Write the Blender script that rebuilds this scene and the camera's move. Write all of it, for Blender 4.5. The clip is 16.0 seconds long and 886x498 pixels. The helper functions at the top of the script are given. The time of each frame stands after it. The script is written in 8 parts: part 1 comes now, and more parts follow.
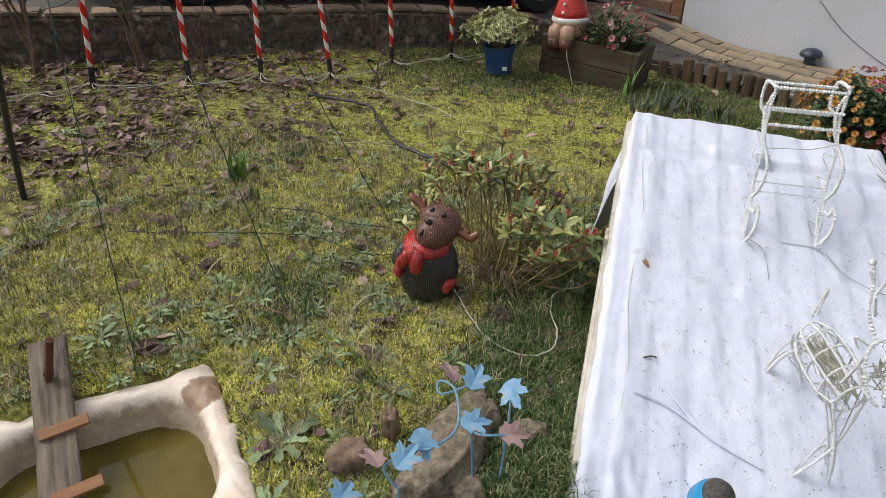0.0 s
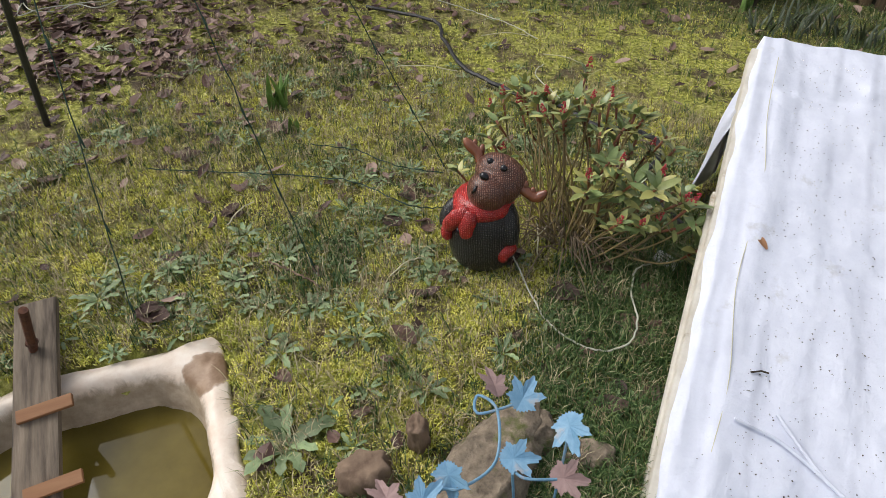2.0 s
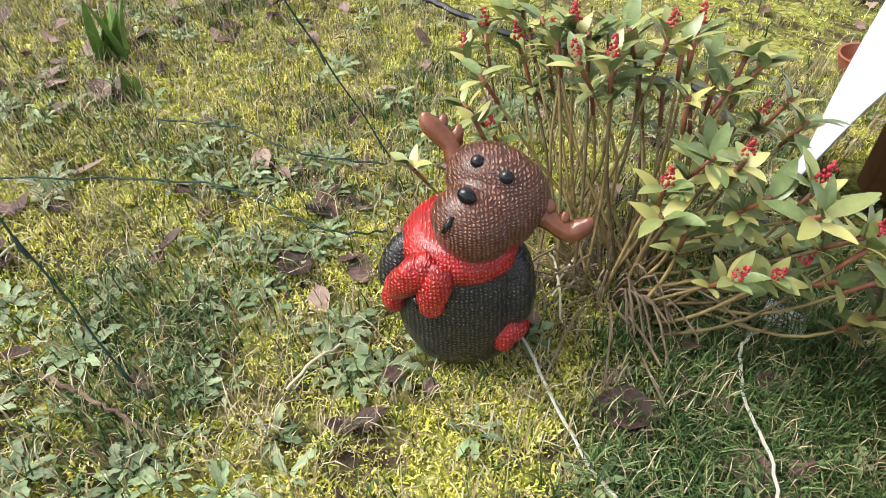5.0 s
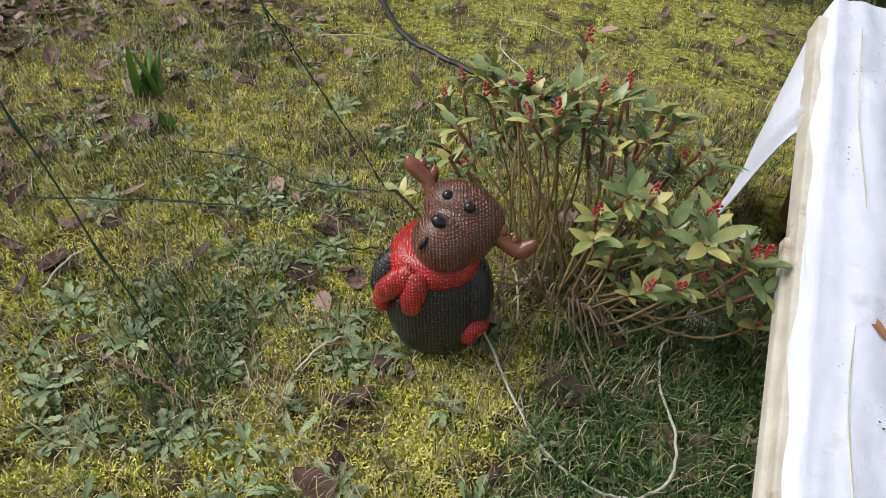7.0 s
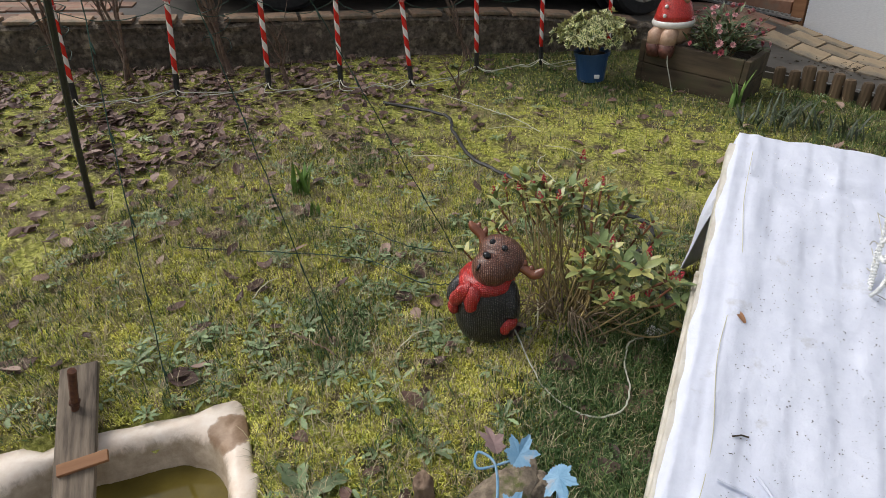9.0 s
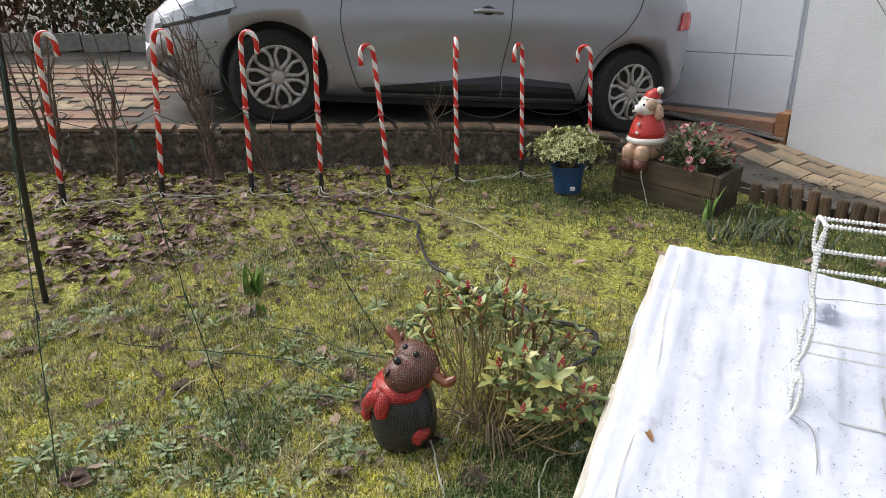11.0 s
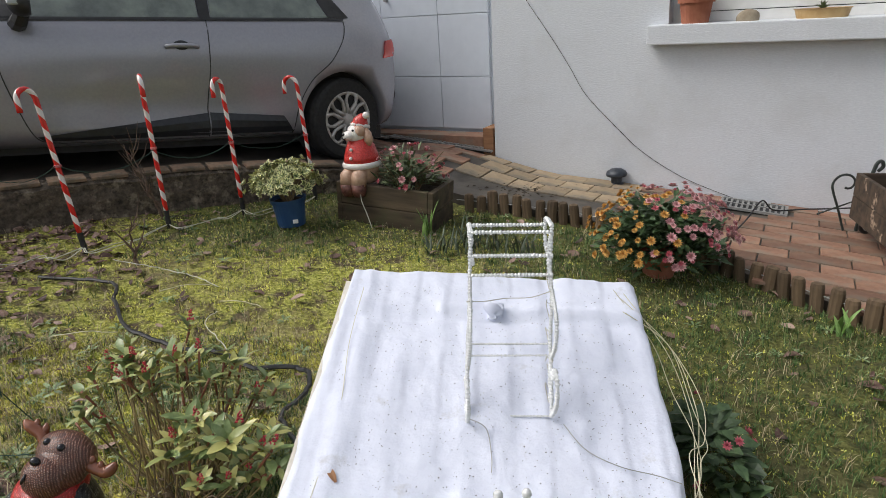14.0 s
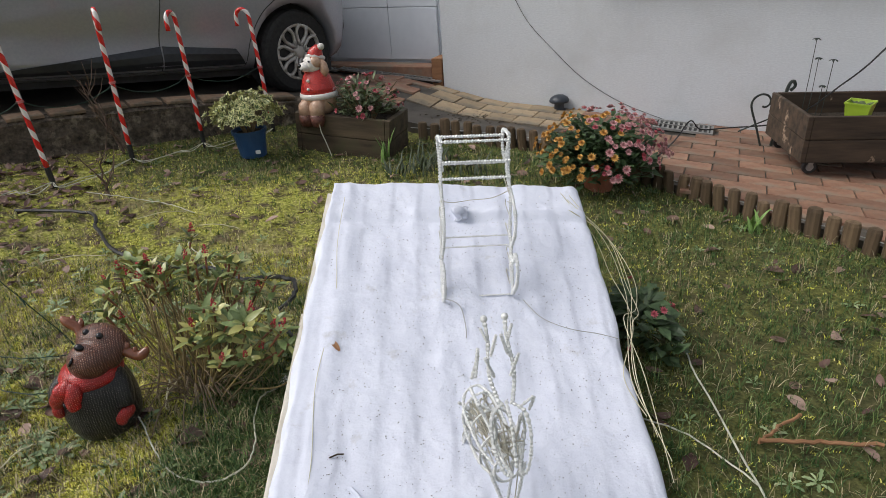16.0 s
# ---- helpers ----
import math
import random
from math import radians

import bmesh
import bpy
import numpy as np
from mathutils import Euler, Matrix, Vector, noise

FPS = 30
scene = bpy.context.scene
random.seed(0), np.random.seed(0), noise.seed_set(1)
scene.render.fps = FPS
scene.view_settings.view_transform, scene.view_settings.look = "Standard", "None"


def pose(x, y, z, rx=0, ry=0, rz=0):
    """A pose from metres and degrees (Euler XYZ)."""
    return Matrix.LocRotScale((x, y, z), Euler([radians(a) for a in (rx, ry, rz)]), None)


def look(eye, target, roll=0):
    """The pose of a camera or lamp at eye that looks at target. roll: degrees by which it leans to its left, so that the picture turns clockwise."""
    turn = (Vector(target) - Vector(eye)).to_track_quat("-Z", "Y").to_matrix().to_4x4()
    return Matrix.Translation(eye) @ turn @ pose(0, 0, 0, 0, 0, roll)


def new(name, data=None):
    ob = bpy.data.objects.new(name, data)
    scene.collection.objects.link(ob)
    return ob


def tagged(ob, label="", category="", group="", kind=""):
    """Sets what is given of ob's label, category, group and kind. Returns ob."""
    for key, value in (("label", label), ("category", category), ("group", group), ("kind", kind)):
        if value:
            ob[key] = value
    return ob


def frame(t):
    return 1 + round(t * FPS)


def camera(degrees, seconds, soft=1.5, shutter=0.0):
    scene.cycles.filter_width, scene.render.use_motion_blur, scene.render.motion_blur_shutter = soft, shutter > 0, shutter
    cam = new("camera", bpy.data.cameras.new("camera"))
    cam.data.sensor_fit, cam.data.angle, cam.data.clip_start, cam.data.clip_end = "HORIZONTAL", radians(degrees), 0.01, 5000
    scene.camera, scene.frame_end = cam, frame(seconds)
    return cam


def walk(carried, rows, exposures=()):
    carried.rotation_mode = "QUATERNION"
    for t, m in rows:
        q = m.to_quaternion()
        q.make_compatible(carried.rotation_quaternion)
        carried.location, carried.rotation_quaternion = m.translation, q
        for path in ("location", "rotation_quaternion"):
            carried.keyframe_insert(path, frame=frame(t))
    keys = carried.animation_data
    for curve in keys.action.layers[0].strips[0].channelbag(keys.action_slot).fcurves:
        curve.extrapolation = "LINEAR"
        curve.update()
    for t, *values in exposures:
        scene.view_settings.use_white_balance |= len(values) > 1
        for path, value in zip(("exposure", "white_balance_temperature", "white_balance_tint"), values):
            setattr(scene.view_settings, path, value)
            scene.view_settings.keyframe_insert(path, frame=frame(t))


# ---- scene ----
cam = camera(69.5, 16.0, 0.7)
# seconds, x, y, z, yaw, pitch, lean to the left
ROWS = [
    (0.0, 0.4885, 0.7769, 1.2028, 9.472, -31.517, -1.635),
    (0.5, 0.5142, 0.9936, 1.1609, 10.712, -32.787, -1.84),
    (1.0, 0.5353, 1.0641, 1.1283, 14.164, -34.751, -2.299),
    (1.5, 0.5346, 1.0264, 1.1406, 16.822, -36.636, -3.128),
    (2.0, 0.4835, 1.1469, 1.1, 18.539, -38.484, -4.195),
    (2.5, 0.3906, 1.4549, 0.9999, 20.245, -38.588, -5.492),
    (3.0, 0.3359, 1.6209, 0.9032, 20.503, -38.322, -5.707),
    (3.5, 0.3192, 1.7132, 0.8367, 20.398, -38.798, -6.377),
    (4.0, 0.2941, 1.7982, 0.766, 18.042, -40.047, -5.738),
    (4.5, 0.267, 1.8452, 0.7359, 15.152, -42.12, -4.041),
    (5.0, 0.273, 1.8668, 0.7298, 13.293, -43.406, -2.939),
    (5.2, 0.2686, 1.8722, 0.733, 12.557, -43.807, -2.393),
    (7.5, 0.3824, 1.5365, 0.968, 13.13, -39.577, -1.477),
    (8.0, 0.4249, 1.3132, 1.0697, 14.057, -36.616, -2.24),
    (8.5, 0.4833, 1.1365, 1.133, 17.257, -33.673, -4.155),
    (9.0, 0.5412, 1.0172, 1.174, 19.223, -31.014, -4.145),
    (9.2, 0.5729, 0.9902, 1.196, 19.945, -29.795, -4.183),
    (11.3, 0.8525, 1.1198, 1.1485, 20.954, -20.731, -3.181),
    (11.5, 0.8652, 1.12, 1.1509, 19.92, -20.471, -3.092),
    (12.0, 0.9111, 1.1318, 1.1525, 16.022, -19.604, -3.128),
    (12.5, 0.9551, 1.1453, 1.152, 11.356, -18.907, -3.395),
    (13.0, 1.0097, 1.1696, 1.1449, 6.599, -18.672, -3.627),
    (13.5, 1.0627, 1.2218, 1.1269, 2.35, -19.148, -4.14),
    (14.0, 1.1033, 1.2553, 1.1133, 0.034, -20.098, -4.758),
    (14.5, 1.1018, 1.2396, 1.1078, -1.611, -21.336, -4.956),
    (15.0, 1.0741, 1.1883, 1.1039, -2.374, -22.713, -5.255),
    (15.5, 1.04, 1.075, 1.1182, -3.625, -24.701, -5.317),
    (16.0, 1.0054, 0.965, 1.1357, -4.727, -26.026, -5.097),
]
walk(cam, [(t, pose(x, y, z, 90 + pitch, 0, yaw) @ pose(0, 0, 0, 0, 0, lean)) for t, x, y, z, yaw, pitch, lean in ROWS],
     [(0.0, 0.1), (2.0, 0.1), (2.5, 0.28), (3.0, 0.48), (3.5, 1.0), (5, 1.0), (7.5, 0.06), (9.0, 0.06), (11.5, 0.47), (12.0, 0.42), (12.5, 0.3), (14.5, 0.12), (16.0, 0.0)])

# ---- world and light: bright overcast ----
world = bpy.data.worlds.new("overcast_sky")
scene.world = world
world.use_nodes = True
wn = world.node_tree.nodes
sky = wn.new("ShaderNodeTexSky")
sky.sky_type = 'NISHITA'
sky.sun_disc = False
sky.sun_elevation, sky.sun_rotation = radians(52), radians(-85)
sky.dust_density, sky.air_density = 4.0, 1.0
sat = wn.new("ShaderNodeHueSaturation")
sat.inputs["Saturation"].default_value = 0.35
world.node_tree.links.new(sky.outputs[0], sat.inputs["Color"])
world.node_tree.links.new(sat.outputs[0], wn["Background"].inputs[0])
wn["Background"].inputs[1].default_value = 0.15
sun = new("sun", bpy.data.lights.new("sun", 'SUN'))
sun.data.energy, sun.data.angle, sun.data.color = 1.2, radians(35), (1.0, 0.97, 0.93)
sun.matrix_world = look((-6, 0.5, 8), (0, 0, 0))


# ---- materials ----
def nodes_of(name):
    m = bpy.data.materials.new(name)
    m.use_nodes = True
    nt = m.node_tree
    return m, nt, nt.nodes["Principled BSDF"]


def ramp_node(nt, fac, stops):
    r = nt.nodes.new("ShaderNodeValToRGB")
    els = r.color_ramp.elements
    while len(els) < len(stops):
        els.new(0.5)
    for e, (p, c) in zip(els, stops):
        e.position, e.color = p, (*c, 1)
    nt.links.new(fac, r.inputs[0])
    return r.outputs[0]


def noise_node(nt, scale, detail=6.0, rough=0.6, distort=0.0, stretch=(1, 1, 1), space="Object"):
    tc = nt.nodes.new("ShaderNodeTexCoord")
    mp = nt.nodes.new("ShaderNodeMapping")
    mp.inputs["Scale"].default_value = stretch
    n = nt.nodes.new("ShaderNodeTexNoise")
    n.inputs["Scale"].default_value, n.inputs["Detail"].default_value = scale, detail
    n.inputs["Roughness"].default_value, n.inputs["Distortion"].default_value = rough, distort
    nt.links.new(tc.outputs[space], mp.inputs[0])
    nt.links.new(mp.outputs[0], n.inputs["Vector"])
    return n.outputs["Fac"]


def mix_node(nt, fac, a, b, mode='MIX'):
    m = nt.nodes.new("ShaderNodeMix")
    m.data_type, m.blend_type = 'RGBA', mode
    for sock, v in ((m.inputs[0], fac), (m.inputs[6], a), (m.inputs[7], b)):
        if isinstance(v, (int, float)):
            sock.default_value = v
        elif isinstance(v, tuple):
            sock.default_value = (*v, 1)
        else:
            nt.links.new(v, sock)
    return m.outputs[2]


def bump_node(nt, bsdf, height, strength=0.4, dist=0.005):
    b = nt.nodes.new("ShaderNodeBump")
    b.inputs["Strength"].default_value, b.inputs["Distance"].default_value = strength, dist
    nt.links.new(height, b.inputs["Height"])
    nt.links.new(b.outputs[0], bsdf.inputs["Normal"])


def random_node(nt, island=False):
    if island:
        return nt.nodes.new("ShaderNodeNewGeometry").outputs["Random Per Island"]
    return nt.nodes.new("ShaderNodeObjectInfo").outputs["Random"]


def surf(name, dark, light, scale=20, rough=0.7, bump=0.4, dist=0.004, metal=0.0, stretch=(1, 1, 1), vary=0.0, island=False,
         stain=None, stain_scale=3.0, stain_at=(0.5, 0.62), coat=0.0, space="Object", spec=0.5):
    """Two-scale surface: fine grain between dark and light, optional broad stains, optional change from piece to piece."""
    m, nt, b = nodes_of(name)
    fine = noise_node(nt, scale, stretch=stretch, space=space)
    col = ramp_node(nt, fine, [(0.3, dark), (0.7, light)])
    if stain:
        big = noise_node(nt, stain_scale, 8, 0.65, space=space)
        col = mix_node(nt, ramp_node(nt, big, [(stain_at[0], (0, 0, 0)), (stain_at[1], (1, 1, 1))]), col, stain)
    if vary:
        h = nt.nodes.new("ShaderNodeHueSaturation")
        mr = nt.nodes.new("ShaderNodeMapRange")
        mr.inputs[3].default_value, mr.inputs[4].default_value = 1 - vary, 1 + vary
        nt.links.new(random_node(nt, island), mr.inputs[0])
        nt.links.new(mr.outputs[0], h.inputs["Value"])
        nt.links.new(col, h.inputs["Color"])
        col = h.outputs[0]
    nt.links.new(col, b.inputs["Base Color"])
    b.inputs["Roughness"].default_value, b.inputs["Metallic"].default_value = rough, metal
    b.inputs["Coat Weight"].default_value = coat
    b.inputs["Specular IOR Level"].default_value = spec
    if bump:
        bump_node(nt, b, fine, bump, dist)
    return m


def lawn_material():
    m, nt, b = nodes_of("mossy_lawn")
    fine = noise_node(nt, 60, 8, 0.7)
    mid = noise_node(nt, 9, 8, 0.65, 0.4)
    big = noise_node(nt, 1.6, 6, 0.6)
    moss = ramp_node(nt, fine, [(0.34, (0.05, 0.058, 0.012)), (0.5, (0.31, 0.32, 0.062)), (0.66, (0.68, 0.65, 0.22))])
    soil = ramp_node(nt, fine, [(0.33, (0.026, 0.019, 0.012)), (0.68, (0.17, 0.13, 0.085))])
    col = mix_node(nt, ramp_node(nt, mid, [(0.46, (0, 0, 0)), (0.6, (1, 1, 1))]), moss, soil)
    straw = ramp_node(nt, fine, [(0.3, (0.12, 0.10, 0.04)), (0.7, (0.33, 0.28, 0.14))])
    col = mix_node(nt, ramp_node(nt, big, [(0.5, (0, 0, 0)), (0.66, (0.7, 0.7, 0.7))]), col, straw)
    tc = nt.nodes.new("ShaderNodeTexCoord")
    sep = nt.nodes.new("ShaderNodeSeparateXYZ")
    nt.links.new(tc.outputs["Object"], sep.inputs[0])

    def across(axis, a, b, top=1.0):
        r = nt.nodes.new("ShaderNodeMapRange")
        r.interpolation_type = 'SMOOTHSTEP'
        r.inputs[1].default_value, r.inputs[2].default_value, r.inputs[4].default_value = a, b, top
        nt.links.new(sep.outputs[axis], r.inputs[0])
        return r.outputs[0]

    def joined(op, a, b):
        q = nt.nodes.new("ShaderNodeMath")
        q.operation = op
        nt.links.new(a, q.inputs[0])
        nt.links.new(b, q.inputs[1])
        return q.outputs[0]

    # greener turf beyond the frame, between shrub and frame, and along the wall by the planter
    by_frame = joined('MULTIPLY', across(0, 0.2, 0.5, 0.85), across(1, 2.8, 2.5))
    by_wall = joined('MULTIPLY', across(0, -0.9, -0.2, 0.7), across(1, 4.3, 4.9))
    side = joined('MAXIMUM', across(0, 0.7, 1.8, 0.75), joined('MAXIMUM', by_frame, by_wall))
    turf = ramp_node(nt, fine, [(0.3, (0.02, 0.026, 0.01)), (0.7, (0.105, 0.11, 0.042))])
    col = mix_node(nt, side, col, turf)
    nt.links.new(col, b.inputs["Base Color"])
    b.inputs["Roughness"].default_value = 0.95
    b.inputs["Specular IOR Level"].default_value = 0.2
    bump_node(nt, b, fine, 0.9, 0.012)
    return m


def glass_material(name, tint, rough=0.02):
    m, nt, b = nodes_of(name)
    b.inputs["Base Color"].default_value = (*tint, 1)
    b.inputs["Roughness"].default_value = rough
    b.inputs["Transmission Weight"].default_value = 1.0
    b.inputs["IOR"].default_value = 1.45
    return m


M_LAWN = lawn_material()
M_CONCRETE = surf("weathered_concrete", (0.03, 0.025, 0.02), (0.17, 0.135, 0.1), 34, 0.95, 1.0, 0.02, stain=(0.34, 0.28, 0.21), stain_scale=11, stain_at=(0.54, 0.68))
M_RENDER = surf("white_render", (0.62, 0.645, 0.68), (0.71, 0.735, 0.765), 45, 0.9, 0.5, 0.006, stretch=(1, 1, 3), stain=(0.58, 0.595, 0.61), stain_scale=1.5, stain_at=(0.5, 0.75))
M_GARAGE = surf("painted_garage_panel", (0.56, 0.6, 0.66), (0.61, 0.65, 0.71), 8, 0.45, 0.05)
M_TILE = surf("terracotta_tile", (0.17, 0.085, 0.055), (0.30, 0.17, 0.11), 10, 0.75, 0.3, 0.003, vary=0.3, stain=(0.2, 0.16, 0.12), stain_scale=3)
M_SANDTILE = surf("sandy_paving_tile", (0.27, 0.20, 0.125), (0.40, 0.31, 0.20), 9, 0.85, 0.4, 0.004, vary=0.18, stain=(0.16, 0.14, 0.11), stain_scale=2)
M_WETSLAB = surf("damp_dark_concrete", (0.035, 0.03, 0.025), (0.085, 0.075, 0.062), 8, 0.6, 0.4, 0.004, stain=(0.16, 0.135, 0.105), stain_scale=1.2, stain_at=(0.5, 0.65))


def cloth_material():
    """White fleece with grey lines where it lies on the ribs beneath, and soft stains."""
    m, nt, b = nodes_of("white_fleece")
    fine = noise_node(nt, 22, 8, 0.65)
    col = ramp_node(nt, fine, [(0.3, (0.66, 0.69, 0.80)), (0.7, (0.74, 0.77, 0.87))])
    tc = nt.nodes.new("ShaderNodeTexCoord")
    dot = nt.nodes.new("ShaderNodeVectorMath")
    dot.operation = 'DOT_PRODUCT'
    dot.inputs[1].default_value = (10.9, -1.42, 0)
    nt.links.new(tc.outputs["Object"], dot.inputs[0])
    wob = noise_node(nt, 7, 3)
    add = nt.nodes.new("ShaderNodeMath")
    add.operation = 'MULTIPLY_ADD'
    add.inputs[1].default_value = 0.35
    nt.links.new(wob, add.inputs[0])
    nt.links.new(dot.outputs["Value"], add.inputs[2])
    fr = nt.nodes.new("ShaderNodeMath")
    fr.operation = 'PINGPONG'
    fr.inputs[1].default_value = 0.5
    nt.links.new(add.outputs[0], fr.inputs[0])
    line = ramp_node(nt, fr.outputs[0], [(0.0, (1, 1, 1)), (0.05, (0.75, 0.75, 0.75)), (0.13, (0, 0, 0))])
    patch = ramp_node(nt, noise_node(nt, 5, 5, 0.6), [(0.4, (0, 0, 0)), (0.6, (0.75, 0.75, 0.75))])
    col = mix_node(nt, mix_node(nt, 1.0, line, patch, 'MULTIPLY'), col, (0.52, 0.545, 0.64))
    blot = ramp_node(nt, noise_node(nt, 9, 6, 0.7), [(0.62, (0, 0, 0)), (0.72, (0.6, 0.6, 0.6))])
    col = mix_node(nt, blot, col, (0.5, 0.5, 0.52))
    nt.links.new(col, b.inputs["Base Color"])
    b.inputs["Roughness"].default_value = 0.9
    bump_node(nt, b, fine, 0.55, 0.012)
    return m


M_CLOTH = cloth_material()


# ---- geometry helpers ----
def gz(x, y):
    """Height of the sloping lawn."""
    return -0.1044 * min(max(x, -9.0), 9.0)


def lift(x, y):
    """Height of the paving over the lawn's plane."""
    s = min(max((x + 0.6) / 2.6, 0), 1)
    ease = lambda a: min(max(a, 0), 1) ** 2 * (3 - 2 * min(max(a, 0), 1))
    ramp = 0.09 * ease((x - 0.6) / 0.6) * (1 - ease((x - 1.25) / 0.9)) * ease((y - 5.7) / 0.7)
    return 0.225 + (0.055 - 0.225) * s * s * (3 - 2 * s) + ramp


def pz(x, y):
    return gz(x, y) + lift(x, y)


def mesh_of(name, bm, material, smooth=False):
    me = bpy.data.meshes.new(name)
    bm.to_mesh(me)
    bm.free()
    if smooth:
        for p in me.polygons:
            p.use_smooth = True
    if material:
        me.materials.append(material)
    return me


def thing(name, label="", category="", m=None, group="", kind="", data=None):
    ob = new(name, data)
    if m is not None:
        ob.matrix_world = m
    return tagged(ob, label, category, group, kind)


def part(name, bm, material, parent, label="", smooth=False, m=None):
    ob = new(name, mesh_of(name, bm, material, smooth))
    ob.parent = parent
    if m is not None:
        ob.matrix_local = m
    if label:
        ob["label"] = label
    return ob


def box(bm, x0, y0, z0, x1, y1, z1, bevel=0.0, m=None):
    r = bmesh.ops.create_cube(bm, size=1.0)
    vs = r["verts"]
    for v in vs:
        v.co = Vector(((x0 + x1) / 2 + v.co.x * (x1 - x0), (y0 + y1) / 2 + v.co.y * (y1 - y0), (z0 + z1) / 2 + v.co.z * (z1 - z0)))
    if bevel:
        es = list({e for v in vs for e in v.link_edges})
        r = bmesh.ops.bevel(bm, geom=es, offset=bevel, segments=2, affect='EDGES', profile=0.6)
        vs = list({v for f in r["faces"] for v in f.verts} | {v for v in vs if v.is_valid})
    if m is not None:
        bmesh.ops.transform(bm, matrix=m, verts=vs)
    return vs


def boxed(*a, **k):
    bm = bmesh.new()
    box(bm, *a, **k)
    return bm


def tube(bm, pts, radius, sides=6, cap=True):
    """A swept tube through pts; radius may be a number or one for each point."""
    pts = [Vector(p) for p in pts]
    n = len(pts)
    rad = radius if isinstance(radius, (list, tuple)) else [radius] * n
    rings, ref = [], None
    for i, p in enumerate(pts):
        d = (pts[min(i + 1, n - 1)] - pts[max(i - 1, 0)])
        d = d.normalized() if d.length > 1e-9 else Vector((0, 0, 1))
        if ref is None:
            ref = d.orthogonal().normalized()
        ref = (ref - d * ref.dot(d))
        ref = ref.normalized() if ref.length > 1e-6 else d.orthogonal().normalized()
        side = d.cross(ref)
        rings.append([bm.verts.new(p + (ref * math.cos(a) + side * math.sin(a)) * rad[i]) for a in (2 * math.pi * k / sides for k in range(sides))])
    for a, b in zip(rings, rings[1:]):
        for k in range(sides):
            bm.faces.new((a[k], a[(k + 1) % sides], b[(k + 1) % sides], b[k]))
    if cap:
        bm.faces.new(rings[0][::-1])
        bm.faces.new(rings[-1])
    return bm


def lathe(bm, profile, sides=24, centre=(0, 0, 0), squash=1.0, cap=True):
    """Turn a profile of (radius, z) about the z axis."""
    rings = []
    for r, z in profile:
        rings.append([bm.verts.new((centre[0] + max(r, 1e-4) * math.cos(2 * math.pi * k / sides), centre[1] + squash * max(r, 1e-4) * math.sin(2 * math.pi * k / sides), centre[2] + z)) for k in range(sides)])
    for a, b in zip(rings, rings[1:]):
        for k in range(sides):
            bm.faces.new((a[k], a[(k + 1) % sides], b[(k + 1) % sides], b[k]))
    if cap:
        bm.faces.new(rings[0][::-1])
        bm.faces.new(rings[-1])
    return bm


def ball(bm, c, rx, ry=None, rz=None, u=14, v=10, m=None):
    r = bmesh.ops.create_uvsphere(bm, u_segments=u, v_segments=v, radius=1.0)
    mm = Matrix.Translation(c) @ (m or Matrix()) @ Matrix.Diagonal((rx, ry or rx, rz or rx, 1))
    bmesh.ops.transform(bm, matrix=mm, verts=r["verts"])
    return r["verts"]


def arc(p0, p1, sag, n=12, wob=0.0, rng=random):
    """Points from p0 to p1, sagging, with an uneven line."""
    p0, p1 = Vector(p0), Vector(p1)
    return [p0.lerp(p1, i / n) + Vector((rng.uniform(-wob, wob), rng.uniform(-wob, wob), rng.uniform(-wob, wob) * 0.4 - sag * 4 * (i / n) * (1 - i / n))) for i in range(n + 1)]


def smooth_path(pts, n=6):
    """Catmull-Rom through pts."""
    pts = [Vector(p) for p in pts]
    out = []
    for i in range(len(pts) - 1):
        a, b, c, d = pts[max(i - 1, 0)], pts[i], pts[i + 1], pts[min(i + 2, len(pts) - 1)]
        for k in range(n):
            t = k / n
            out.append(0.5 * ((2 * b) + (c - a) * t + (2 * a - 5 * b + 4 * c - d) * t * t + (3 * b - a - 3 * c + d) * t * t * t))
    out.append(pts[-1])
    return out


def quad_mesh(name, verts, faces, material, smooth=False):
    me = bpy.data.meshes.new(name)
    me.from_pydata(verts, [], faces)
    me.materials.append(material)
    if smooth:
        me.polygons.foreach_set("use_smooth", [True] * len(faces))
    me.update()
    return me


def on_lawn(x, y, turn=0.0, up=0.0):
    return pose(x, y, gz(x, y) + up, 0, 0, turn)


# ---- ground: one sheet to the horizon, fine near the camera ----
def steps(near0, near1, d, far):
    mid = [near0 + i * d for i in range(int(round((near1 - near0) / d)) + 1)]
    out, s = [], d
    a, lo, hi = d, [], []
    p, q = near0, near1
    while p > -far:
        a *= 1.6
        p -= a
        q += a
        lo.append(p)
        hi.append(q)
    return lo[::-1] + mid + hi


# the sunken basin's corner and frame
TUB_M = pose(-0.384, 2.0, -0.09, 0, 5.96, 0) @ pose(0, 0, 0, 0, 0, 37.5)
TX0, TY0 = -0.62, -0.52


def in_tub(x, y, inset):
    q = TUB_M.inverted() @ Vector((x, y, gz(x, y)))
    return TX0 + inset < q.x < -inset and TY0 + inset < q.y < -inset


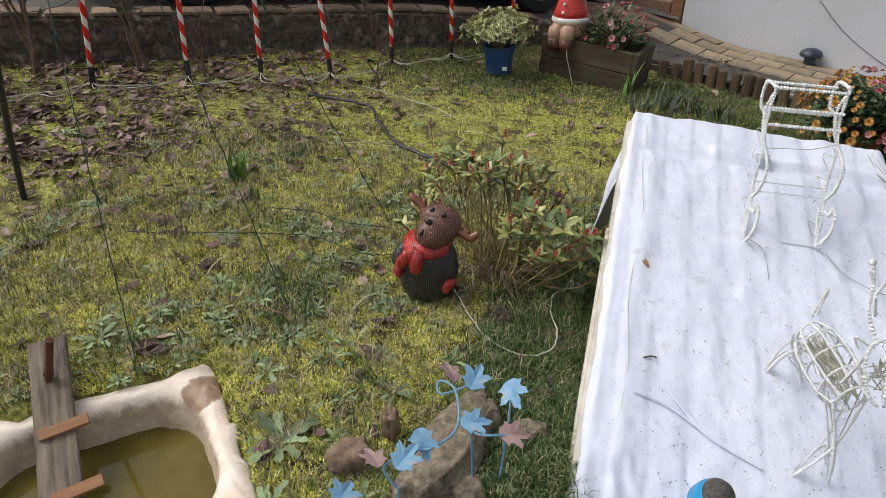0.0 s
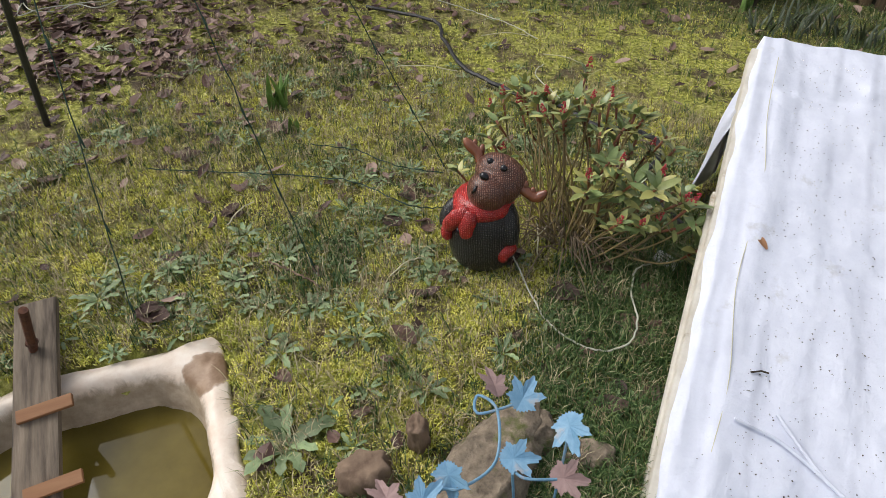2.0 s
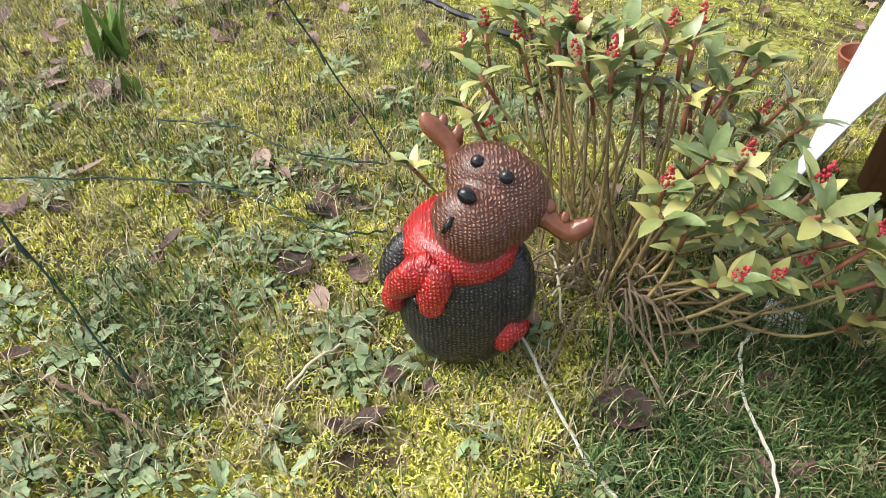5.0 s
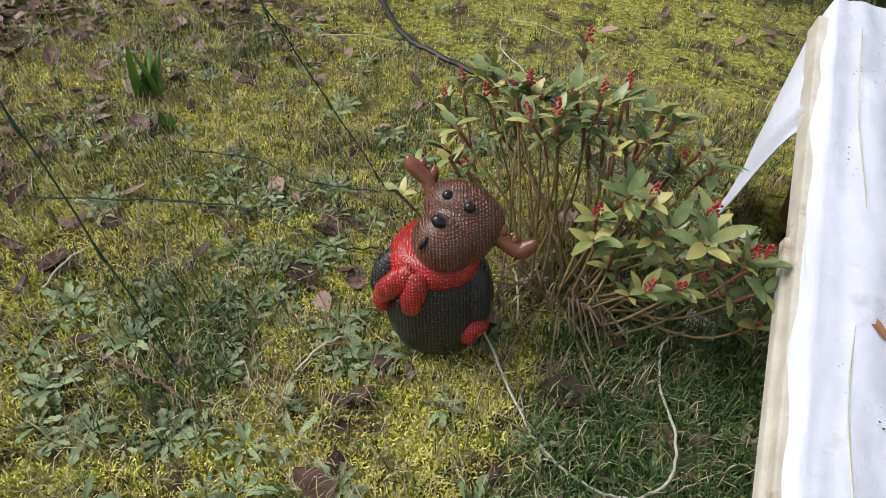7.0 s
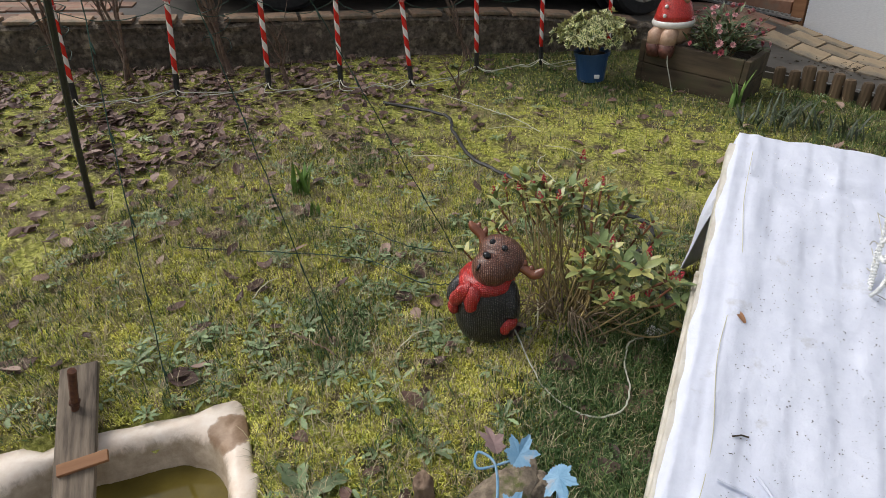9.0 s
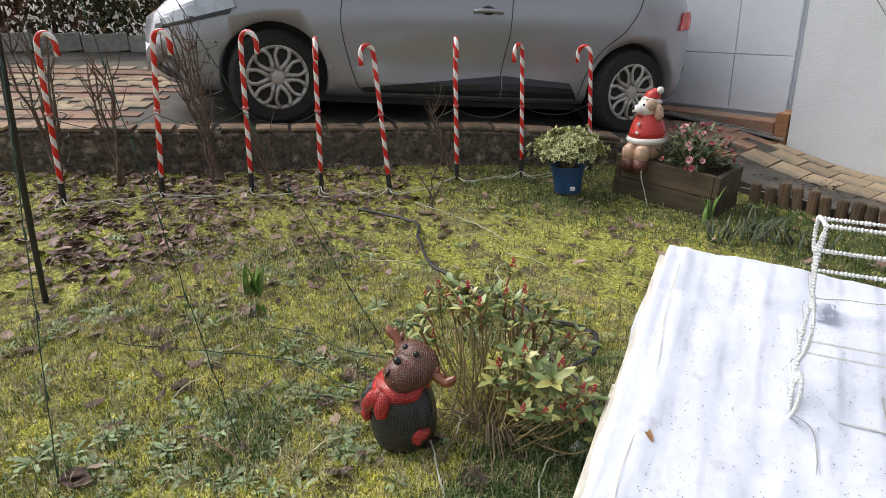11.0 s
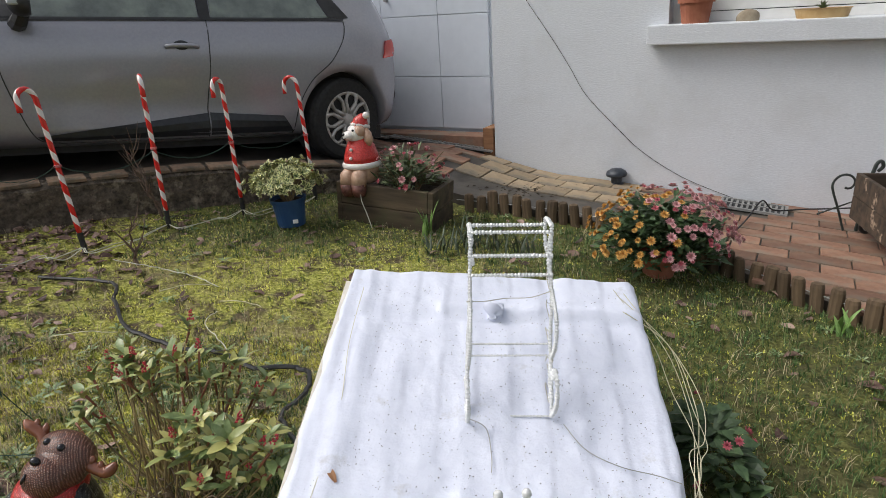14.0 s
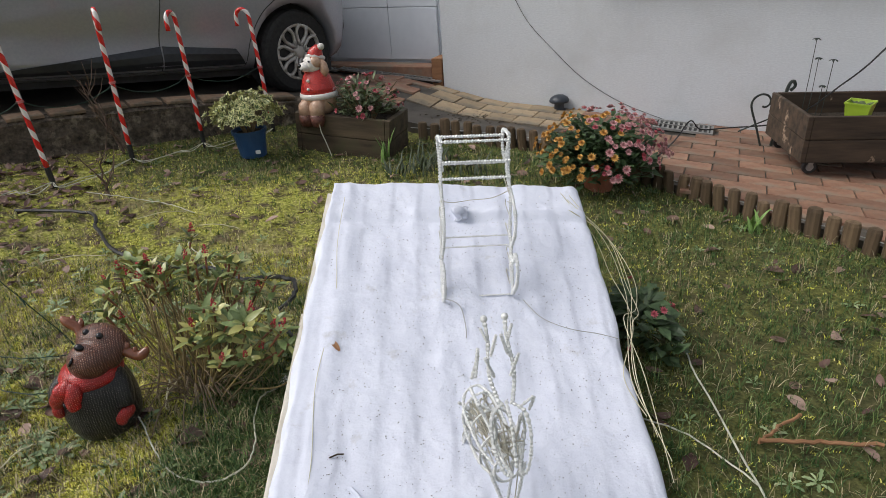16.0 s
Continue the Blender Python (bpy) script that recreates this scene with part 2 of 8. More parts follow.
def ground():
    xs, ys = steps(-3.2, 4.0, 0.035, 600), steps(0.9, 6.4, 0.035, 600)
    vs, fs = [], []
    for y in ys:
        for x in xs:
            near = 1.0 if (-3.4 < x < 4.2 and 0.7 < y < 6.6) else 0.0
            b = 0.022 * noise.noise(Vector((x * 1.3, y * 1.3, 0))) + 0.012 * noise.noise(Vector((x * 6, y * 6, 3))) + 0.009 * noise.noise(Vector((x * 17, y * 17, 7)))
            vs.append((x, y, gz(x, y) + near * b - 0.005 - (0.045 if near and in_tub(x, y, 0.004) else 0)))
    w = len(xs)
    for j in range(len(ys) - 1):
        for i in range(w - 1):
            if in_tub((xs[i] + xs[i + 1]) / 2, (ys[j] + ys[j + 1]) / 2, 0.045):
                continue
            fs.append((j * w + i, j * w + i + 1, (j + 1) * w + i + 1, (j + 1) * w + i))
    return thing("ground", "mossy patchy lawn with soil and dead leaves", "lawn", kind="structure", data=quad_mesh("ground", vs, fs, M_LAWN, True))


ground()

# the line of the retaining wall: front face, bending towards the planter
WALL = [(-3.9, 3.32), (-2.62, 3.98), (-1.82, 4.45), (-0.6, 5.25), (0.3, 5.72), (0.75, 5.95)]
HOUSE_A, HOUSE_B = Vector((1.66, 6.55, 0)), Vector((5.6, 4.25, 0))


# ---- retaining wall and driveway ----
def poly_slab(bm, outline, thick, top):
    """A slab whose top follows top(x, y)."""
    up = [bm.verts.new((x, y, top(x, y))) for x, y in outline]
    dn = [bm.verts.new((x, y, top(x, y) - thick)) for x, y in outline]
    bm.faces.new(up)
    bm.faces.new(dn[::-1])
    n = len(up)
    for i in range(n):
        bm.faces.new((up[i], dn[i], dn[(i + 1) % n], up[(i + 1) % n]))
    return bm


def retaining_wall():
    pts = smooth_path([(x, y, 0) for x, y in WALL], 14)
    n = len(pts)
    vs, fs = [], []
    prof = [(0.0, -0.08), (0.012, 0.05), (0.0, 0.12), (0.008, 0.19), (0.0, 0.232), (0.02, 0.25), (0.12, 0.252), (0.15, 0.2), (0.15, -0.08)]
    k = len(prof)
    for i, p in enumerate(pts):
        d = (pts[min(i + 1, n - 1)] - pts[max(i - 1, 0)]).normalized()
        nrm = Vector((-d.y, d.x, 0))
        for j, (o, h) in enumerate(prof):
            q = p + nrm * o
            r = 0.012 * noise.noise(Vector((q.x * 9, q.y * 9, h * 14))) + 0.008 * noise.noise(Vector((q.x * 30, q.y * 30, h * 40)))
            scal = 0.012 * abs(math.sin(i * 1.31)) if j in (4, 5) else 0
            vs.append((q.x + nrm.x * r, q.y + nrm.y * r, gz(q.x, q.y) + h * min(1.0, lift(q.x, q.y) / 0.225) + r - scal))
    for i in range(n - 1):
        for j in range(k - 1):
            fs.append((i * k + j, (i + 1) * k + j, (i + 1) * k + j + 1, i * k + j + 1))
    fs += [tuple(range(k))[::-1], tuple((n - 1) * k + j for j in range(k))]
    return thing("retaining_wall", "low mossy concrete retaining wall beside the lawn", "wall", kind="structure", data=quad_mesh("retaining_wall", vs, fs, M_CONCRETE, False))


retaining_wall()
WALL_BACK = [(p.x - 0.08, p.y + 0.12) for p in smooth_path([(x, y, 0) for x, y in WALL], 4)]
bm = bmesh.new()
xs = [-12 + 0.2 * i for i in range(91)]


def front_edge(x):
    pts = [(-12.0, -1.0)] + WALL_BACK + [(1.25, 5.48), (2.06, 5.1), (2.55, 4.3), (2.98, 3.66), (3.5, 2.9), (6.4, -1.2)]
    for (xa, ya), (xb, yb) in zip(pts, pts[1:]):
        if xa <= x <= xb:
            return ya + (yb - ya) * (x - xa) / max(xb - xa, 1e-6)
    return pts[-1][1]


cols = []
for x in xs:
    y0 = front_edge(x)
    cols.append([bm.verts.new((x, y, pz(x, y) - 0.012 - 0.1 * e)) for y, e in ((y0 + 0.002, 1), (y0, 0), *((y0 + 0.25 * k, 0) for k in range(1, 13)), (13.0, 0))])
for a, b in zip(cols, cols[1:]):
    for j in range(len(a) - 1):
        bm.faces.new((a[j], b[j], b[j + 1], a[j + 1]))
thing("driveway", "damp concrete driveway bed under the paving", "driveway", kind="structure", data=mesh_of("driveway", bm, M_WETSLAB))

# ---- house ----
hd = (HOUSE_B - HOUSE_A).normalized()
hn = Vector((hd.y, -hd.x, 0))
if hn.y > 0:
    hn = -hn
HOUSE_M = Matrix(((hd.x, -hn.x, 0, HOUSE_A.x), (hd.y, -hn.y, 0, HOUSE_A.y), (-0.04, 0, 1, 0), (0, 0, 0, 1)))   # x along the wall, y into the house; heights sheared to fit the camera's view


def wall_with_window(x0, L, z0, z1, wx0, wx1, wz0, wz1, thick):
    """One wall body with the opening cut through it."""
    bm = bmesh.new()
    rings = [[bm.verts.new((x, y, z)) for x, z in loop] for y in (0, thick) for loop in (((x0, z0), (L, z0), (L, z1), (x0, z1)), ((wx0, wz0), (wx1, wz0), (wx1, wz1), (wx0, wz1)))]
    fo, fi, bo, bi = rings
    for k in range(4):
        n = (k + 1) % 4
        bm.faces.new((fo[k], fo[n], fi[n], fi[k]))
        bm.faces.new((bo[n], bo[k], bi[k], bi[n]))
        bm.faces.new((fo[n], fo[k], bo[k], bo[n]))
        bm.faces.new((fi[k], fi[n], bi[n], bi[k]))
    return bm


M_WHITE_PAINT = surf("white_paint", (0.72, 0.72, 0.70), (0.80, 0.80, 0.78), 12, 0.5, 0.1)
M_WOOD_DARK = surf("weathered_dark_wood", (0.022, 0.015, 0.009), (0.12, 0.085, 0.05), 16, 0.8, 0.7, 0.004, stretch=(0.12, 1, 1), vary=0.25, stain=(0.07, 0.065, 0.03), stain_scale=6, stain_at=(0.5, 0.68))
M_WOOD_GREY = surf("grey_weathered_wood", (0.035, 0.025, 0.017), (0.24, 0.19, 0.14), 60, 0.85, 0.9, 0.003, stretch=(1, 0.1, 1), vary=0.2)
M_WOOD_BROWN = surf("brown_stake_wood", (0.05, 0.032, 0.018), (0.17, 0.115, 0.065), 24, 0.85, 0.6, 0.003, stretch=(1, 1, 0.15), vary=0.3)
M_WOOD_FRESH = surf("reddish_cut_wood", (0.22, 0.1, 0.045), (0.36, 0.19, 0.095), 22, 0.8, 0.5, 0.002, stretch=(0.15, 1, 1))
M_POT = surf("terracotta_pot", (0.27, 0.085, 0.045), (0.4, 0.15, 0.085), 14, 0.8, 0.2)
M_BLACK = surf("black_plastic", (0.012, 0.012, 0.013), (0.03, 0.03, 0.032), 20, 0.5, 0.1)
M_IRON = surf("dark_green_wrought_iron", (0.012, 0.018, 0.016), (0.04, 0.05, 0.045), 30, 0.6, 0.3)
M_ZINC = surf("galvanised_grating", (0.28, 0.28, 0.27), (0.42, 0.42, 0.40), 25, 0.5, 0.2, metal=0.6)
M_STONE = surf("beige_stone", (0.2, 0.16, 0.11), (0.4, 0.34, 0.25), 9, 0.9, 0.6, 0.006)
M_SOIL = surf("potting_soil", (0.012, 0.009, 0.006), (0.06, 0.045, 0.03), 40, 0.95, 1.0, 0.01)

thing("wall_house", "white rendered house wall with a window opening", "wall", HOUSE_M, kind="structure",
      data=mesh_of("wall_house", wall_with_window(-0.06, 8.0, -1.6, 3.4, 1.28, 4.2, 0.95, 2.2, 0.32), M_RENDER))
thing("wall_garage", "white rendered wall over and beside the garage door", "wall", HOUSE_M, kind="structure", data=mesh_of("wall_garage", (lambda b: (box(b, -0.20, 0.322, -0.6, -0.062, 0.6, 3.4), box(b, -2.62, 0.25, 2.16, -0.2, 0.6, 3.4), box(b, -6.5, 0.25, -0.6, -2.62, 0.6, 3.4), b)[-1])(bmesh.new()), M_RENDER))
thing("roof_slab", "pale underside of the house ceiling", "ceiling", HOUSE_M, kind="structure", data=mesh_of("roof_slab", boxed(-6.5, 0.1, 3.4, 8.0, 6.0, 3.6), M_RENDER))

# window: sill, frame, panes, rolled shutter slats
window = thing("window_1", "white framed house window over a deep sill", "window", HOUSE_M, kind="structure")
part("window_sill", boxed(1.16, -0.11, 0.825, 4.32, 0.25, 0.955, 0.008), M_RENDER, window)
bm = bmesh.new()
for x0, x1 in ((1.28, 1.35), (2.7, 2.78), (4.13, 4.2)):
    box(bm, x0, 0.16, 0.956, x1, 0.22, 2.2)
box(bm, 1.35, 0.162, 0.956, 4.13, 0.218, 1.02)
box(bm, 1.35, 0.162, 2.13, 4.13, 0.218, 2.2)
part("window_frame", bm, M_WHITE_PAINT, window)
M_GLASS_DARK = surf("dark_window_glass", (0.02, 0.024, 0.028), (0.03, 0.034, 0.038), 3, 0.04, 0)
for x0, x1 in ((1.35, 2.7), (2.78, 4.13)):
    part("pane", boxed(x0, 0.185, 1.02, x1, 0.195, 2.13), M_GLASS_DARK, window)
for i in range(4):
    part("slat", boxed(1.36, 0.165, 1.025 + i * 0.075, 2.69, 0.182, 1.092 + i * 0.075, 0.004), M_WHITE_PAINT, window)

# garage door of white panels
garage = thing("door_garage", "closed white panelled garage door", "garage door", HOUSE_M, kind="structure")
part("door_backing", boxed(-2.62, 0.29, 0.06, -0.2, 0.34, 2.16), M_GARAGE, garage)
gx, gzs = (-2.6, -1.85, -1.27, -0.69, -0.21), (0.13, 0.585, 1.10, 1.615, 2.13)
for a, b in zip(gx, gx[1:]):
    for c, d in zip(gzs, gzs[1:]):
        part("door_panel", boxed(a + 0.002, 0.262, c + 0.002, b - 0.002, 0.286, d - 0.002, 0.004), M_GARAGE, garage)
part("lock", (lambda b: (lathe(b, [(0.0, 0), (0.018, 0), (0.016, 0.03), (0.0, 0.032)], 12), b)[-1])(bmesh.new()), M_ZINC, garage, "small round metal lock", m=pose(-1.2, 0.262, 1.25, 90, 0, 0))
bm = bmesh.new()
box(bm, -2.6, 0.06, -0.08, -0.2, 0.26, 0.105, 0.006)
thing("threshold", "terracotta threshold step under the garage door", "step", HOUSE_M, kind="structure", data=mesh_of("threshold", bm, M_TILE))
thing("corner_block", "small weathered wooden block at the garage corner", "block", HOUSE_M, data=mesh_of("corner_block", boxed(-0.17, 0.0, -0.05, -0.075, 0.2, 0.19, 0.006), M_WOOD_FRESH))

# things on the sill
def pot_profile(r, h):
    return [(0.0, 0.0), (r * 0.72, 0.0), (r * 0.92, h * 0.78), (r * 1.04, h * 0.78), (r * 1.06, h), (r * 0.92, h), (r * 0.88, h * 0.85), (0.0, h * 0.83)]


def leaf_bm(bm, m, length, width, curl=0.25, seg=3):
    """A pointed oval leaf along +x, cupped, in place m."""
    rows = []
    for i in range(seg + 1):
        t = i / seg
        w = width * 0.5 * max(math.sin(math.pi * (0.08 + 0.9 * t)) ** 0.8, 0.03)
        z = -curl * length * t * t
        rows.append([bm.verts.new(m @ Vector((t * length, s * w, z + 0.18 * w * abs(s)))) for s in (-1, 0, 1)])
    for a, b in zip(rows, rows[1:]):
        for k in range(2):
            bm.faces.new((a[k], a[k + 1], b[k + 1], b[k]))


M_LEAF_DUSTY = surf("dusty_green_leaf", (0.05, 0.075, 0.03), (0.15, 0.19, 0.09), 30, 0.6, 0.2, vary=0.3, island=True)
sill_z = 0.958


def sill_pot(x, r, h, label, plant):
    p = thing("flower_pot", label, "pot", HOUSE_M @ pose(x, 0.02, sill_z, 0, 0, 0))
    bm = bmesh.new()
    lathe(bm, pot_profile(r, h), 24)
    part("pot", bm, M_POT, p, smooth=False)
    if plant:
        rng = random.Random(int(x * 100))
        bm = bmesh.new()
        for i in range(90):
            a, e = rng.uniform(0, 6.28), rng.uniform(10, 85)
            leaf_bm(bm, pose(rng.uniform(-r, r) * 0.7, rng.uniform(-r, r) * 0.7, h, 0, -e, math.degrees(a)), rng.uniform(0.05, 0.12), 0.03)
        part("plant", bm, M_LEAF_DUSTY, p, "dusty grey-green trailing foliage")


sill_pot(1.47, 0.115, 0.2, "terracotta flower pot with dusty foliage on the sill", True)
stone = bmesh.new()
for v in ball(stone, (0, 0, 0.05), 0.075, 0.06, 0.062):
    v.co += Vector((1, 0.4, 0.6)) * 0.012 * noise.noise(v.co * 14)
thing("sill_stone", "rounded beige stone on the window sill", "stone", HOUSE_M @ pose(1.80, 0.0, sill_z - 0.006), data=mesh_of("sill_stone", stone, M_STONE, True))
bowl = thing("oval_planter", "ochre oval bowl with a small succulent", "planter", HOUSE_M @ pose(2.22, 0.02, sill_z))
bm = bmesh.new()
lathe(bm, [(0.0, 0), (0.13, 0), (0.155, 0.09), (0.165, 0.1), (0.15, 0.1), (0.14, 0.085), (0, 0.08)], 28, squash=0.55)
part("bowl", bm, surf("ochre_glaze", (0.4, 0.25, 0.1), (0.55, 0.38, 0.18), 8, 0.5, 0.1), bowl)
bm = bmesh.new()
for i in range(26):
    leaf_bm(bm, pose(0, 0, 0.085, 0, -20 - 60 * (i % 3) / 2, i * 137.5), 0.06, 0.018)
part("succulent", bm, M_LEAF_DUSTY, bowl)

# ---- low stake fence along the lawn ----
def stake_mesh(seed):
    rng = random.Random(seed)
    bm = bmesh.new()
    w, h = 0.034 + rng.uniform(-0.003, 0.004), 0.17 + rng.uniform(-0.012, 0.012)
    prof = [(w * 0.94, -0.06), (w, 0.0), (w, h - 0.022), (w * 0.86, h - 0.006), (w * 0.4, h)]
    lathe(bm, prof, 10, squash=0.72)
    return mesh_of("stake", bm, M_WOOD_BROWN)


STAKES = [stake_mesh(i) for i in range(5)]


def fence(points, label):
    p0 = points[0]
    f = thing("edging_fence", label, "fence", pose(p0[0], p0[1], gz(*p0)))
    path = smooth_path([(x, y, 0) for x, y in points], 60)
    acc, rng, n = 0.0, random.Random(5), 0
    for a, b in zip(path, path[1:]):
        acc += (b - a).length
        if acc > 0.076:
            acc = 0
            ob = new("stake", STAKES[rng.randrange(5)])
            ob.parent = f
            d = b - a
            ob.matrix_local = f.matrix_world.inverted() @ pose(b.x, b.y, gz(b.x, b.y) - 0.03 + rng.uniform(-0.016, 0.012), rng.uniform(-4, 4), rng.uniform(-4, 4), math.degrees(math.atan2(d.y, d.x)))
            n += 1
    bm = bmesh.new()
    tube(bm, [(p.x - p0[0], p.y - p0[1], gz(p.x, p.y) + 0.075 - gz(*p0)) for p in path[::12]], 0.003, 5)
    part("binding_wire", bm, M_ZINC, f)
    return f


fence([(1.22, 5.38), (1.6, 5.27), (2.05, 5.05), (2.32, 4.72)], "low brown half-round stake fence beside the paving")
fence([(2.36, 4.62), (2.56, 4.25), (2.76, 3.92), (2.97, 3.6), (3.3, 3.12), (3.8, 2.3)], "low weathered stake fence edging the lawn")

# ---- bollard lamp and drain grates ----
bx, by = 2.47, 6.0
lamp = thing("bollard_lamp", "dark grey mushroom bollard lamp on the paving", "lamp", pose(bx, by, pz(bx, by) - 0.012) @ Matrix.Diagonal((0.78, 0.78, 0.85, 1)))
M_SLATE = surf("slate_blue_plastic", (0.02, 0.026, 0.036), (0.05, 0.06, 0.075), 20, 0.45, 0.1)
bm = bmesh.new()
lathe(bm, [(0.07, 0), (0.072, 0.012), (0.052, 0.02), (0.05, 0.07), (0.055, 0.08)], 20)
part("stem", bm, M_SLATE, lamp)
bm = bmesh.new()
lathe(bm, [(0.05, 0.08), (0.098, 0.085), (0.104, 0.1), (0.09, 0.125), (0.055, 0.145), (0.0, 0.152)], 24)
part("cap", bm, M_SLATE, lamp, smooth=True)


def grate(x, y, w, d, turn, label):
    g = thing("drain_grate", label, "grate", pose(x, y, pz(x, y) + 0.004, 0, 5.96, turn))
    bm = bmesh.new()
    box(bm, -w / 2, -d / 2, 0, w / 2, -d / 2 + 0.018, 0.016)
    box(bm, -w / 2, d / 2 - 0.018, 0, w / 2, d / 2, 0.016)
    box(bm, -w / 2, -d / 2 + 0.018, 0, -w / 2 + 0.018, d / 2 - 0.018, 0.016)
    box(bm, w / 2 - 0.018, -d / 2 + 0.018, 0, w / 2, d / 2 - 0.018, 0.016)
    part("rim", bm, M_ZINC, g)
    # black slab under the bars; its colour stands in for the hollow's shade
    part("well_shade", boxed(-w / 2 + 0.018, -d / 2 + 0.018, -0.01, w / 2 - 0.018, d / 2 - 0.018, 0.002), M_BLACK, g, "black slab standing in for the shaded opening")
    n = int(w / 0.036)
    me = mesh_of("bar", boxed(-0.007, -d / 2 + 0.018, 0.002, 0.007, d / 2 - 0.018, 0.014), M_ZINC)
    for i in range(n):
        ob = new("bar", me)
        ob.parent = g
        ob.matrix_local = pose(-w / 2 + 0.018 + (i + 0.5) * (w - 0.036) / n, 0, 0)
    part("cross_bar", boxed(-w / 2 + 0.018, -0.007, 0.0145, w / 2 - 0.018, 0.007, 0.018), M_ZINC, g)
    return g


wall_turn = math.degrees(math.atan2(hd.y, hd.x))
grate(3.22, 5.36, 0.42, 0.22, wall_turn, "grey metal drain grate in the paving")
for k in range(3):
    q = HOUSE_A + hd * (-0.33 - 0.52 * k) - hn * 0.03
    grate(q.x, q.y, 0.5, 0.13, wall_turn, "narrow slotted drain grate before the garage")

# ---- black cable down the house wall and over the paving ----
def wall_pt(u, z, off=0.008):
    p = HOUSE_A + hd * u + hn * off
    return Vector((p.x, p.y, z))


bm = bmesh.new()
tube(bm, smooth_path([wall_pt(0.05, 1.5), wall_pt(0.26, 1.17), wall_pt(0.46, 0.88), wall_pt(0.6, 0.66), wall_pt(0.72, 0.46), wall_pt(0.93, 0.24), wall_pt(1.15, 0.035), wall_pt(1.45, -0.15), wall_pt(1.8, -0.285)], 8), 0.002, 6)
thing("wall_cable", "thin black cable hanging down the white wall", "cable", data=mesh_of("wall_cable", bm, M_BLACK))
bm = bmesh.new()
tube(bm, smooth_path([(2.5, 4.45, gz(2.5, 0) + 0.03), (2.75, 4.7, pz(2.75, 0) + 0.01), (3.0, 5.0, pz(3.0, 0) + 0.03), (3.15, 5.12, pz(3.15, 0) + 0.12), (3.25, 5.15, pz(3.25, 0) + 0.05), (3.45, 5.15, pz(3.45, 0) + 0.06), (3.7, 4.95, -0.19), (3.75, 4.75, -0.05), (3.82, 4.62, 0.1), (3.95, 4.5, 0.3), (4.2, 4.4, 0.7), (4.5, 4.35, 1.2)], 8), 0.005, 6)
thing("garden_cable", "black cable rising from the paving past the planter", "cable", data=mesh_of("garden_cable", bm, M_BLACK))


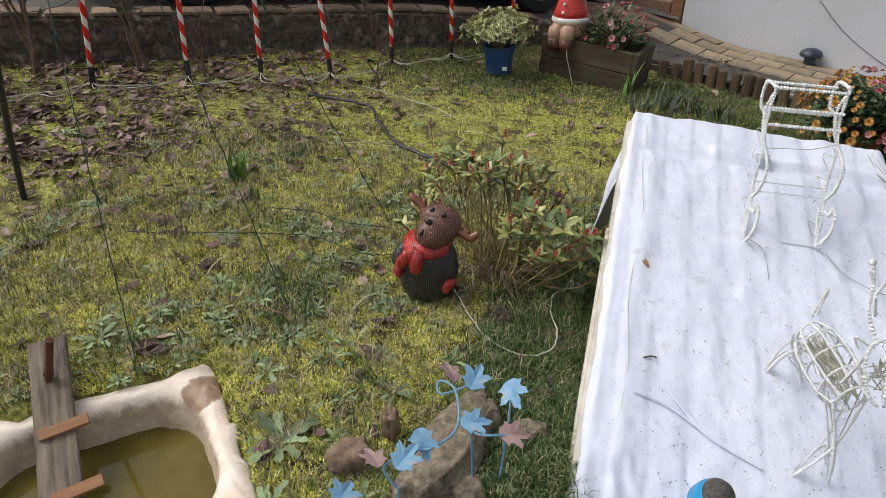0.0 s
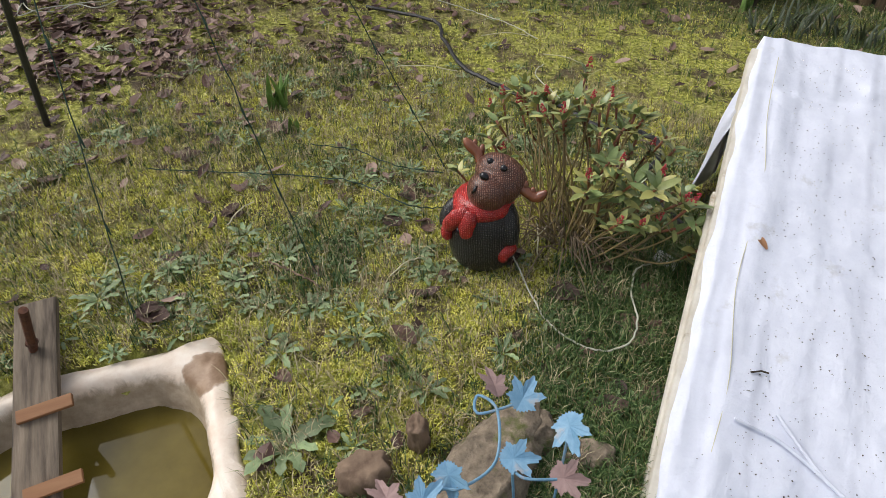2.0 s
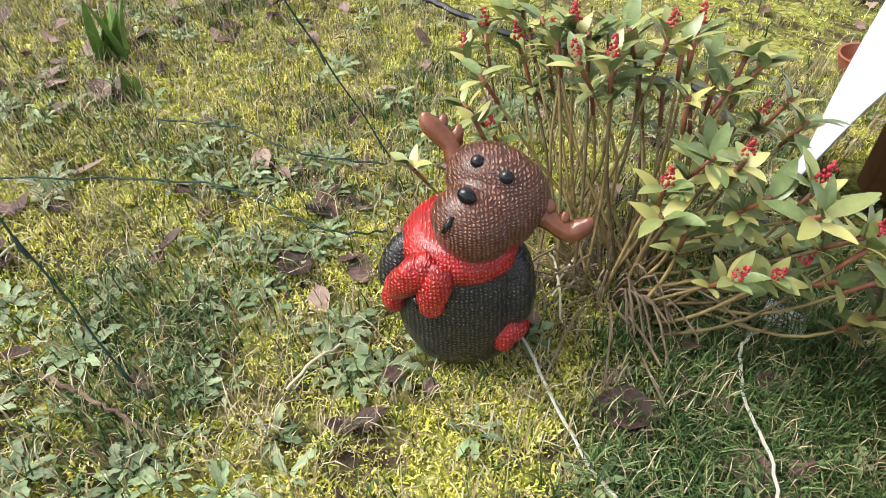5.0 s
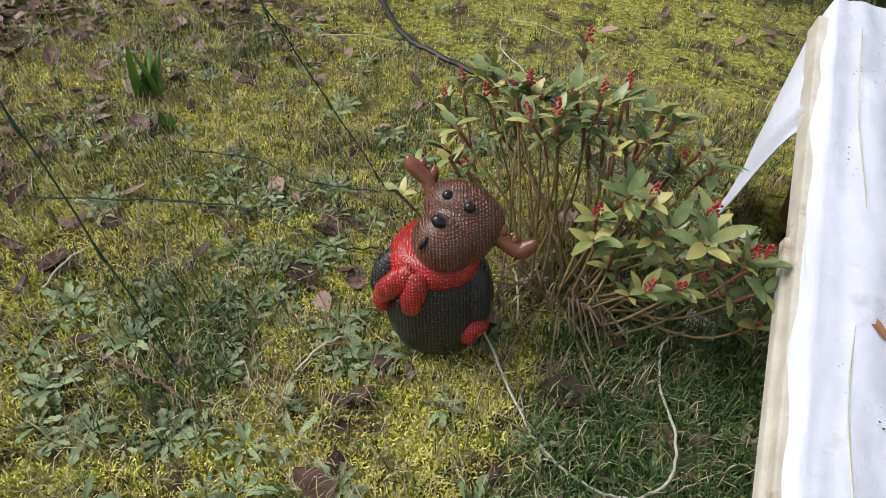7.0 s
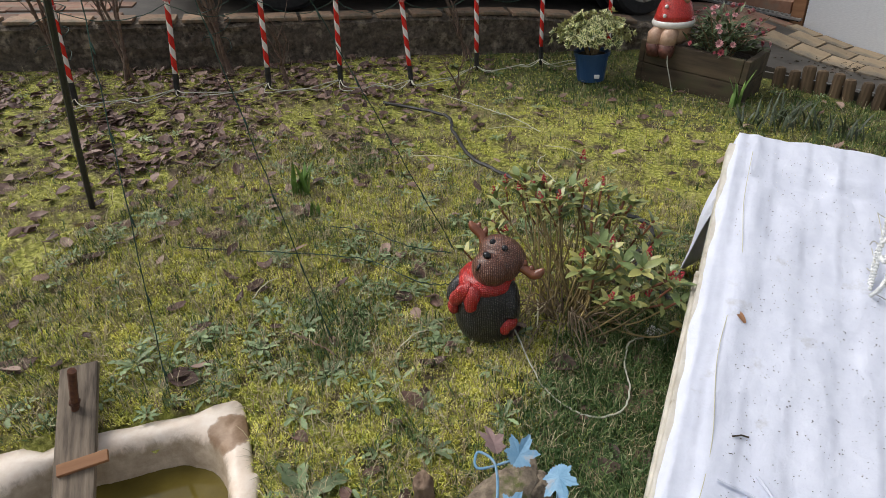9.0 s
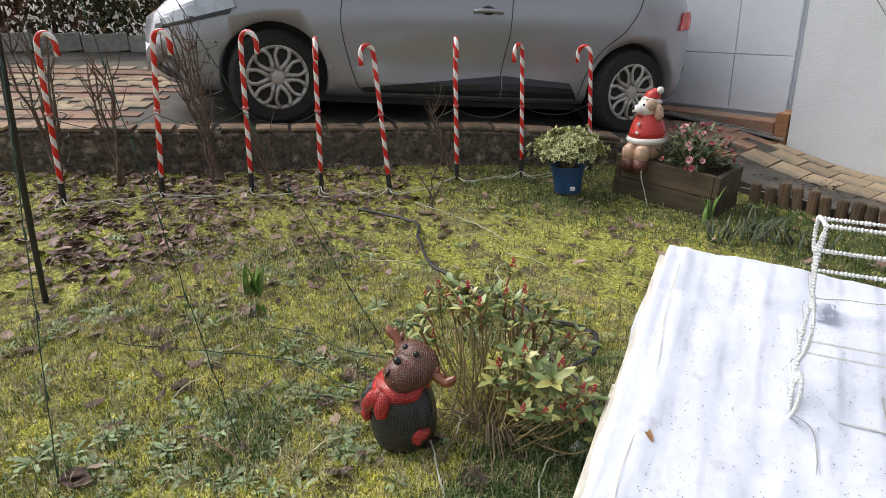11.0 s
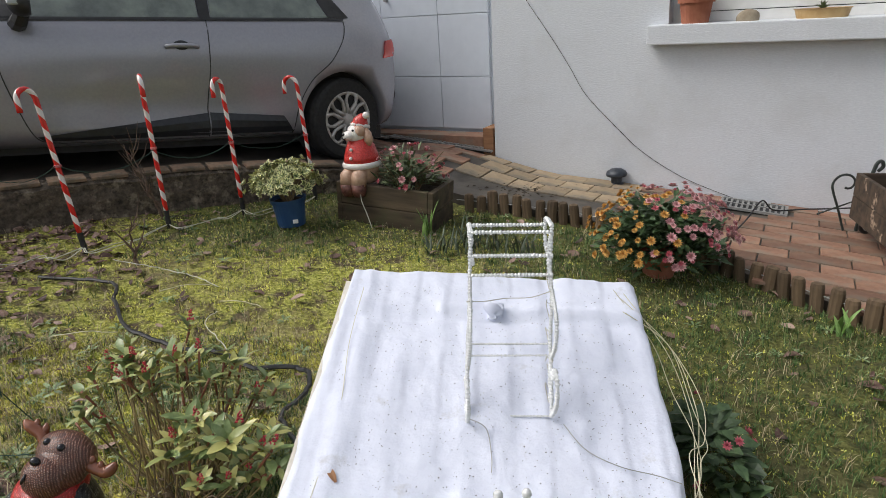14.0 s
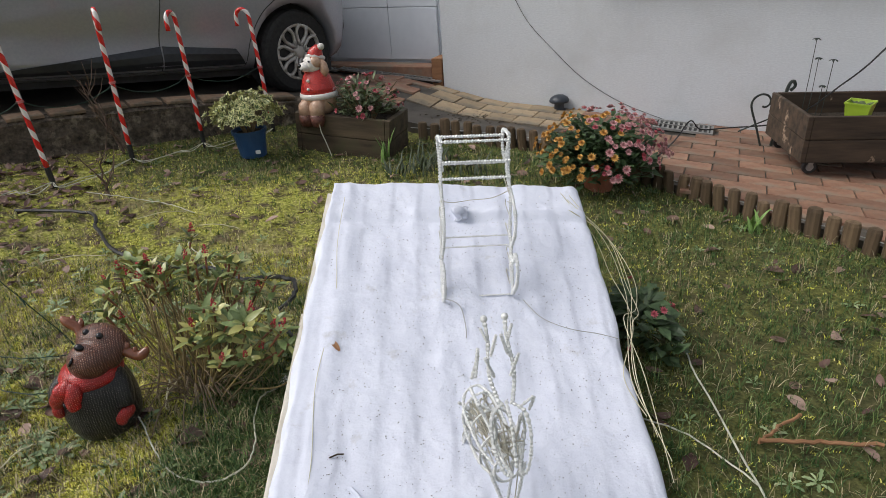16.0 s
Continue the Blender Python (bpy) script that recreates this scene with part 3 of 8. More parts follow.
# ---- wheeled wooden planter beside the wall ----
def wheeled_planter():
    m = pose(3.43, 4.26, pz(3.43, 4.2), 0, 2.0, -14)
    p = thing("wheeled_planter", "weathered dark wooden planter box on castors with peeling paint", "planter", m)
    L, D, z0, z1, th = 1.5, 0.62, 0.085, 0.36, 0.028
    wood = surf("peeling_planter_wood", (0.02, 0.014, 0.009), (0.09, 0.06, 0.038), 18, 0.85, 0.7, 0.004, stretch=(0.12, 1, 1), stain=(0.36, 0.27, 0.19), stain_scale=5, stain_at=(0.62, 0.66), vary=0.15)
    for i in range(2):
        a, b = z0 + i * (z1 - z0) / 2, z0 + (i + 1) * (z1 - z0) / 2 - 0.004
        part("front_board", boxed(0, 0, a, L, th, b, 0.004), wood, p)
        part("back_board", boxed(0, D - th, a, L, D, b, 0.004), wood, p)
        part("end_board", boxed(-th - 0.002, 0, a, -0.002, D, b, 0.004), wood, p)
        part("end_board", boxed(L + 0.002, 0, a, L + th, D, b, 0.004), wood, p)
    part("bottom_board", boxed(0, th, z0, L, D - th, z0 + 0.02), M_WOOD_DARK, p)
    part("soil", boxed(0.002, th, z0 + 0.022, L - 0.002, D - th, z0 + 0.14), M_SOIL, p, "dark potting soil")
    for x, y in ((0.05, 0.06), (0.05, D - 0.06), (L - 0.05, 0.06), (L - 0.05, D - 0.06)):
        bm = bmesh.new()
        lathe(bm, [(0.0, -0.012), (0.036, -0.012), (0.042, -0.006), (0.042, 0.006), (0.036, 0.012), (0, 0.012)], 18)
        c = part("castor", bm, M_BLACK, p, "small castor wheel", m=pose(x, y, 0.042, 90, 0, 0))
        bm = bmesh.new()
        lathe(bm, [(0.0, -0.016), (0.022, -0.015), (0.022, 0.015), (0, 0.016)], 14)
        part("hub", bm, M_ZINC, c, "pale metal hub")
        part("fork", (lambda b: (box(b, x - 0.014, y - 0.02, 0.04, x + 0.014, y - 0.017, 0.085), box(b, x - 0.014, y + 0.017, 0.04, x + 0.014, y + 0.02, 0.085), b)[-1])(bmesh.new()), M_ZINC, p)
    bucket = thing("lime_bucket", "lime green square plastic pot in the planter", "pot", m @ pose(0.33, 0.22, z0 + 0.142, 0, 0, 8))
    bm = bmesh.new()
    lathe(bm, [(0.0, 0), (0.065, 0), (0.095, 0.15), (0.1, 0.15), (0.1, 0.16), (0.09, 0.16), (0.085, 0.13), (0, 0.125)], 4)
    part("pot", bm, surf("lime_plastic", (0.28, 0.42, 0.03), (0.38, 0.52, 0.05), 8, 0.4, 0.05), bucket)
    bm = bmesh.new()
    for i in range(20):
        leaf_bm(bm, pose(0.03 * math.cos(i), 0.03 * math.sin(i), 0.125, 0, -40, i * 137), 0.06, 0.03)
    part("seedling", bm, M_LEAF_DUSTY, bucket)
    tp = thing("trough_pot", "terracotta trough standing in the wooden planter", "pot", m @ pose(0.62, 0.26, z0 + 0.142))
    bm = bmesh.new()
    box(bm, 0, 0, 0, 0.4, 0.18, 0.17, 0.012)
    box(bm, -0.012, -0.012, 0.172, 0.412, 0.192, 0.205, 0.006)
    part("trough", bm, M_POT, tp)
    for i, (x, y, h) in enumerate(((0.12, 0.5, 0.52), (0.17, 0.53, 0.4), (0.25, 0.52, 0.39), (0.2, 0.48, 0.24))):
        f = thing("metal_flower", "thin dark metal flower stake in the planter", "ornament", m @ pose(x, y, z0 + 0.1, 2 * i - 3, 2, 30 * i), group="metal flower stakes")
        bm = bmesh.new()
        tube(bm, [(0, 0, 0), (0.004, 0, h * 0.5), (0, 0, h)], 0.0022, 5)
        part("stem", bm, M_IRON, f)
        bm = bmesh.new()
        for k in range(6):
            leaf_bm(bm, pose(0, 0, h, 0, 8, k * 60), 0.03, 0.018, 0.3)
        part("flower_head", bm, M_IRON, f)
    return m


PL2 = wheeled_planter()
scroll = thing("scroll_ornament", "dark wrought iron scroll stake leaning by the wall", "ornament", PL2 @ pose(0.0, 0.62, -0.01, 0, 0, 0))
bm = bmesh.new()
pts = [(-0.04, 0.02, 0.0), (-0.09, 0.02, 0.14), (-0.13, 0.02, 0.24)] + [(-0.065 + 0.075 * math.cos(a) * (1 - 0.09 * i), 0.02, 0.29 + 0.075 * math.sin(a) * (1 - 0.09 * i)) for i, a in enumerate(math.pi - 0.62 * k for k in range(9))]
tube(bm, smooth_path(pts, 5), 0.007, 6)
part("scroll", bm, M_IRON, scroll)
bm = bmesh.new()
tube(bm, [(-0.2, 0.02, 0.1), (0.02, 0.02, 0.2)], 0.005, 6)
part("brace", bm, M_IRON, scroll)
bm = bmesh.new()
tube(bm, smooth_path([(0.03, 0.02, 0.0), (0.05, 0.02, 0.25), (0.07, 0.02, 0.4), (0.095, 0.02, 0.43), (0.11, 0.02, 0.4), (0.085, 0.02, 0.37)], 5), 0.011, 6)
part("hook", bm, M_IRON, scroll)

# ---- hedge, low wall and trees behind the car ----
M_HEDGE = surf("hedge_leaf", (0.02, 0.035, 0.01), (0.085, 0.10, 0.03), 4, 0.6, 0.1, vary=0.5, island=True, stain=(0.14, 0.06, 0.03), stain_scale=1.1, stain_at=(0.48, 0.58))


def leaf_cloud(n, inside, size, seed):
    rng = random.Random(seed)
    vs, fs = [], []
    for i in range(n):
        c = inside(rng)
        m = Euler((rng.uniform(0, 6.3), rng.uniform(0, 6.3), rng.uniform(0, 6.3))).to_matrix()
        s = size * rng.uniform(0.6, 1.4)
        k = len(vs)
        for x, y in ((-1, 0), (0, -0.45), (1, 0), (0, 0.45)):
            vs.append(tuple(Vector(c) + m @ Vector((x * s, y * s, 0.15 * s * (x * x)))))
        fs.append((k, k + 1, k + 2, k + 3))
    return vs, fs


def hedge(x0, y0, x1, y1, h, depth, n, seed, label):
    d = Vector((x1 - x0, y1 - y0, 0))
    nn = Vector((-d.y, d.x, 0)).normalized()

    def inside(r):
        u, v = r.random(), r.random()
        z = h * (r.random() ** 0.8) * (0.93 + 0.07 * math.sin(u * 23))
        p = Vector((x0, y0, 0)) + d * u + nn * depth * (v - 0.5) * (1.1 - 0.25 * z / h)
        return (p.x, p.y, pz(p.x, p.y) + z)
    hd_ob = thing("hedge", label, "hedge", pose(0, 0, 0))
    vs, fs = leaf_cloud(n, inside, 0.045, seed)
    ob = new("foliage", quad_mesh("foliage", vs, fs, M_HEDGE))
    ob.parent = hd_ob
    bm = bmesh.new()
    for i in range(14):
        p = Vector((x0, y0, 0)) + d * (i + 0.5) / 14
        tube(bm, [(p.x, p.y, pz(p.x, p.y) - 0.05), (p.x + 0.05, p.y, pz(p.x, p.y) + h * 0.5), (p.x - 0.04, p.y + 0.03, pz(p.x, p.y) + h * 0.9)], [0.03, 0.02, 0.008], 6)
    part("stems", bm, M_WOOD_BROWN, hd_ob)


hedge(-8.5, 5.2, -3.0, 10.2, 2.0, 0.9, 26000, 3, "dense clipped hedge with brownish leaves behind the drive")
hedge(-3.0, 10.2, 0.2, 10.4, 2.4, 0.9, 12000, 4, "tall green hedge beyond the parked car")
bm = bmesh.new()
lw = thing("low_wall", "low pale block wall before the hedge", "wall", pose(-5.35, 7.3, pz(-5.35, 7.3), 0, 0, 42.3), kind="structure")
me = mesh_of("block", boxed(-0.24, -0.09, 0, 0.24, 0.09, 0.2, 0.012), surf("pale_block", (0.2, 0.19, 0.17), (0.36, 0.34, 0.3), 14, 0.9, 0.6, 0.006, vary=0.2))
for i in range(13):
    ob = new("block", me)
    ob.parent = lw
    ob.matrix_local = pose(-3.2 + i * 0.49, 0, gz(-5.35 + (-3.2 + i * 0.49) * 0.74, 0) - gz(-5.35, 0) - 0.02)

# ---- parked hatchback ----
M_CAR = surf("dusty_grey_car_paint", (0.31, 0.31, 0.345), (0.35, 0.35, 0.385), 60, 0.32, 0.0, metal=0.4, coat=1.0)
M_CAR.node_tree.nodes["Principled BSDF"].inputs["Coat Roughness"].default_value = 0.1
# pale greenish mottling in the glass colour stands in for reflections
M_CARGLASS = surf("car_glass_painted_reflection", (0.03, 0.04, 0.036), (0.2, 0.24, 0.2), 4, 0.03, 0, spec=1.0, coat=1.0)
M_TYRE = surf("tyre_rubber", (0.012, 0.012, 0.012), (0.03, 0.029, 0.028), 40, 0.85, 0.3)
M_HUBCAP = surf("silver_wheel_trim", (0.42, 0.40, 0.37), (0.55, 0.53, 0.50), 25, 0.4, 0.05, metal=0.35, stain=(0.3, 0.27, 0.23), stain_scale=6)
M_TAIL = surf("red_tail_lamp", (0.5, 0.02, 0.015), (0.62, 0.04, 0.02), 5, 0.12, 0, coat=1.0)
M_HEADLAMP = surf("clear_headlamp", (0.3, 0.32, 0.34), (0.55, 0.57, 0.6), 9, 0.08, 0, metal=0.5, coat=1.0)
M_TRIM = surf("dark_car_moulding", (0.016, 0.018, 0.022), (0.03, 0.033, 0.038), 30, 0.35, 0.05)

HUB_R, HUB_F = Vector((0.443, 6.209, 0.415)), Vector((-1.752, 4.868, 0.72))
cx_ = (HUB_F - HUB_R).normalized()
cy_ = Vector((0, 0, 1)).cross(cx_).normalized()
cz_ = cx_.cross(cy_)
BASE = HUB_R - cy_ * 0.80 - cz_ * 0.31
CAR_M = Matrix(((cx_.x, cy_.x, cz_.x, BASE.x), (cx_.y, cy_.y, cz_.y, BASE.y), (cx_.z, cy_.z, cz_.z, BASE.z), (0, 0, 0, 1)))
WB = (HUB_F - HUB_R).length

# station: x, half width, bottom, belt, top, half width of the roof
STATIONS = [(-0.55, 0.50, 0.42, 0.66, 0.74, 0.42), (-0.52, 0.64, 0.34, 0.78, 0.86, 0.50), (-0.45, 0.745, 0.27, 0.93, 1.08, 0.55), (-0.31, 0.80, 0.23, 1.02, 1.32, 0.56),
            (0.0, 0.835, 0.21, 1.035, 1.43, 0.57), (0.5, 0.852, 0.2, 1.0, 1.47, 0.59), (1.0, 0.857, 0.2, 0.975, 1.48, 0.59), (1.5, 0.857, 0.2, 0.955, 1.45, 0.58),
            (1.9, 0.857, 0.2, 0.94, 1.34, 0.57), (2.25, 0.857, 0.2, 0.93, 1.13, 0.58), (2.5, 0.855, 0.2, 0.92, 1.0, 0.64), (2.8, 0.842, 0.2, 0.88, 0.95, 0.64),
            (3.1, 0.79, 0.2, 0.80, 0.87, 0.60), (3.3, 0.69, 0.22, 0.69, 0.76, 0.52), (3.44, 0.5, 0.3, 0.56, 0.62, 0.4)]


def station(x):
    for a, b in zip(STATIONS, STATIONS[1:]):
        if x <= b[0]:
            t = min(max((x - a[0]) / (b[0] - a[0]), 0), 1)
            return [a[i] + (b[i] - a[i]) * t for i in range(6)]
    return list(STATIONS[-1])


def section(x):
    """Half outline (y, z) from the floor's middle to the roof's middle."""
    _, w, zb, belt, top, wt = station(x)
    scoop = 0.055 * max(0.0, 1 - abs((x - 1.25) / 0.95) ** 2)
    lo = zb
    z = [lo, lo, lo + 0.06, lo + 0.12, lo + 0.2, 0.5 * (lo + 0.2) + 0.5 * (belt - 0.3), belt - 0.3, belt - 0.16, belt - 0.05, belt, belt + 0.3 * (top - belt), belt + 0.62 * (top - belt), belt + 0.87 * (top - belt), top - 0.008, top]
    y = [0, w - 0.12, w - 0.045, w - 0.02 - 0.3 * scoop, w - 0.012 - scoop, w - 0.006 - 0.5 * scoop, w, w - 0.008, w - 0.028, w - 0.062]
    y += [w - 0.062 + (wt - w + 0.062) * k for k in (0.3, 0.66, 0.95)] + [wt * 0.72, 0]
    return list(zip(y, z))


def side_y(x, z):
    pts = section(x)
    for (ya, za), (yb, zb) in zip(pts[1:], pts[2:]):
        if za <= z <= zb and zb > za:
            return ya + (yb - ya) * (z - za) / (zb - za)
    return pts[5][0]


def car_body():
    xs = []
    for a, b in zip(STATIONS, STATIONS[1:]):
        n = max(2, int((b[0] - a[0]) / 0.07))
        xs += [a[0] + (b[0] - a[0]) * i / n for i in range(n)]
    xs.append(STATIONS[-1][0])
    rough = [section(x) for x in xs]
    k = len(rough[0])
    smooth = [[tuple(sum(w * rough[min(max(i + o, 0), len(xs) - 1)][j][c] for o, w in ((-2, .1), (-1, .2), (0, .4), (1, .2), (2, .1))) for c in (0, 1)) for j in range(k)] for i in range(len(xs))]
    bm = bmesh.new()
    rings = []
    for x, pts in zip(xs, smooth):
        loop = [(y, z) for y, z in pts] + [(-y, z) for y, z in pts[-2:0:-1]]
        rings.append([bm.verts.new((x, y, z)) for y, z in loop])
    n = len(rings[0])
    for a, b in zip(rings, rings[1:]):
        for i in range(n):
            bm.faces.new((a[i], a[(i + 1) % n], b[(i + 1) % n], b[i]))
    bm.faces.new(rings[0][::-1])
    bm.faces.new(rings[-1])
    bmesh.ops.recalc_face_normals(bm, faces=bm.faces)
    return bm


def arch_cut(body_bm):
    """Cut the wheel arches out of the body and hand back the finished bmesh."""
    src = new("cut_body", mesh_of("cut_body", body_bm, None))
    cutters = []
    for x in (0.0, WB):
        for side in (1, -1):
            bm = bmesh.new()
            bmesh.ops.create_cone(bm, cap_ends=True, segments=40, radius1=0.355, radius2=0.355, depth=0.5)
            c = new("cutter", mesh_of("cutter", bm, None))
            c.matrix_world = pose(x, side * 0.84, 0.315, 90, 0, 0)
            mod = src.modifiers.new("arch", 'BOOLEAN')
            mod.operation, mod.object, mod.solver = 'DIFFERENCE', c, 'EXACT'
            cutters.append(c)
    bpy.context.view_layer.update()
    dg = bpy.context.evaluated_depsgraph_get()
    me = bpy.data.meshes.new_from_object(src.evaluated_get(dg))
    bm = bmesh.new()
    bm.from_mesh(me)
    for o in cutters + [src]:
        bpy.data.objects.remove(o)
    return bm


def side_panel(corners, nx, nz, off, thick=0.006):
    """A panel lying on the car's flank: corners (x, z) anticlockwise from the rear bottom."""
    bm = bmesh.new()
    (ax, az), (bx_, bz), (cx2, cz2), (dx, dz) = corners
    grid = []
    for o in (off, off - thick):
        rows = []
        for j in range(nz + 1):
            v = j / nz
            row = []
            for i in range(nx + 1):
                u = i / nx
                x = (ax + (bx_ - ax) * u) * (1 - v) + (dx + (cx2 - dx) * u) * v
                z = (az + (bz - az) * u) * (1 - v) + (dz + (cz2 - dz) * u) * v
                row.append(bm.verts.new((x, side_y(x, z) + o, z)))
            rows.append(row)
        grid.append(rows)
    for j in range(nz):
        for i in range(nx):
            g = grid[0]
            bm.faces.new((g[j][i], g[j + 1][i], g[j + 1][i + 1], g[j][i + 1]))
    rim = [grid[0][0][i] for i in range(nx + 1)] + [grid[0][j][nx] for j in range(1, nz + 1)] + [grid[0][nz][i] for i in range(nx - 1, -1, -1)] + [grid[0][j][0] for j in range(nz - 1, 0, -1)]
    low = [grid[1][0][i] for i in range(nx + 1)] + [grid[1][j][nx] for j in range(1, nz + 1)] + [grid[1][nz][i] for i in range(nx - 1, -1, -1)] + [grid[1][j][0] for j in range(nz - 1, 0, -1)]
    for i in range(len(rim)):
        bm.faces.new((rim[i], rim[(i + 1) % len(rim)], low[(i + 1) % len(rim)], low[i]))
    return bm


def seam(pts, r=0.0035):
    bm = bmesh.new()
    fine = smooth_path([(x, 0, z) for x, z in pts], 6)
    tube(bm, [(p.x, side_y(p.x, p.z) + 0.0005, p.z) for p in fine], r, 5)
    return bm


def car():
    c = thing("parked_car", "dusty grey hatchback car parked on the driveway", "car", CAR_M)
    bm = arch_cut(car_body())
    body = part("body", bm, M_CAR, c, smooth=True)
    me = body.data
    for poly in me.polygons:
        poly.use_smooth = abs(poly.normal.x) < 0.95 or poly.area < 0.05
    for x in (0.0, WB):
        for side in (1, -1):
            bm = bmesh.new()
            bmesh.ops.create_cone(bm, cap_ends=True, segments=40, radius1=0.353, radius2=0.353, depth=0.02)
            part("arch_liner", bm, M_BLACK, c, "black wheel arch liner", m=pose(x, side * 0.6, 0.315, 90, 0, 0))
            bm = bmesh.new()
            w = 0.1
            prof = [(0.20, -w), (0.285, -w), (0.305, -w * 0.8), (0.312, -w * 0.4), (0.312, w * 0.4), (0.305, w * 0.8), (0.285, w), (0.21, w), (0.2, w * 0.8)]
            wheel = part("wheel", lathe(bm, prof, 40), M_TYRE, c, "black tyre", m=pose(x, side * 0.70, 0.312, -90 * side, 0, 12))
            bm = bmesh.new()
            part("back_disc", lathe(bm, [(0.0, w * 0.55), (0.21, w * 0.55), (0.21, w * 0.6), (0, w * 0.6)], 32), M_BLACK, wheel)
            bm = bmesh.new()
            part("trim_ring", lathe(bm, [(0.185, w * 0.7), (0.215, w * 0.8), (0.216, w * 0.96), (0.205, w * 1.02), (0.19, w * 0.98), (0.185, w * 0.7)], 40, cap=False), M_HUBCAP, wheel, "silver wheel trim ring", smooth=True)
            bm = bmesh.new()
            part("hub_cap", lathe(bm, [(0.058, w * 0.7), (0.055, w * 1.0), (0.03, w * 1.08), (0.0, w * 1.1)], 20), M_HUBCAP, wheel, smooth=True)
            for s in range(7):
                bm = bmesh.new()
                a = s * 2 * math.pi / 7
                for sg in (1, -1):
                    pts = [(0.05, 0.0), (0.09, sg * 0.026), (0.135, sg * 0.046), (0.175, sg * 0.044), (0.2, sg * 0.03)]
                    tube(bm, [(x2 * math.cos(a) - y2 * math.sin(a), x2 * math.sin(a) + y2 * math.cos(a), w * 0.92) for x2, y2 in pts], [0.019, 0.016, 0.014, 0.015, 0.018], 6)
                part("spoke", bm, M_HUBCAP, wheel, smooth=True)
    # glass, pillars and mouldings on the flank
    part("front_side_window", side_panel([(1.03, 0.985), (2.16, 0.95), (1.80, 1.32), (1.05, 1.40)], 10, 5, 0.006), M_CARGLASS, c, "dark side window with pale reflections painted into its colour")
    part("rear_side_window", side_panel([(0.12, 1.045), (0.95, 0.99), (0.95, 1.40), (0.30, 1.36)], 8, 5, 0.006), M_CARGLASS, c, "dark side window with pale reflections painted into its colour")
    part("window_strip", side_panel([(0.0, 1.028), (2.2, 0.928), (2.2, 0.946), (0.0, 1.046)], 24, 1, 0.009), M_BLACK, c, "black strip under the windows")
    part("centre_pillar", side_panel([(0.955, 0.995), (1.025, 0.99), (1.045, 1.40), (0.955, 1.40)], 2, 5, 0.008), M_BLACK, c)
    part("quarter_panel", side_panel([(-0.05, 1.05), (0.115, 1.045), (0.29, 1.36), (0.2, 1.34)], 2, 4, 0.006), M_BLACK, c)
    part("mirror_base", side_panel([(2.0, 0.955), (2.36, 0.935), (2.30, 0.97), (2.05, 1.07)], 4, 3, 0.012), M_BLACK, c)
    part("front_door_moulding", side_panel([(1.02, 0.24), (1.98, 0.24), (2.02, 0.27), (1.02, 0.39)], 10, 3, 0.012), M_TRIM, c, "dark moulding low on the door")
    part("rear_door_moulding", side_panel([(0.42, 0.245), (1.005, 0.24), (1.005, 0.392), (0.5, 0.36)], 8, 3, 0.012), M_TRIM, c, "dark moulding low on the door")
    part("front_door_seam", seam([(2.13, 0.94), (2.16, 0.7), (2.1, 0.45), (2.02, 0.26), (1.9, 0.225)]), M_BLACK, c)
    part("middle_door_seam", seam([(0.985, 0.99), (0.99, 0.7), (1.015, 0.45), (1.015, 0.23)]), M_BLACK, c)
    part("rear_door_seam", seam([(0.0, 1.02), (0.02, 0.9), (0.12, 0.74), (0.28, 0.6), (0.38, 0.42), (0.42, 0.23)]), M_BLACK, c)
    part("sill_seam", seam([(0.42, 0.228), (1.0, 0.222), (1.9, 0.224)]), M_BLACK, c)
    hx, hz = 1.16, 0.815
    part("door_handle", (lambda b: (tube(b, smooth_path([(hx - 0.1, side_y(hx, hz) + 0.012, hz), (hx - 0.06, side_y(hx, hz) + 0.03, hz + 0.006), (hx + 0.05, side_y(hx, hz) + 0.03, hz + 0.004), (hx + 0.1, side_y(hx, hz) + 0.01, hz - 0.004)], 4), 0.014, 8), b)[-1])(bmesh.new()), M_CAR, c, smooth=True)
    bm = bmesh.new()
    ball(bm, (hx, side_y(hx, hz) - 0.006, hz + 0.002), 0.055, 0.012, 0.035)
    part("handle_recess", bm, M_TRIM, c)
    # door mirror
    bm = bmesh.new()
    for v in ball(bm, (2.0, side_y(2.0, 0.95) + 0.16, 1.02), 0.075, 0.11, 0.075):
        v.co.x = max(v.co.x, 1.96)
    mir = part("door_mirror", bm, M_BLACK, c, "black door mirror housing", smooth=True)
    bm = bmesh.new()
    tube(bm, [(2.04, side_y(2.0, 0.93) - 0.02, 0.9), (2.02, side_y(2.0, 0.93) + 0.07, 0.93), (2.0, side_y(2.0, 0.95) + 0.12, 0.98)], [0.05, 0.045, 0.04], 8)
    part("stalk", bm, M_BLACK, mir)
    part("indicator", boxed(2.0, side_y(2.0, 0.95) + 0.19, 1.0, 2.07, side_y(2.0, 0.95) + 0.262, 1.035, 0.01), M_HEADLAMP, mir, "clear indicator lens")
    part("tail_lamp", side_panel([(-0.50, 0.80), (-0.33, 0.77), (-0.36, 0.90), (-0.46, 0.92)], 5, 4, 0.012, 0.03), M_TAIL, c, "red tail lamp")
    part("headlamp", side_panel([(2.82, 0.74), (3.3, 0.60), (3.3, 0.68), (2.86, 0.845)], 8, 4, 0.012, 0.03), M_HEADLAMP, c, "clear headlamp")
    part("headlamp_rim", side_panel([(2.86, 0.70), (3.36, 0.575), (3.36, 0.6), (2.85, 0.735)], 8, 1, 0.01), M_TRIM, c)
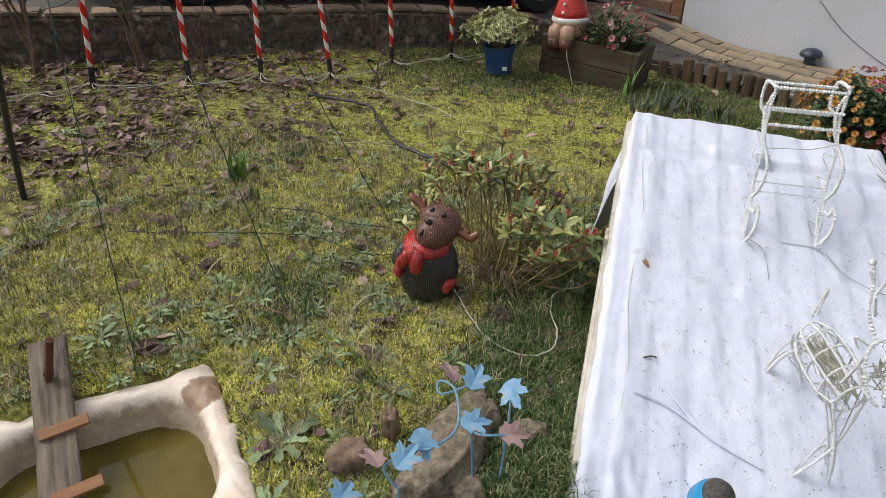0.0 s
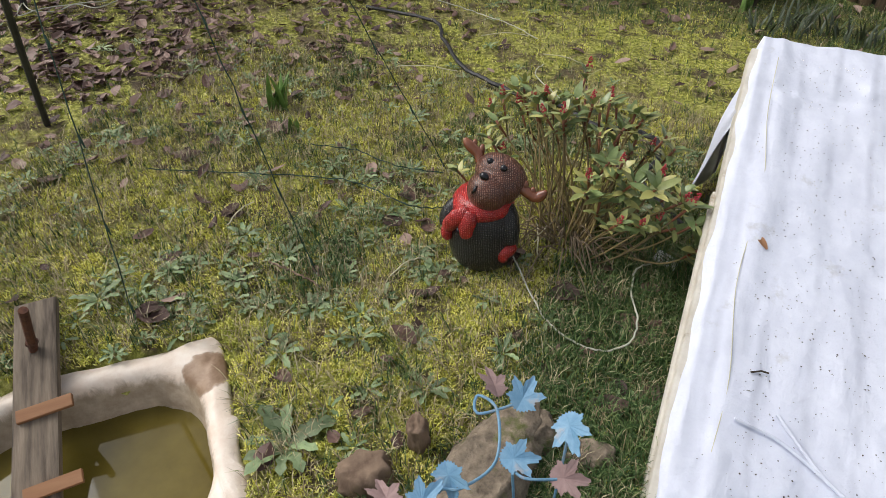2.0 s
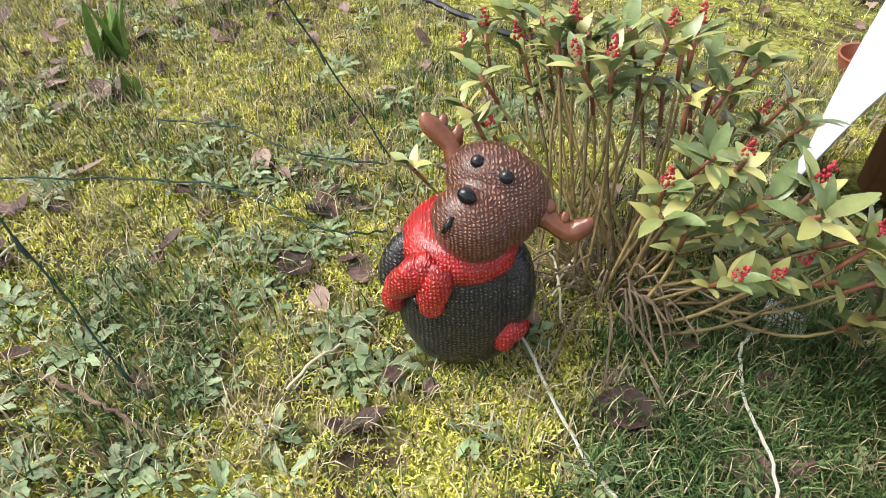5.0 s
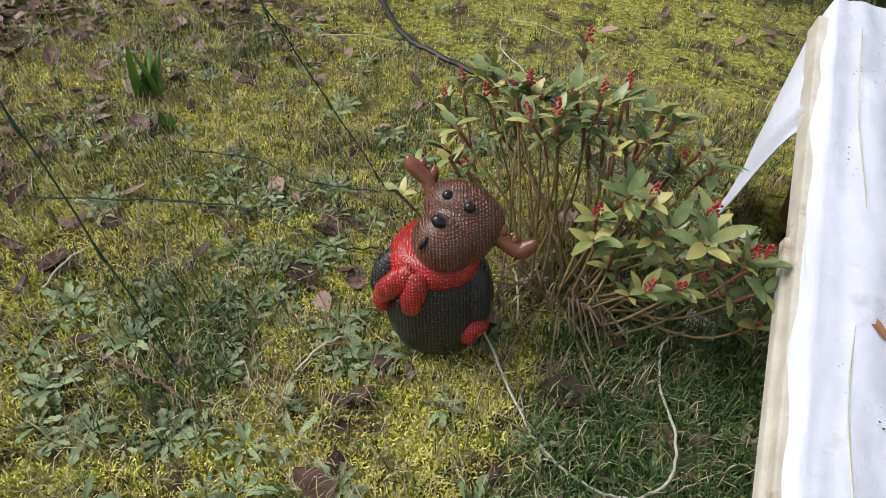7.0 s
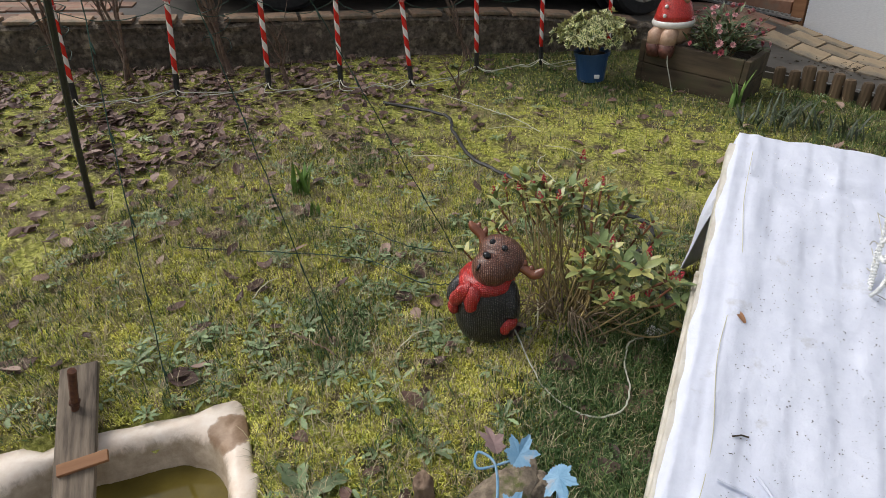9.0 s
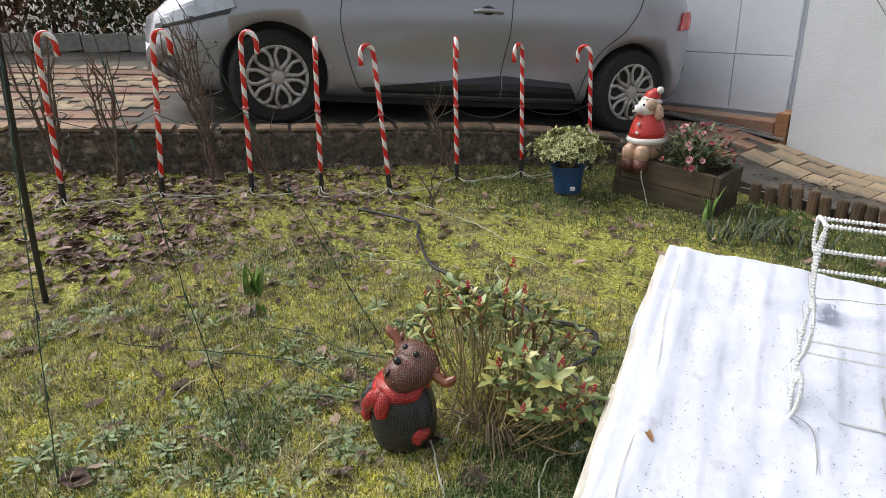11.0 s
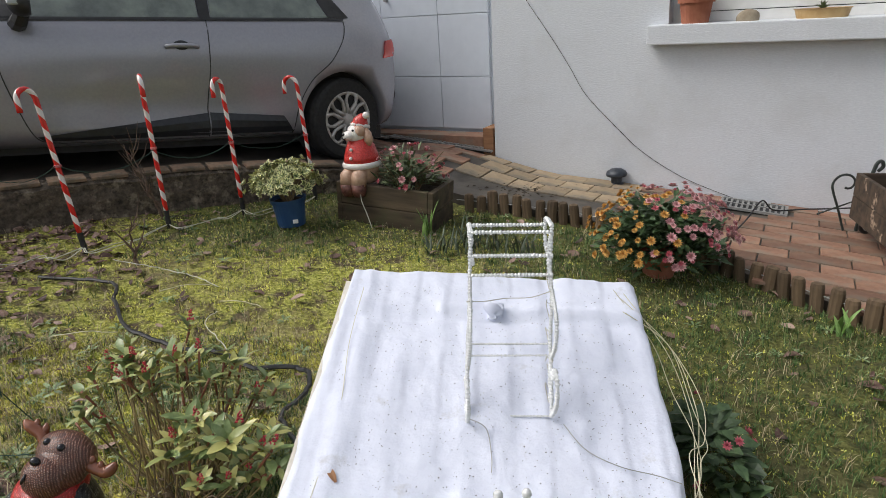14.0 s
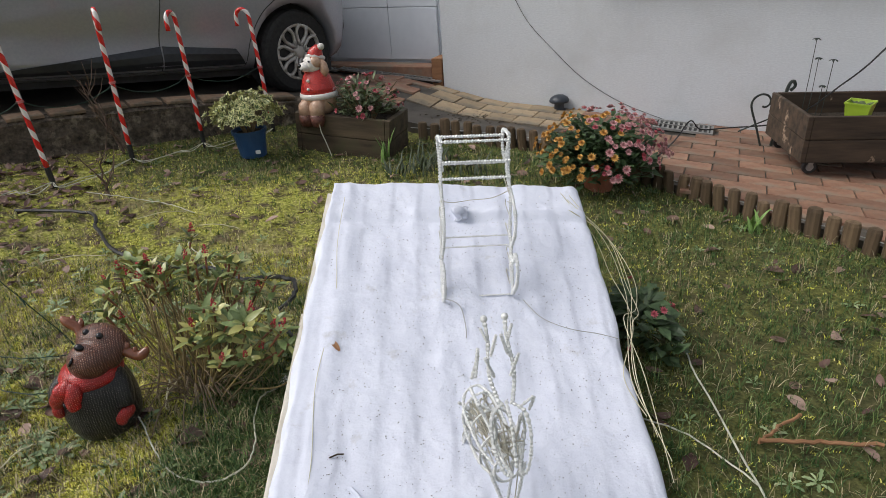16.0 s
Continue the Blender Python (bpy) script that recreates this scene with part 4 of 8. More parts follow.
    part("front_bumper_grille", side_panel([(3.2, 0.25), (3.42, 0.32), (3.42, 0.37), (3.25, 0.31)], 5, 2, 0.01), M_BLACK, c)
    part("bonnet_seam", seam([(2.25, 0.935), (2.6, 0.905), (2.85, 0.855)]), M_BLACK, c)
    part("underbody", boxed(-0.4, -0.6, 0.14, 3.1, 0.6, 0.24), M_BLACK, c)


car()

# ---- candy cane path lights ----
def cane_material():
    m, nt, b = nodes_of("striped_cane_plastic")
    tc = nt.nodes.new("ShaderNodeTexCoord")
    sep = nt.nodes.new("ShaderNodeSeparateXYZ")
    nt.links.new(tc.outputs["UV"], sep.inputs[0])
    add = nt.nodes.new("ShaderNodeMath")
    add.operation = 'ADD'
    nt.links.new(sep.outputs[0], add.inputs[0])
    nt.links.new(sep.outputs[1], add.inputs[1])
    fr = nt.nodes.new("ShaderNodeMath")
    fr.operation = 'FRACT'
    nt.links.new(add.outputs[0], fr.inputs[0])
    col = ramp_node(nt, fr.outputs[0], [(0.0, (0.62, 0.02, 0.018)), (0.56, (0.62, 0.02, 0.018)), (0.58, (0.8, 0.74, 0.72)), (0.98, (0.8, 0.74, 0.72))])
    nt.links.new(col, b.inputs["Base Color"])
    b.inputs["Roughness"].default_value = 0.25
    b.inputs["Coat Weight"].default_value = 0.4
    return m


M_CANE = cane_material()


def striped_tube(name, pts, r, sides, turns_per_m):
    """A tube with u round it and v along it, for the spiral stripes."""
    bm = bmesh.new()
    tube(bm, pts, r, sides)
    uv = bm.loops.layers.uv.new("spiral")
    bm.verts.index_update()
    acc = [0.0]
    for a, b in zip(pts, pts[1:]):
        acc.append(acc[-1] + (Vector(b) - Vector(a)).length)
    for f in bm.faces:
        ks = [l.vert.index for l in f.loops]
        us = [k % sides for k in ks]
        wrap = max(us) - min(us) > sides / 2
        for l, k in zip(f.loops, ks):
            u = k % sides
            if wrap and u == 0:
                u = sides
            l[uv].uv = (u / sides, acc[k // sides] * turns_per_m)
    me = mesh_of(name, bm, M_CANE, True)
    return me


CANE_PTS = [Vector((0, 0, 0.1 + 0.05 * i)) for i in range(15)]
CANE_PTS += [Vector((0.045 - 0.045 * math.cos(a), 0, 0.80 + 0.055 * math.sin(a))) for a in (math.pi * k / 9 for k in range(1, 10))] + [Vector((0.09, 0, 0.775)), Vector((0.092, 0, 0.75))]
cane_me = striped_tube("cane", CANE_PTS, 0.0135, 12, 9.0)
M_CABLE_WHITE = surf("pale_flex", (0.42, 0.42, 0.34), (0.6, 0.6, 0.5), 20, 0.5, 0.05)
CANES = [(-2.263, 3.504, 8, 20, 1.03), (-1.891, 3.821, 11, 8, 1.06), (-1.504, 4.113, 6, 5, 1.05), (-1.161, 4.318, 5, -57, 1.02), (-0.787, 4.481, -2, -120, 1.0), (-0.502, 4.893, 2, -66, 1.03), (-0.154, 5.218, 1, -110, 0.99), (0.251, 5.57, -1, 172, 0.98)]
spike_bm = bmesh.new()
lathe(spike_bm, [(0.003, -0.1), (0.009, -0.02), (0.0125, 0.02), (0.0145, 0.03), (0.0145, 0.11), (0.013, 0.112)], 10)
spike_me = mesh_of("spike", spike_bm, M_BLACK)
clip_bm = bmesh.new()
lathe(clip_bm, [(0.0137, 0), (0.019, 0.002), (0.019, 0.012), (0.0137, 0.014)], 10)
clip_me = mesh_of("clip", clip_bm, surf("pink_clip", (0.5, 0.12, 0.12), (0.6, 0.2, 0.2), 10, 0.4, 0))
for x, y, lean_x, turn, s in CANES:
    c = thing("candy_cane", "red and white striped plastic candy cane light on a black spike", "ornament", pose(x, y, gz(x, y), 0, lean_x, 0) @ pose(0, 0, 0, 0, 0, turn) @ Matrix.Diagonal((s, s, s, 1)), group="row of candy canes")
    for nm, me in (("cane", cane_me), ("spike", spike_me)):
        ob = new(nm, me)
        ob.parent = c
    ob = new("clip", clip_me)
    ob.parent = c
    ob.matrix_local = pose(0, 0, 0.46)
rng = random.Random(8)
M_FLEX_DARK = surf("dark_green_flex", (0.006, 0.028, 0.018), (0.016, 0.06, 0.04), 20, 0.5, 0.05)
for (xa, ya, la, *_), (xb, yb, lb, *_) in zip(CANES, CANES[1:]):
    ta, tb = math.tan(radians(la)) * 0.47, math.tan(radians(lb)) * 0.47
    p, q = (xa + ta, ya - 0.018, gz(xa, 0) + 0.47), (xb + tb, yb - 0.018, gz(xb, 0) + 0.47)
    bm = bmesh.new()
    tube(bm, arc(p, q, 0.07, 14, 0.006, rng), 0.0022, 5)
    thing("light_string", "thin dark fairy light wire strung between two canes", "light string", group="fairy light spans", data=mesh_of("light_string", bm, M_FLEX_DARK))
for (xa, ya, *_), (xb, yb, *_) in zip(CANES, CANES[1:]):
    for k in range(2):
        pts = [Vector((xa, ya, gz(xa, ya) + 0.03))] + [Vector((xa + (xb - xa) * t + rng.uniform(-0.03, 0.03), ya + (yb - ya) * t - 0.09 - rng.uniform(0, 0.1), 0)) for t in (0.2, 0.45, 0.7, 0.88)] + [Vector((xb, yb, gz(xb, yb) + 0.03))]
        for p in pts[1:-1]:
            p.z = gz(p.x, p.y) + rng.uniform(0.012, 0.035)
        bm = bmesh.new()
        tube(bm, smooth_path(pts, 6), 0.0026, 5)
        thing("cane_cable", "pale green flex lying in a loop between the canes", "cable", group="cane cables", data=mesh_of("cane_cable", bm, M_CABLE_WHITE))


# ---- wooden planter with the seated dog figure ----
def rough_box(x0, y0, z0, x1, y1, z1, seed):
    bm = boxed(x0, y0, z0, x1, y1, z1, 0.005)
    for v in bm.verts:
        v.co += Vector((noise.noise(v.co * 7 + Vector((seed, 0, 0))), noise.noise(v.co * 7 + Vector((0, seed, 0))), noise.noise(v.co * 7 + Vector((0, 0, seed))))) * 0.006
    return bm


PLANTER_M = pose(0.478, 5.17, gz(0.75, 5.1) - 0.006, 0, 5.5, -23.5)
planter = thing("wooden_planter", "dark weathered plank planter box with flowers", "planter", PLANTER_M)
W, D, H = 0.585, 0.34, 0.275
for i in range(2):
    a, b = i * H / 2, (i + 1) * H / 2 - 0.004
    part("front_plank", rough_box(0, 0, a, W, 0.035, b, i), M_WOOD_DARK, planter)
    part("back_plank", rough_box(0, D - 0.035, a, W, D, b, i + 4), M_WOOD_DARK, planter)
    part("end_plank", rough_box(W + 0.002, 0, a, W + 0.037, D, b, i + 8), M_WOOD_DARK, planter)
    part("end_plank", rough_box(-0.037, 0, a, -0.002, D, b, i + 12), M_WOOD_DARK, planter)
for x in (0.04, W - 0.08):
    part("corner_post", boxed(x, 0.037, 0, x + 0.04, 0.075, H - 0.02), M_WOOD_DARK, planter)
part("soil", boxed(0.0, 0.036, 0.02, W, D - 0.036, H - 0.05), M_SOIL, planter, "dark potting soil")

M_DOG_FUR = surf("dog_figure_beige", (0.38, 0.22, 0.14), (0.58, 0.39, 0.28), 40, 0.5, 0.4, 0.003, coat=0.3)
M_DOG_WHITE = surf("figure_white", (0.66, 0.62, 0.58), (0.78, 0.74, 0.70), 50, 0.5, 0.5, 0.003, coat=0.3)
M_RED = surf("glossy_knit_red", (0.34, 0.008, 0.008), (0.72, 0.05, 0.035), 170, 0.35, 1.0, 0.005, coat=0.3)
M_DARKEYE = surf("glossy_black", (0.006, 0.006, 0.008), (0.014, 0.014, 0.018), 10, 0.12, 0)


class Figure:
    """One mesh of several coloured shapes, for a garden figure."""

    def __init__(self, *materials):
        self.bm, self.mats = bmesh.new(), materials

    def paint(self, i, seen):
        for f in self.bm.faces:
            if f not in seen:
                f.material_index = i
                f.smooth = True

    def ball(self, i, *a, **k):
        seen = set(self.bm.faces)
        ball(self.bm, *a, **k)
        self.paint(i, seen)

    def tube(self, i, pts, r, sides=10):
        seen = set(self.bm.faces)
        tube(self.bm, pts, r, sides)
        self.paint(i, seen)

    def lathe(self, i, prof, sides=24, **k):
        seen = set(self.bm.faces)
        lathe(self.bm, prof, sides, **k)
        self.paint(i, seen)

    def mesh(self, name):
        me = bpy.data.meshes.new(name)
        self.bm.to_mesh(me)
        self.bm.free()
        for m in self.mats:
            me.materials.append(m)
        return me


fg = Figure(M_DOG_FUR, M_DOG_WHITE, M_RED, M_DARKEYE, surf("dark_brown_paw", (0.06, 0.018, 0.012), (0.2, 0.08, 0.06), 60, 0.5, 0.3))
fg.lathe(0, [(0.0, 0.0), (0.07, 0.0), (0.092, 0.03), (0.098, 0.08), (0.1, 0.11)], 24)
fg.lathe(1, [(0.09, 0.085), (0.108, 0.09), (0.112, 0.105), (0.106, 0.12), (0.09, 0.122)], 24)
fg.lathe(2, [(0.104, 0.115), (0.096, 0.15), (0.08, 0.2), (0.06, 0.235), (0.045, 0.25)], 24)
fg.ball(1, (-0.004, -0.012, 0.272), 0.056, 0.06, 0.055, u=22, v=16)
fg.ball(1, (-0.026, -0.054, 0.266), 0.036, 0.038, 0.028, u=20, v=14)
fg.ball(0, (0.024, -0.026, 0.286), 0.036, 0.036, 0.036)
fg.tube(0, [(0.046, 0.0, 0.295), (0.064, -0.008, 0.27), (0.07, -0.012, 0.235), (0.064, -0.012, 0.208)], [0.014, 0.022, 0.026, 0.014])
fg.tube(0, [(-0.05, 0.004, 0.28), (-0.062, 0.0, 0.25), (-0.06, -0.004, 0.22)], [0.012, 0.02, 0.012])
fg.ball(3, (-0.042, -0.084, 0.276), 0.0125, 0.009, 0.0095)
fg.ball(3, (-0.034, -0.054, 0.293), 0.0065)
fg.ball(3, (0.008, -0.064, 0.295), 0.0065)
fg.tube(3, [(-0.052, -0.084, 0.256), (-0.04, -0.092, 0.252), (-0.022, -0.088, 0.256)], 0.003, 6)
fg.tube(1, [(-0.03, -0.012, 0.318), (-0.004, -0.036, 0.322), (0.028, -0.028, 0.318), (0.052, 0.004, 0.306), (0.044, 0.032, 0.3)], 0.013, 8)
fg.tube(2, [(0.006, 0.002, 0.305), (0.018, 0.008, 0.335), (0.036, 0.01, 0.356), (0.05, 0.008, 0.362)], [0.05, 0.042, 0.026, 0.014], 14)
fg.ball(1, (0.058, 0.004, 0.366), 0.019)
for z in (0.15, 0.195):
    fg.ball(1, (0.0, -0.1 + (z - 0.15) * 0.25, z), 0.0095)
for sx in (-0.038, 0.03):
    fg.tube(0, [(sx, -0.05, 0.07), (sx * 1.1, -0.092, 0.05), (sx * 1.1, -0.1, 0.0)], [0.042, 0.044, 0.042])
    fg.tube(4, [(sx * 1.1, -0.1, 0.01), (sx * 1.1, -0.102, -0.03), (sx * 1.1, -0.104, -0.058)], [0.043, 0.041, 0.03])
thing("dog_figure", "glossy dog figure in a red suit sitting on the planter", "figure", PLANTER_M @ pose(0.11, 0.10, H - 0.015, 0, -5.5, -6) @ Matrix.Diagonal((1.12, 1.12, 1.13, 1)), data=fg.mesh("dog_figure"))
bm = bmesh.new()
tube(bm, smooth_path([(0.16, -0.045, 0.24), (0.17, -0.05, 0.18), (0.2, -0.045, 0.1), (0.24, -0.06, 0.02)], 5), 0.003, 5)
thing("figure_cord", "pale cord hanging down the planter front", "cable", PLANTER_M, data=mesh_of("figure_cord", bm, M_CABLE_WHITE))


# ---- plants ----
M_VARIEG = surf("variegated_leaf", (0.42, 0.44, 0.15), (0.78, 0.74, 0.42), 60, 0.5, 0.1, vary=0.35, island=True)
M_GREEN = surf("dark_green_leaf", (0.025, 0.055, 0.02), (0.08, 0.13, 0.05), 40, 0.5, 0.15, vary=0.35, island=True)
M_STEM = surf("brown_stem", (0.1, 0.07, 0.035), (0.24, 0.17, 0.085), 30, 0.7, 0.3)
M_PINK = surf("pink_petal", (0.48, 0.2, 0.22), (0.68, 0.42, 0.41), 30, 0.6, 0.1, vary=0.3, island=True)
M_ROSE = surf("deep_rose_petal", (0.42, 0.07, 0.1), (0.58, 0.17, 0.2), 30, 0.6, 0.1, vary=0.25, island=True)
M_ORANGE = surf("amber_petal", (0.44, 0.2, 0.03), (0.66, 0.4, 0.12), 30, 0.6, 0.1, vary=0.3, island=True)


def dome_leaves(n, rx, ry, rz, z0, length, width, seed, fill=0.55):
    rng = random.Random(seed)
    bm = bmesh.new()
    for i in range(n):
        a, e = rng.uniform(0, 2 * math.pi), math.asin(rng.uniform(-0.25, 1))
        r = rng.uniform(fill, 1.0) * (0.85 + 0.25 * noise.noise(Vector((math.cos(a) * 2 + seed, math.sin(a) * 2, e * 2))))
        c = Vector((rx * r * math.cos(a) * math.cos(e), ry * r * math.sin(a) * math.cos(e), z0 + rz * r * math.sin(e)))
        m = Matrix.Translation(c) @ pose(0, 0, 0, rng.uniform(-30, 30), -rng.uniform(-10, 60), math.degrees(a) + rng.uniform(-50, 50))
        leaf_bm(bm, m, length * rng.uniform(0.7, 1.3), width, 0.2, 2)
    return bm


def flower_mesh(name, material, petals, r, seed):
    bm = bmesh.new()
    for ring, (k, tilt, s) in enumerate(((petals, 15, 1.0), (petals - 2, 40, 0.75), (max(petals - 4, 4), 65, 0.5))):
        for i in range(k):
            leaf_bm(bm, pose(0, 0, 0.004 * ring, 0, -tilt, (i + 0.5 * ring) * 360 / k), r * s, r * 0.5, -0.1, 2)
    return mesh_of(name, bm, material)


BLOOMS = {"orange": flower_mesh("bloom", M_ORANGE, 11, 0.03, 1), "pink": flower_mesh("bloom", M_PINK, 11, 0.032, 2), "rose": flower_mesh("bloom", M_ROSE, 9, 0.028, 3)}

# blue pot with a variegated evergreen
bp = thing("potted_evergreen", "variegated evergreen shrub in a blue plastic pot", "potted plant", pose(0.19, 5.02, gz(0.19, 5.02)))
M_BLUEPOT = surf("blue_plastic_pot", (0.012, 0.05, 0.14), (0.03, 0.085, 0.2), 8, 0.4, 0.1)
bm = bmesh.new()
part("pot", lathe(bm, [(0, 0), (0.082, 0), (0.1, 0.15), (0.108, 0.15), (0.11, 0.172), (0.1, 0.172), (0.095, 0.15), (0, 0.148)], 28), M_BLUEPOT, bp, "blue plastic pot")
part("soil", (lambda b: (lathe(b, [(0, 0.13), (0.09, 0.15), (0.0, 0.155)], 16), b)[-1])(bmesh.new()), M_SOIL, bp)
part("pot_label", boxed(0.03, -0.096, 0.03, 0.06, -0.082, 0.052, 0.003), M_WHITE_PAINT, bp, "small white label")
M_VARGREEN = surf("leaf_heart_green", (0.05, 0.085, 0.025), (0.13, 0.18, 0.06), 60, 0.5, 0.1, vary=0.3, island=True)
rims, hearts = bmesh.new(), bmesh.new()
rng = random.Random(11)
for i in range(210):
    a, e = rng.uniform(0, 2 * math.pi), math.asin(rng.uniform(-0.15, 1))
    r = rng.uniform(0.72, 1.0) * (0.85 + 0.3 * noise.noise(Vector((math.cos(a) * 2 + 11, math.sin(a) * 2, e * 2))))
    out = Vector((math.cos(a) * math.cos(e), math.sin(a) * math.cos(e), math.sin(e) + 0.35)).normalized()
    m = Matrix.Translation((0.235 * r * math.cos(a) * math.cos(e), 0.21 * r * math.sin(a) * math.cos(e), 0.25 + 0.17 * r * math.sin(e))) @ out.to_track_quat('Z', 'Y').to_matrix().to_4x4()
    n = rng.randint(6, 8)
    for k in range(n):
        q = m @ pose(0, 0, 0, 0, -rng.uniform(15, 60), k * 360 / n + rng.uniform(-12, 12))
        L = rng.uniform(0.03, 0.042)
        leaf_bm(rims, q, L, 0.019, 0.15, 3)
        leaf_bm(hearts, q @ pose(0.003, 0, 0.0012), L * 0.74, 0.009, 0.11, 3)
tagged(part("leaves", rims, M_VARIEG, bp, "cream-edged green leaves"), kind="stuff")
tagged(part("variegation", hearts, M_VARGREEN, bp, "dark green middles of the leaves"), kind="stuff")
bm = bmesh.new()
for i in range(12):
    a = i * 2.4
    tube(bm, [(0.02 * math.cos(a), 0.02 * math.sin(a), 0.14), (0.07 * math.cos(a), 0.07 * math.sin(a), 0.24), (0.14 * math.cos(a), 0.14 * math.sin(a), 0.33)], [0.006, 0.004, 0.002], 5)
tagged(part("stem", bm, M_STEM, bp), kind="stuff")


def put_blooms(parent, n, rx, ry, rz, z0, kinds, seed, smin=0.7):
    rng = random.Random(seed)
    for i in range(n):
        a, e = rng.uniform(0, 2 * math.pi), math.asin(rng.uniform(0.0, 1))
        k = kinds(math.cos(a) * math.cos(e), rng)
        ob = new("bloom", BLOOMS[k])
        ob.parent = parent
        r = rng.uniform(0.93, 1.06)
        s = rng.uniform(smin, 0.5 + smin)
        ob.matrix_local = Matrix.Translation((rx * r * math.cos(a) * math.cos(e), ry * r * math.sin(a) * math.cos(e), z0 + rz * r * math.sin(e))) @ Vector((math.cos(a) * math.cos(e), math.sin(a) * math.cos(e), math.sin(e) + 0.25)).to_track_quat('Z', 'Y').to_matrix().to_4x4() @ Matrix.Diagonal((s, s, s, 1))


fl = thing("planter_flowers", "leggy pink flowering plant growing in the wooden planter", "plant", PLANTER_M @ pose(0.4, 0.15, H - 0.05, 0, -5.5, 0) @ Matrix.Diagonal((1.2, 1.2, 1.25, 1)))
part("foliage", dome_leaves(520, 0.21, 0.15, 0.19, 0.05, 0.05, 0.016, 17, 0.3), M_LEAF_DUSTY, fl)
bm = bmesh.new()
rng = random.Random(4)
for i in range(16):
    a = i * 2.4
    tube(bm, [(0.05 * math.cos(a), 0.04 * math.sin(a), 0), (0.11 * math.cos(a), 0.09 * math.sin(a), 0.1), (0.2 * math.cos(a), 0.14 * math.sin(a), rng.uniform(0.08, 0.22))], [0.004, 0.003, 0.002], 5)
tagged(part("stem", bm, M_STEM, fl), kind="stuff")
put_blooms(fl, 46, 0.2, 0.15, 0.19, 0.05, lambda c, r: "rose" if r.random() < 0.7 else "pink", 21, 0.3)

mum = thing("chrysanthemum", "domed chrysanthemum with amber and pink blooms in a clay pot", "potted plant", pose(2.2, 4.28, gz(2.2, 4.28)))
bm = bmesh.new()
part("pot", lathe(bm, pot_profile(0.105, 0.13), 24), M_POT, mum, "terracotta pot")
part("foliage", dome_leaves(1500, 0.36, 0.3, 0.28, 0.16, 0.06, 0.03, 31, 0.35), M_GREEN, mum)
put_blooms(mum, 240, 0.37, 0.31, 0.3, 0.16, lambda c, r: "orange" if c < -0.15 + r.uniform(-0.3, 0.3) else ("pink" if r.random() < 0.8 else "rose"), 33, 0.42)

sp = thing("pink_shrublet", "small dark green plant with a few pink flowers by the sheet", "plant", pose(1.82, 2.78, gz(1.82, 2.78)))
part("foliage", dome_leaves(170, 0.1, 0.24, 0.15, 0.04, 0.055, 0.04, 41, 0.2), M_GREEN, sp)
put_blooms(sp, 7, 0.13, 0.17, 0.17, 0.05, lambda c, r: "rose", 42, 0.5)


def strap_plant(x, y, n, length, width, spread, seed, label, material):
    p = thing("bulb_clump", label, "plant", on_lawn(x, y))
    rng = random.Random(seed)
    for i in range(n):
        bm = bmesh.new()
        a, L = rng.uniform(0, 6.28), length * rng.uniform(0.6, 1.1)
        sp2 = spread * rng.uniform(0.3, 1)
        prev = None
        ox, oy = rng.uniform(-0.004, 0.004) * n, rng.uniform(-0.003, 0.003) * n
        for k in range(6):
            t = k / 5
            r = sp2 * L * t ** 1.6
            z = L * t * math.cos(sp2 * 0.9 * t)
            w = width * 0.5 * (1 - t ** 3) + 0.0008
            c = Vector((ox + r * math.cos(a), oy + r * math.sin(a), z - 0.005))
            s = Vector((-math.sin(a), math.cos(a), 0)) * w
            row = (bm.verts.new(c - s), bm.verts.new(c + s * 0.0 + Vector((math.cos(a), math.sin(a), 0)) * -w * 0.3), bm.verts.new(c + s))
            if prev:
                bm.faces.new((prev[0], prev[1], row[1], row[0]))
                bm.faces.new((prev[1], prev[2], row[2], row[1]))
            prev = row
        part("blade", bm, material, p)


M_STRAP = surf("fresh_bulb_leaf", (0.1, 0.19, 0.04), (0.21, 0.34, 0.085), 30, 0.45, 0.1, vary=0.25)
M_GREYGREEN = surf("grey_green_leaf", (0.03, 0.045, 0.022), (0.09, 0.115, 0.065), 30, 0.5, 0.1, vary=0.3)
strap_plant(-0.74, 3.04, 9, 0.15, 0.026, 0.45, 3, "clump of upright green bulb leaves in the lawn", M_STRAP)
strap_plant(-0.62, 2.9, 4, 0.1, 0.02, 0.3, 5, "few short green bulb leaves in the lawn", M_STRAP)
strap_plant(1.15, 4.6, 34, 0.15, 0.011, 0.95, 7, "arching grey-green iris clump beside the fence", M_GREYGREEN)
strap_plant(1.32, 4.72, 30, 0.15, 0.011, 0.9, 9, "arching grey-green iris clump beside the fence", M_GREYGREEN)
strap_plant(1.02, 4.86, 7, 0.2, 0.024, 0.35, 11, "upright iris leaves before the planter", M_STRAP)
strap_plant(1.5, 4.6, 26, 0.13, 0.011, 0.9, 13, "arching grey-green iris clump beside the fence", M_GREYGREEN)
strap_plant(2.75, 3.62, 10, 0.12, 0.02, 0.8, 15, "low green leaves growing along the stakes", M_STRAP)

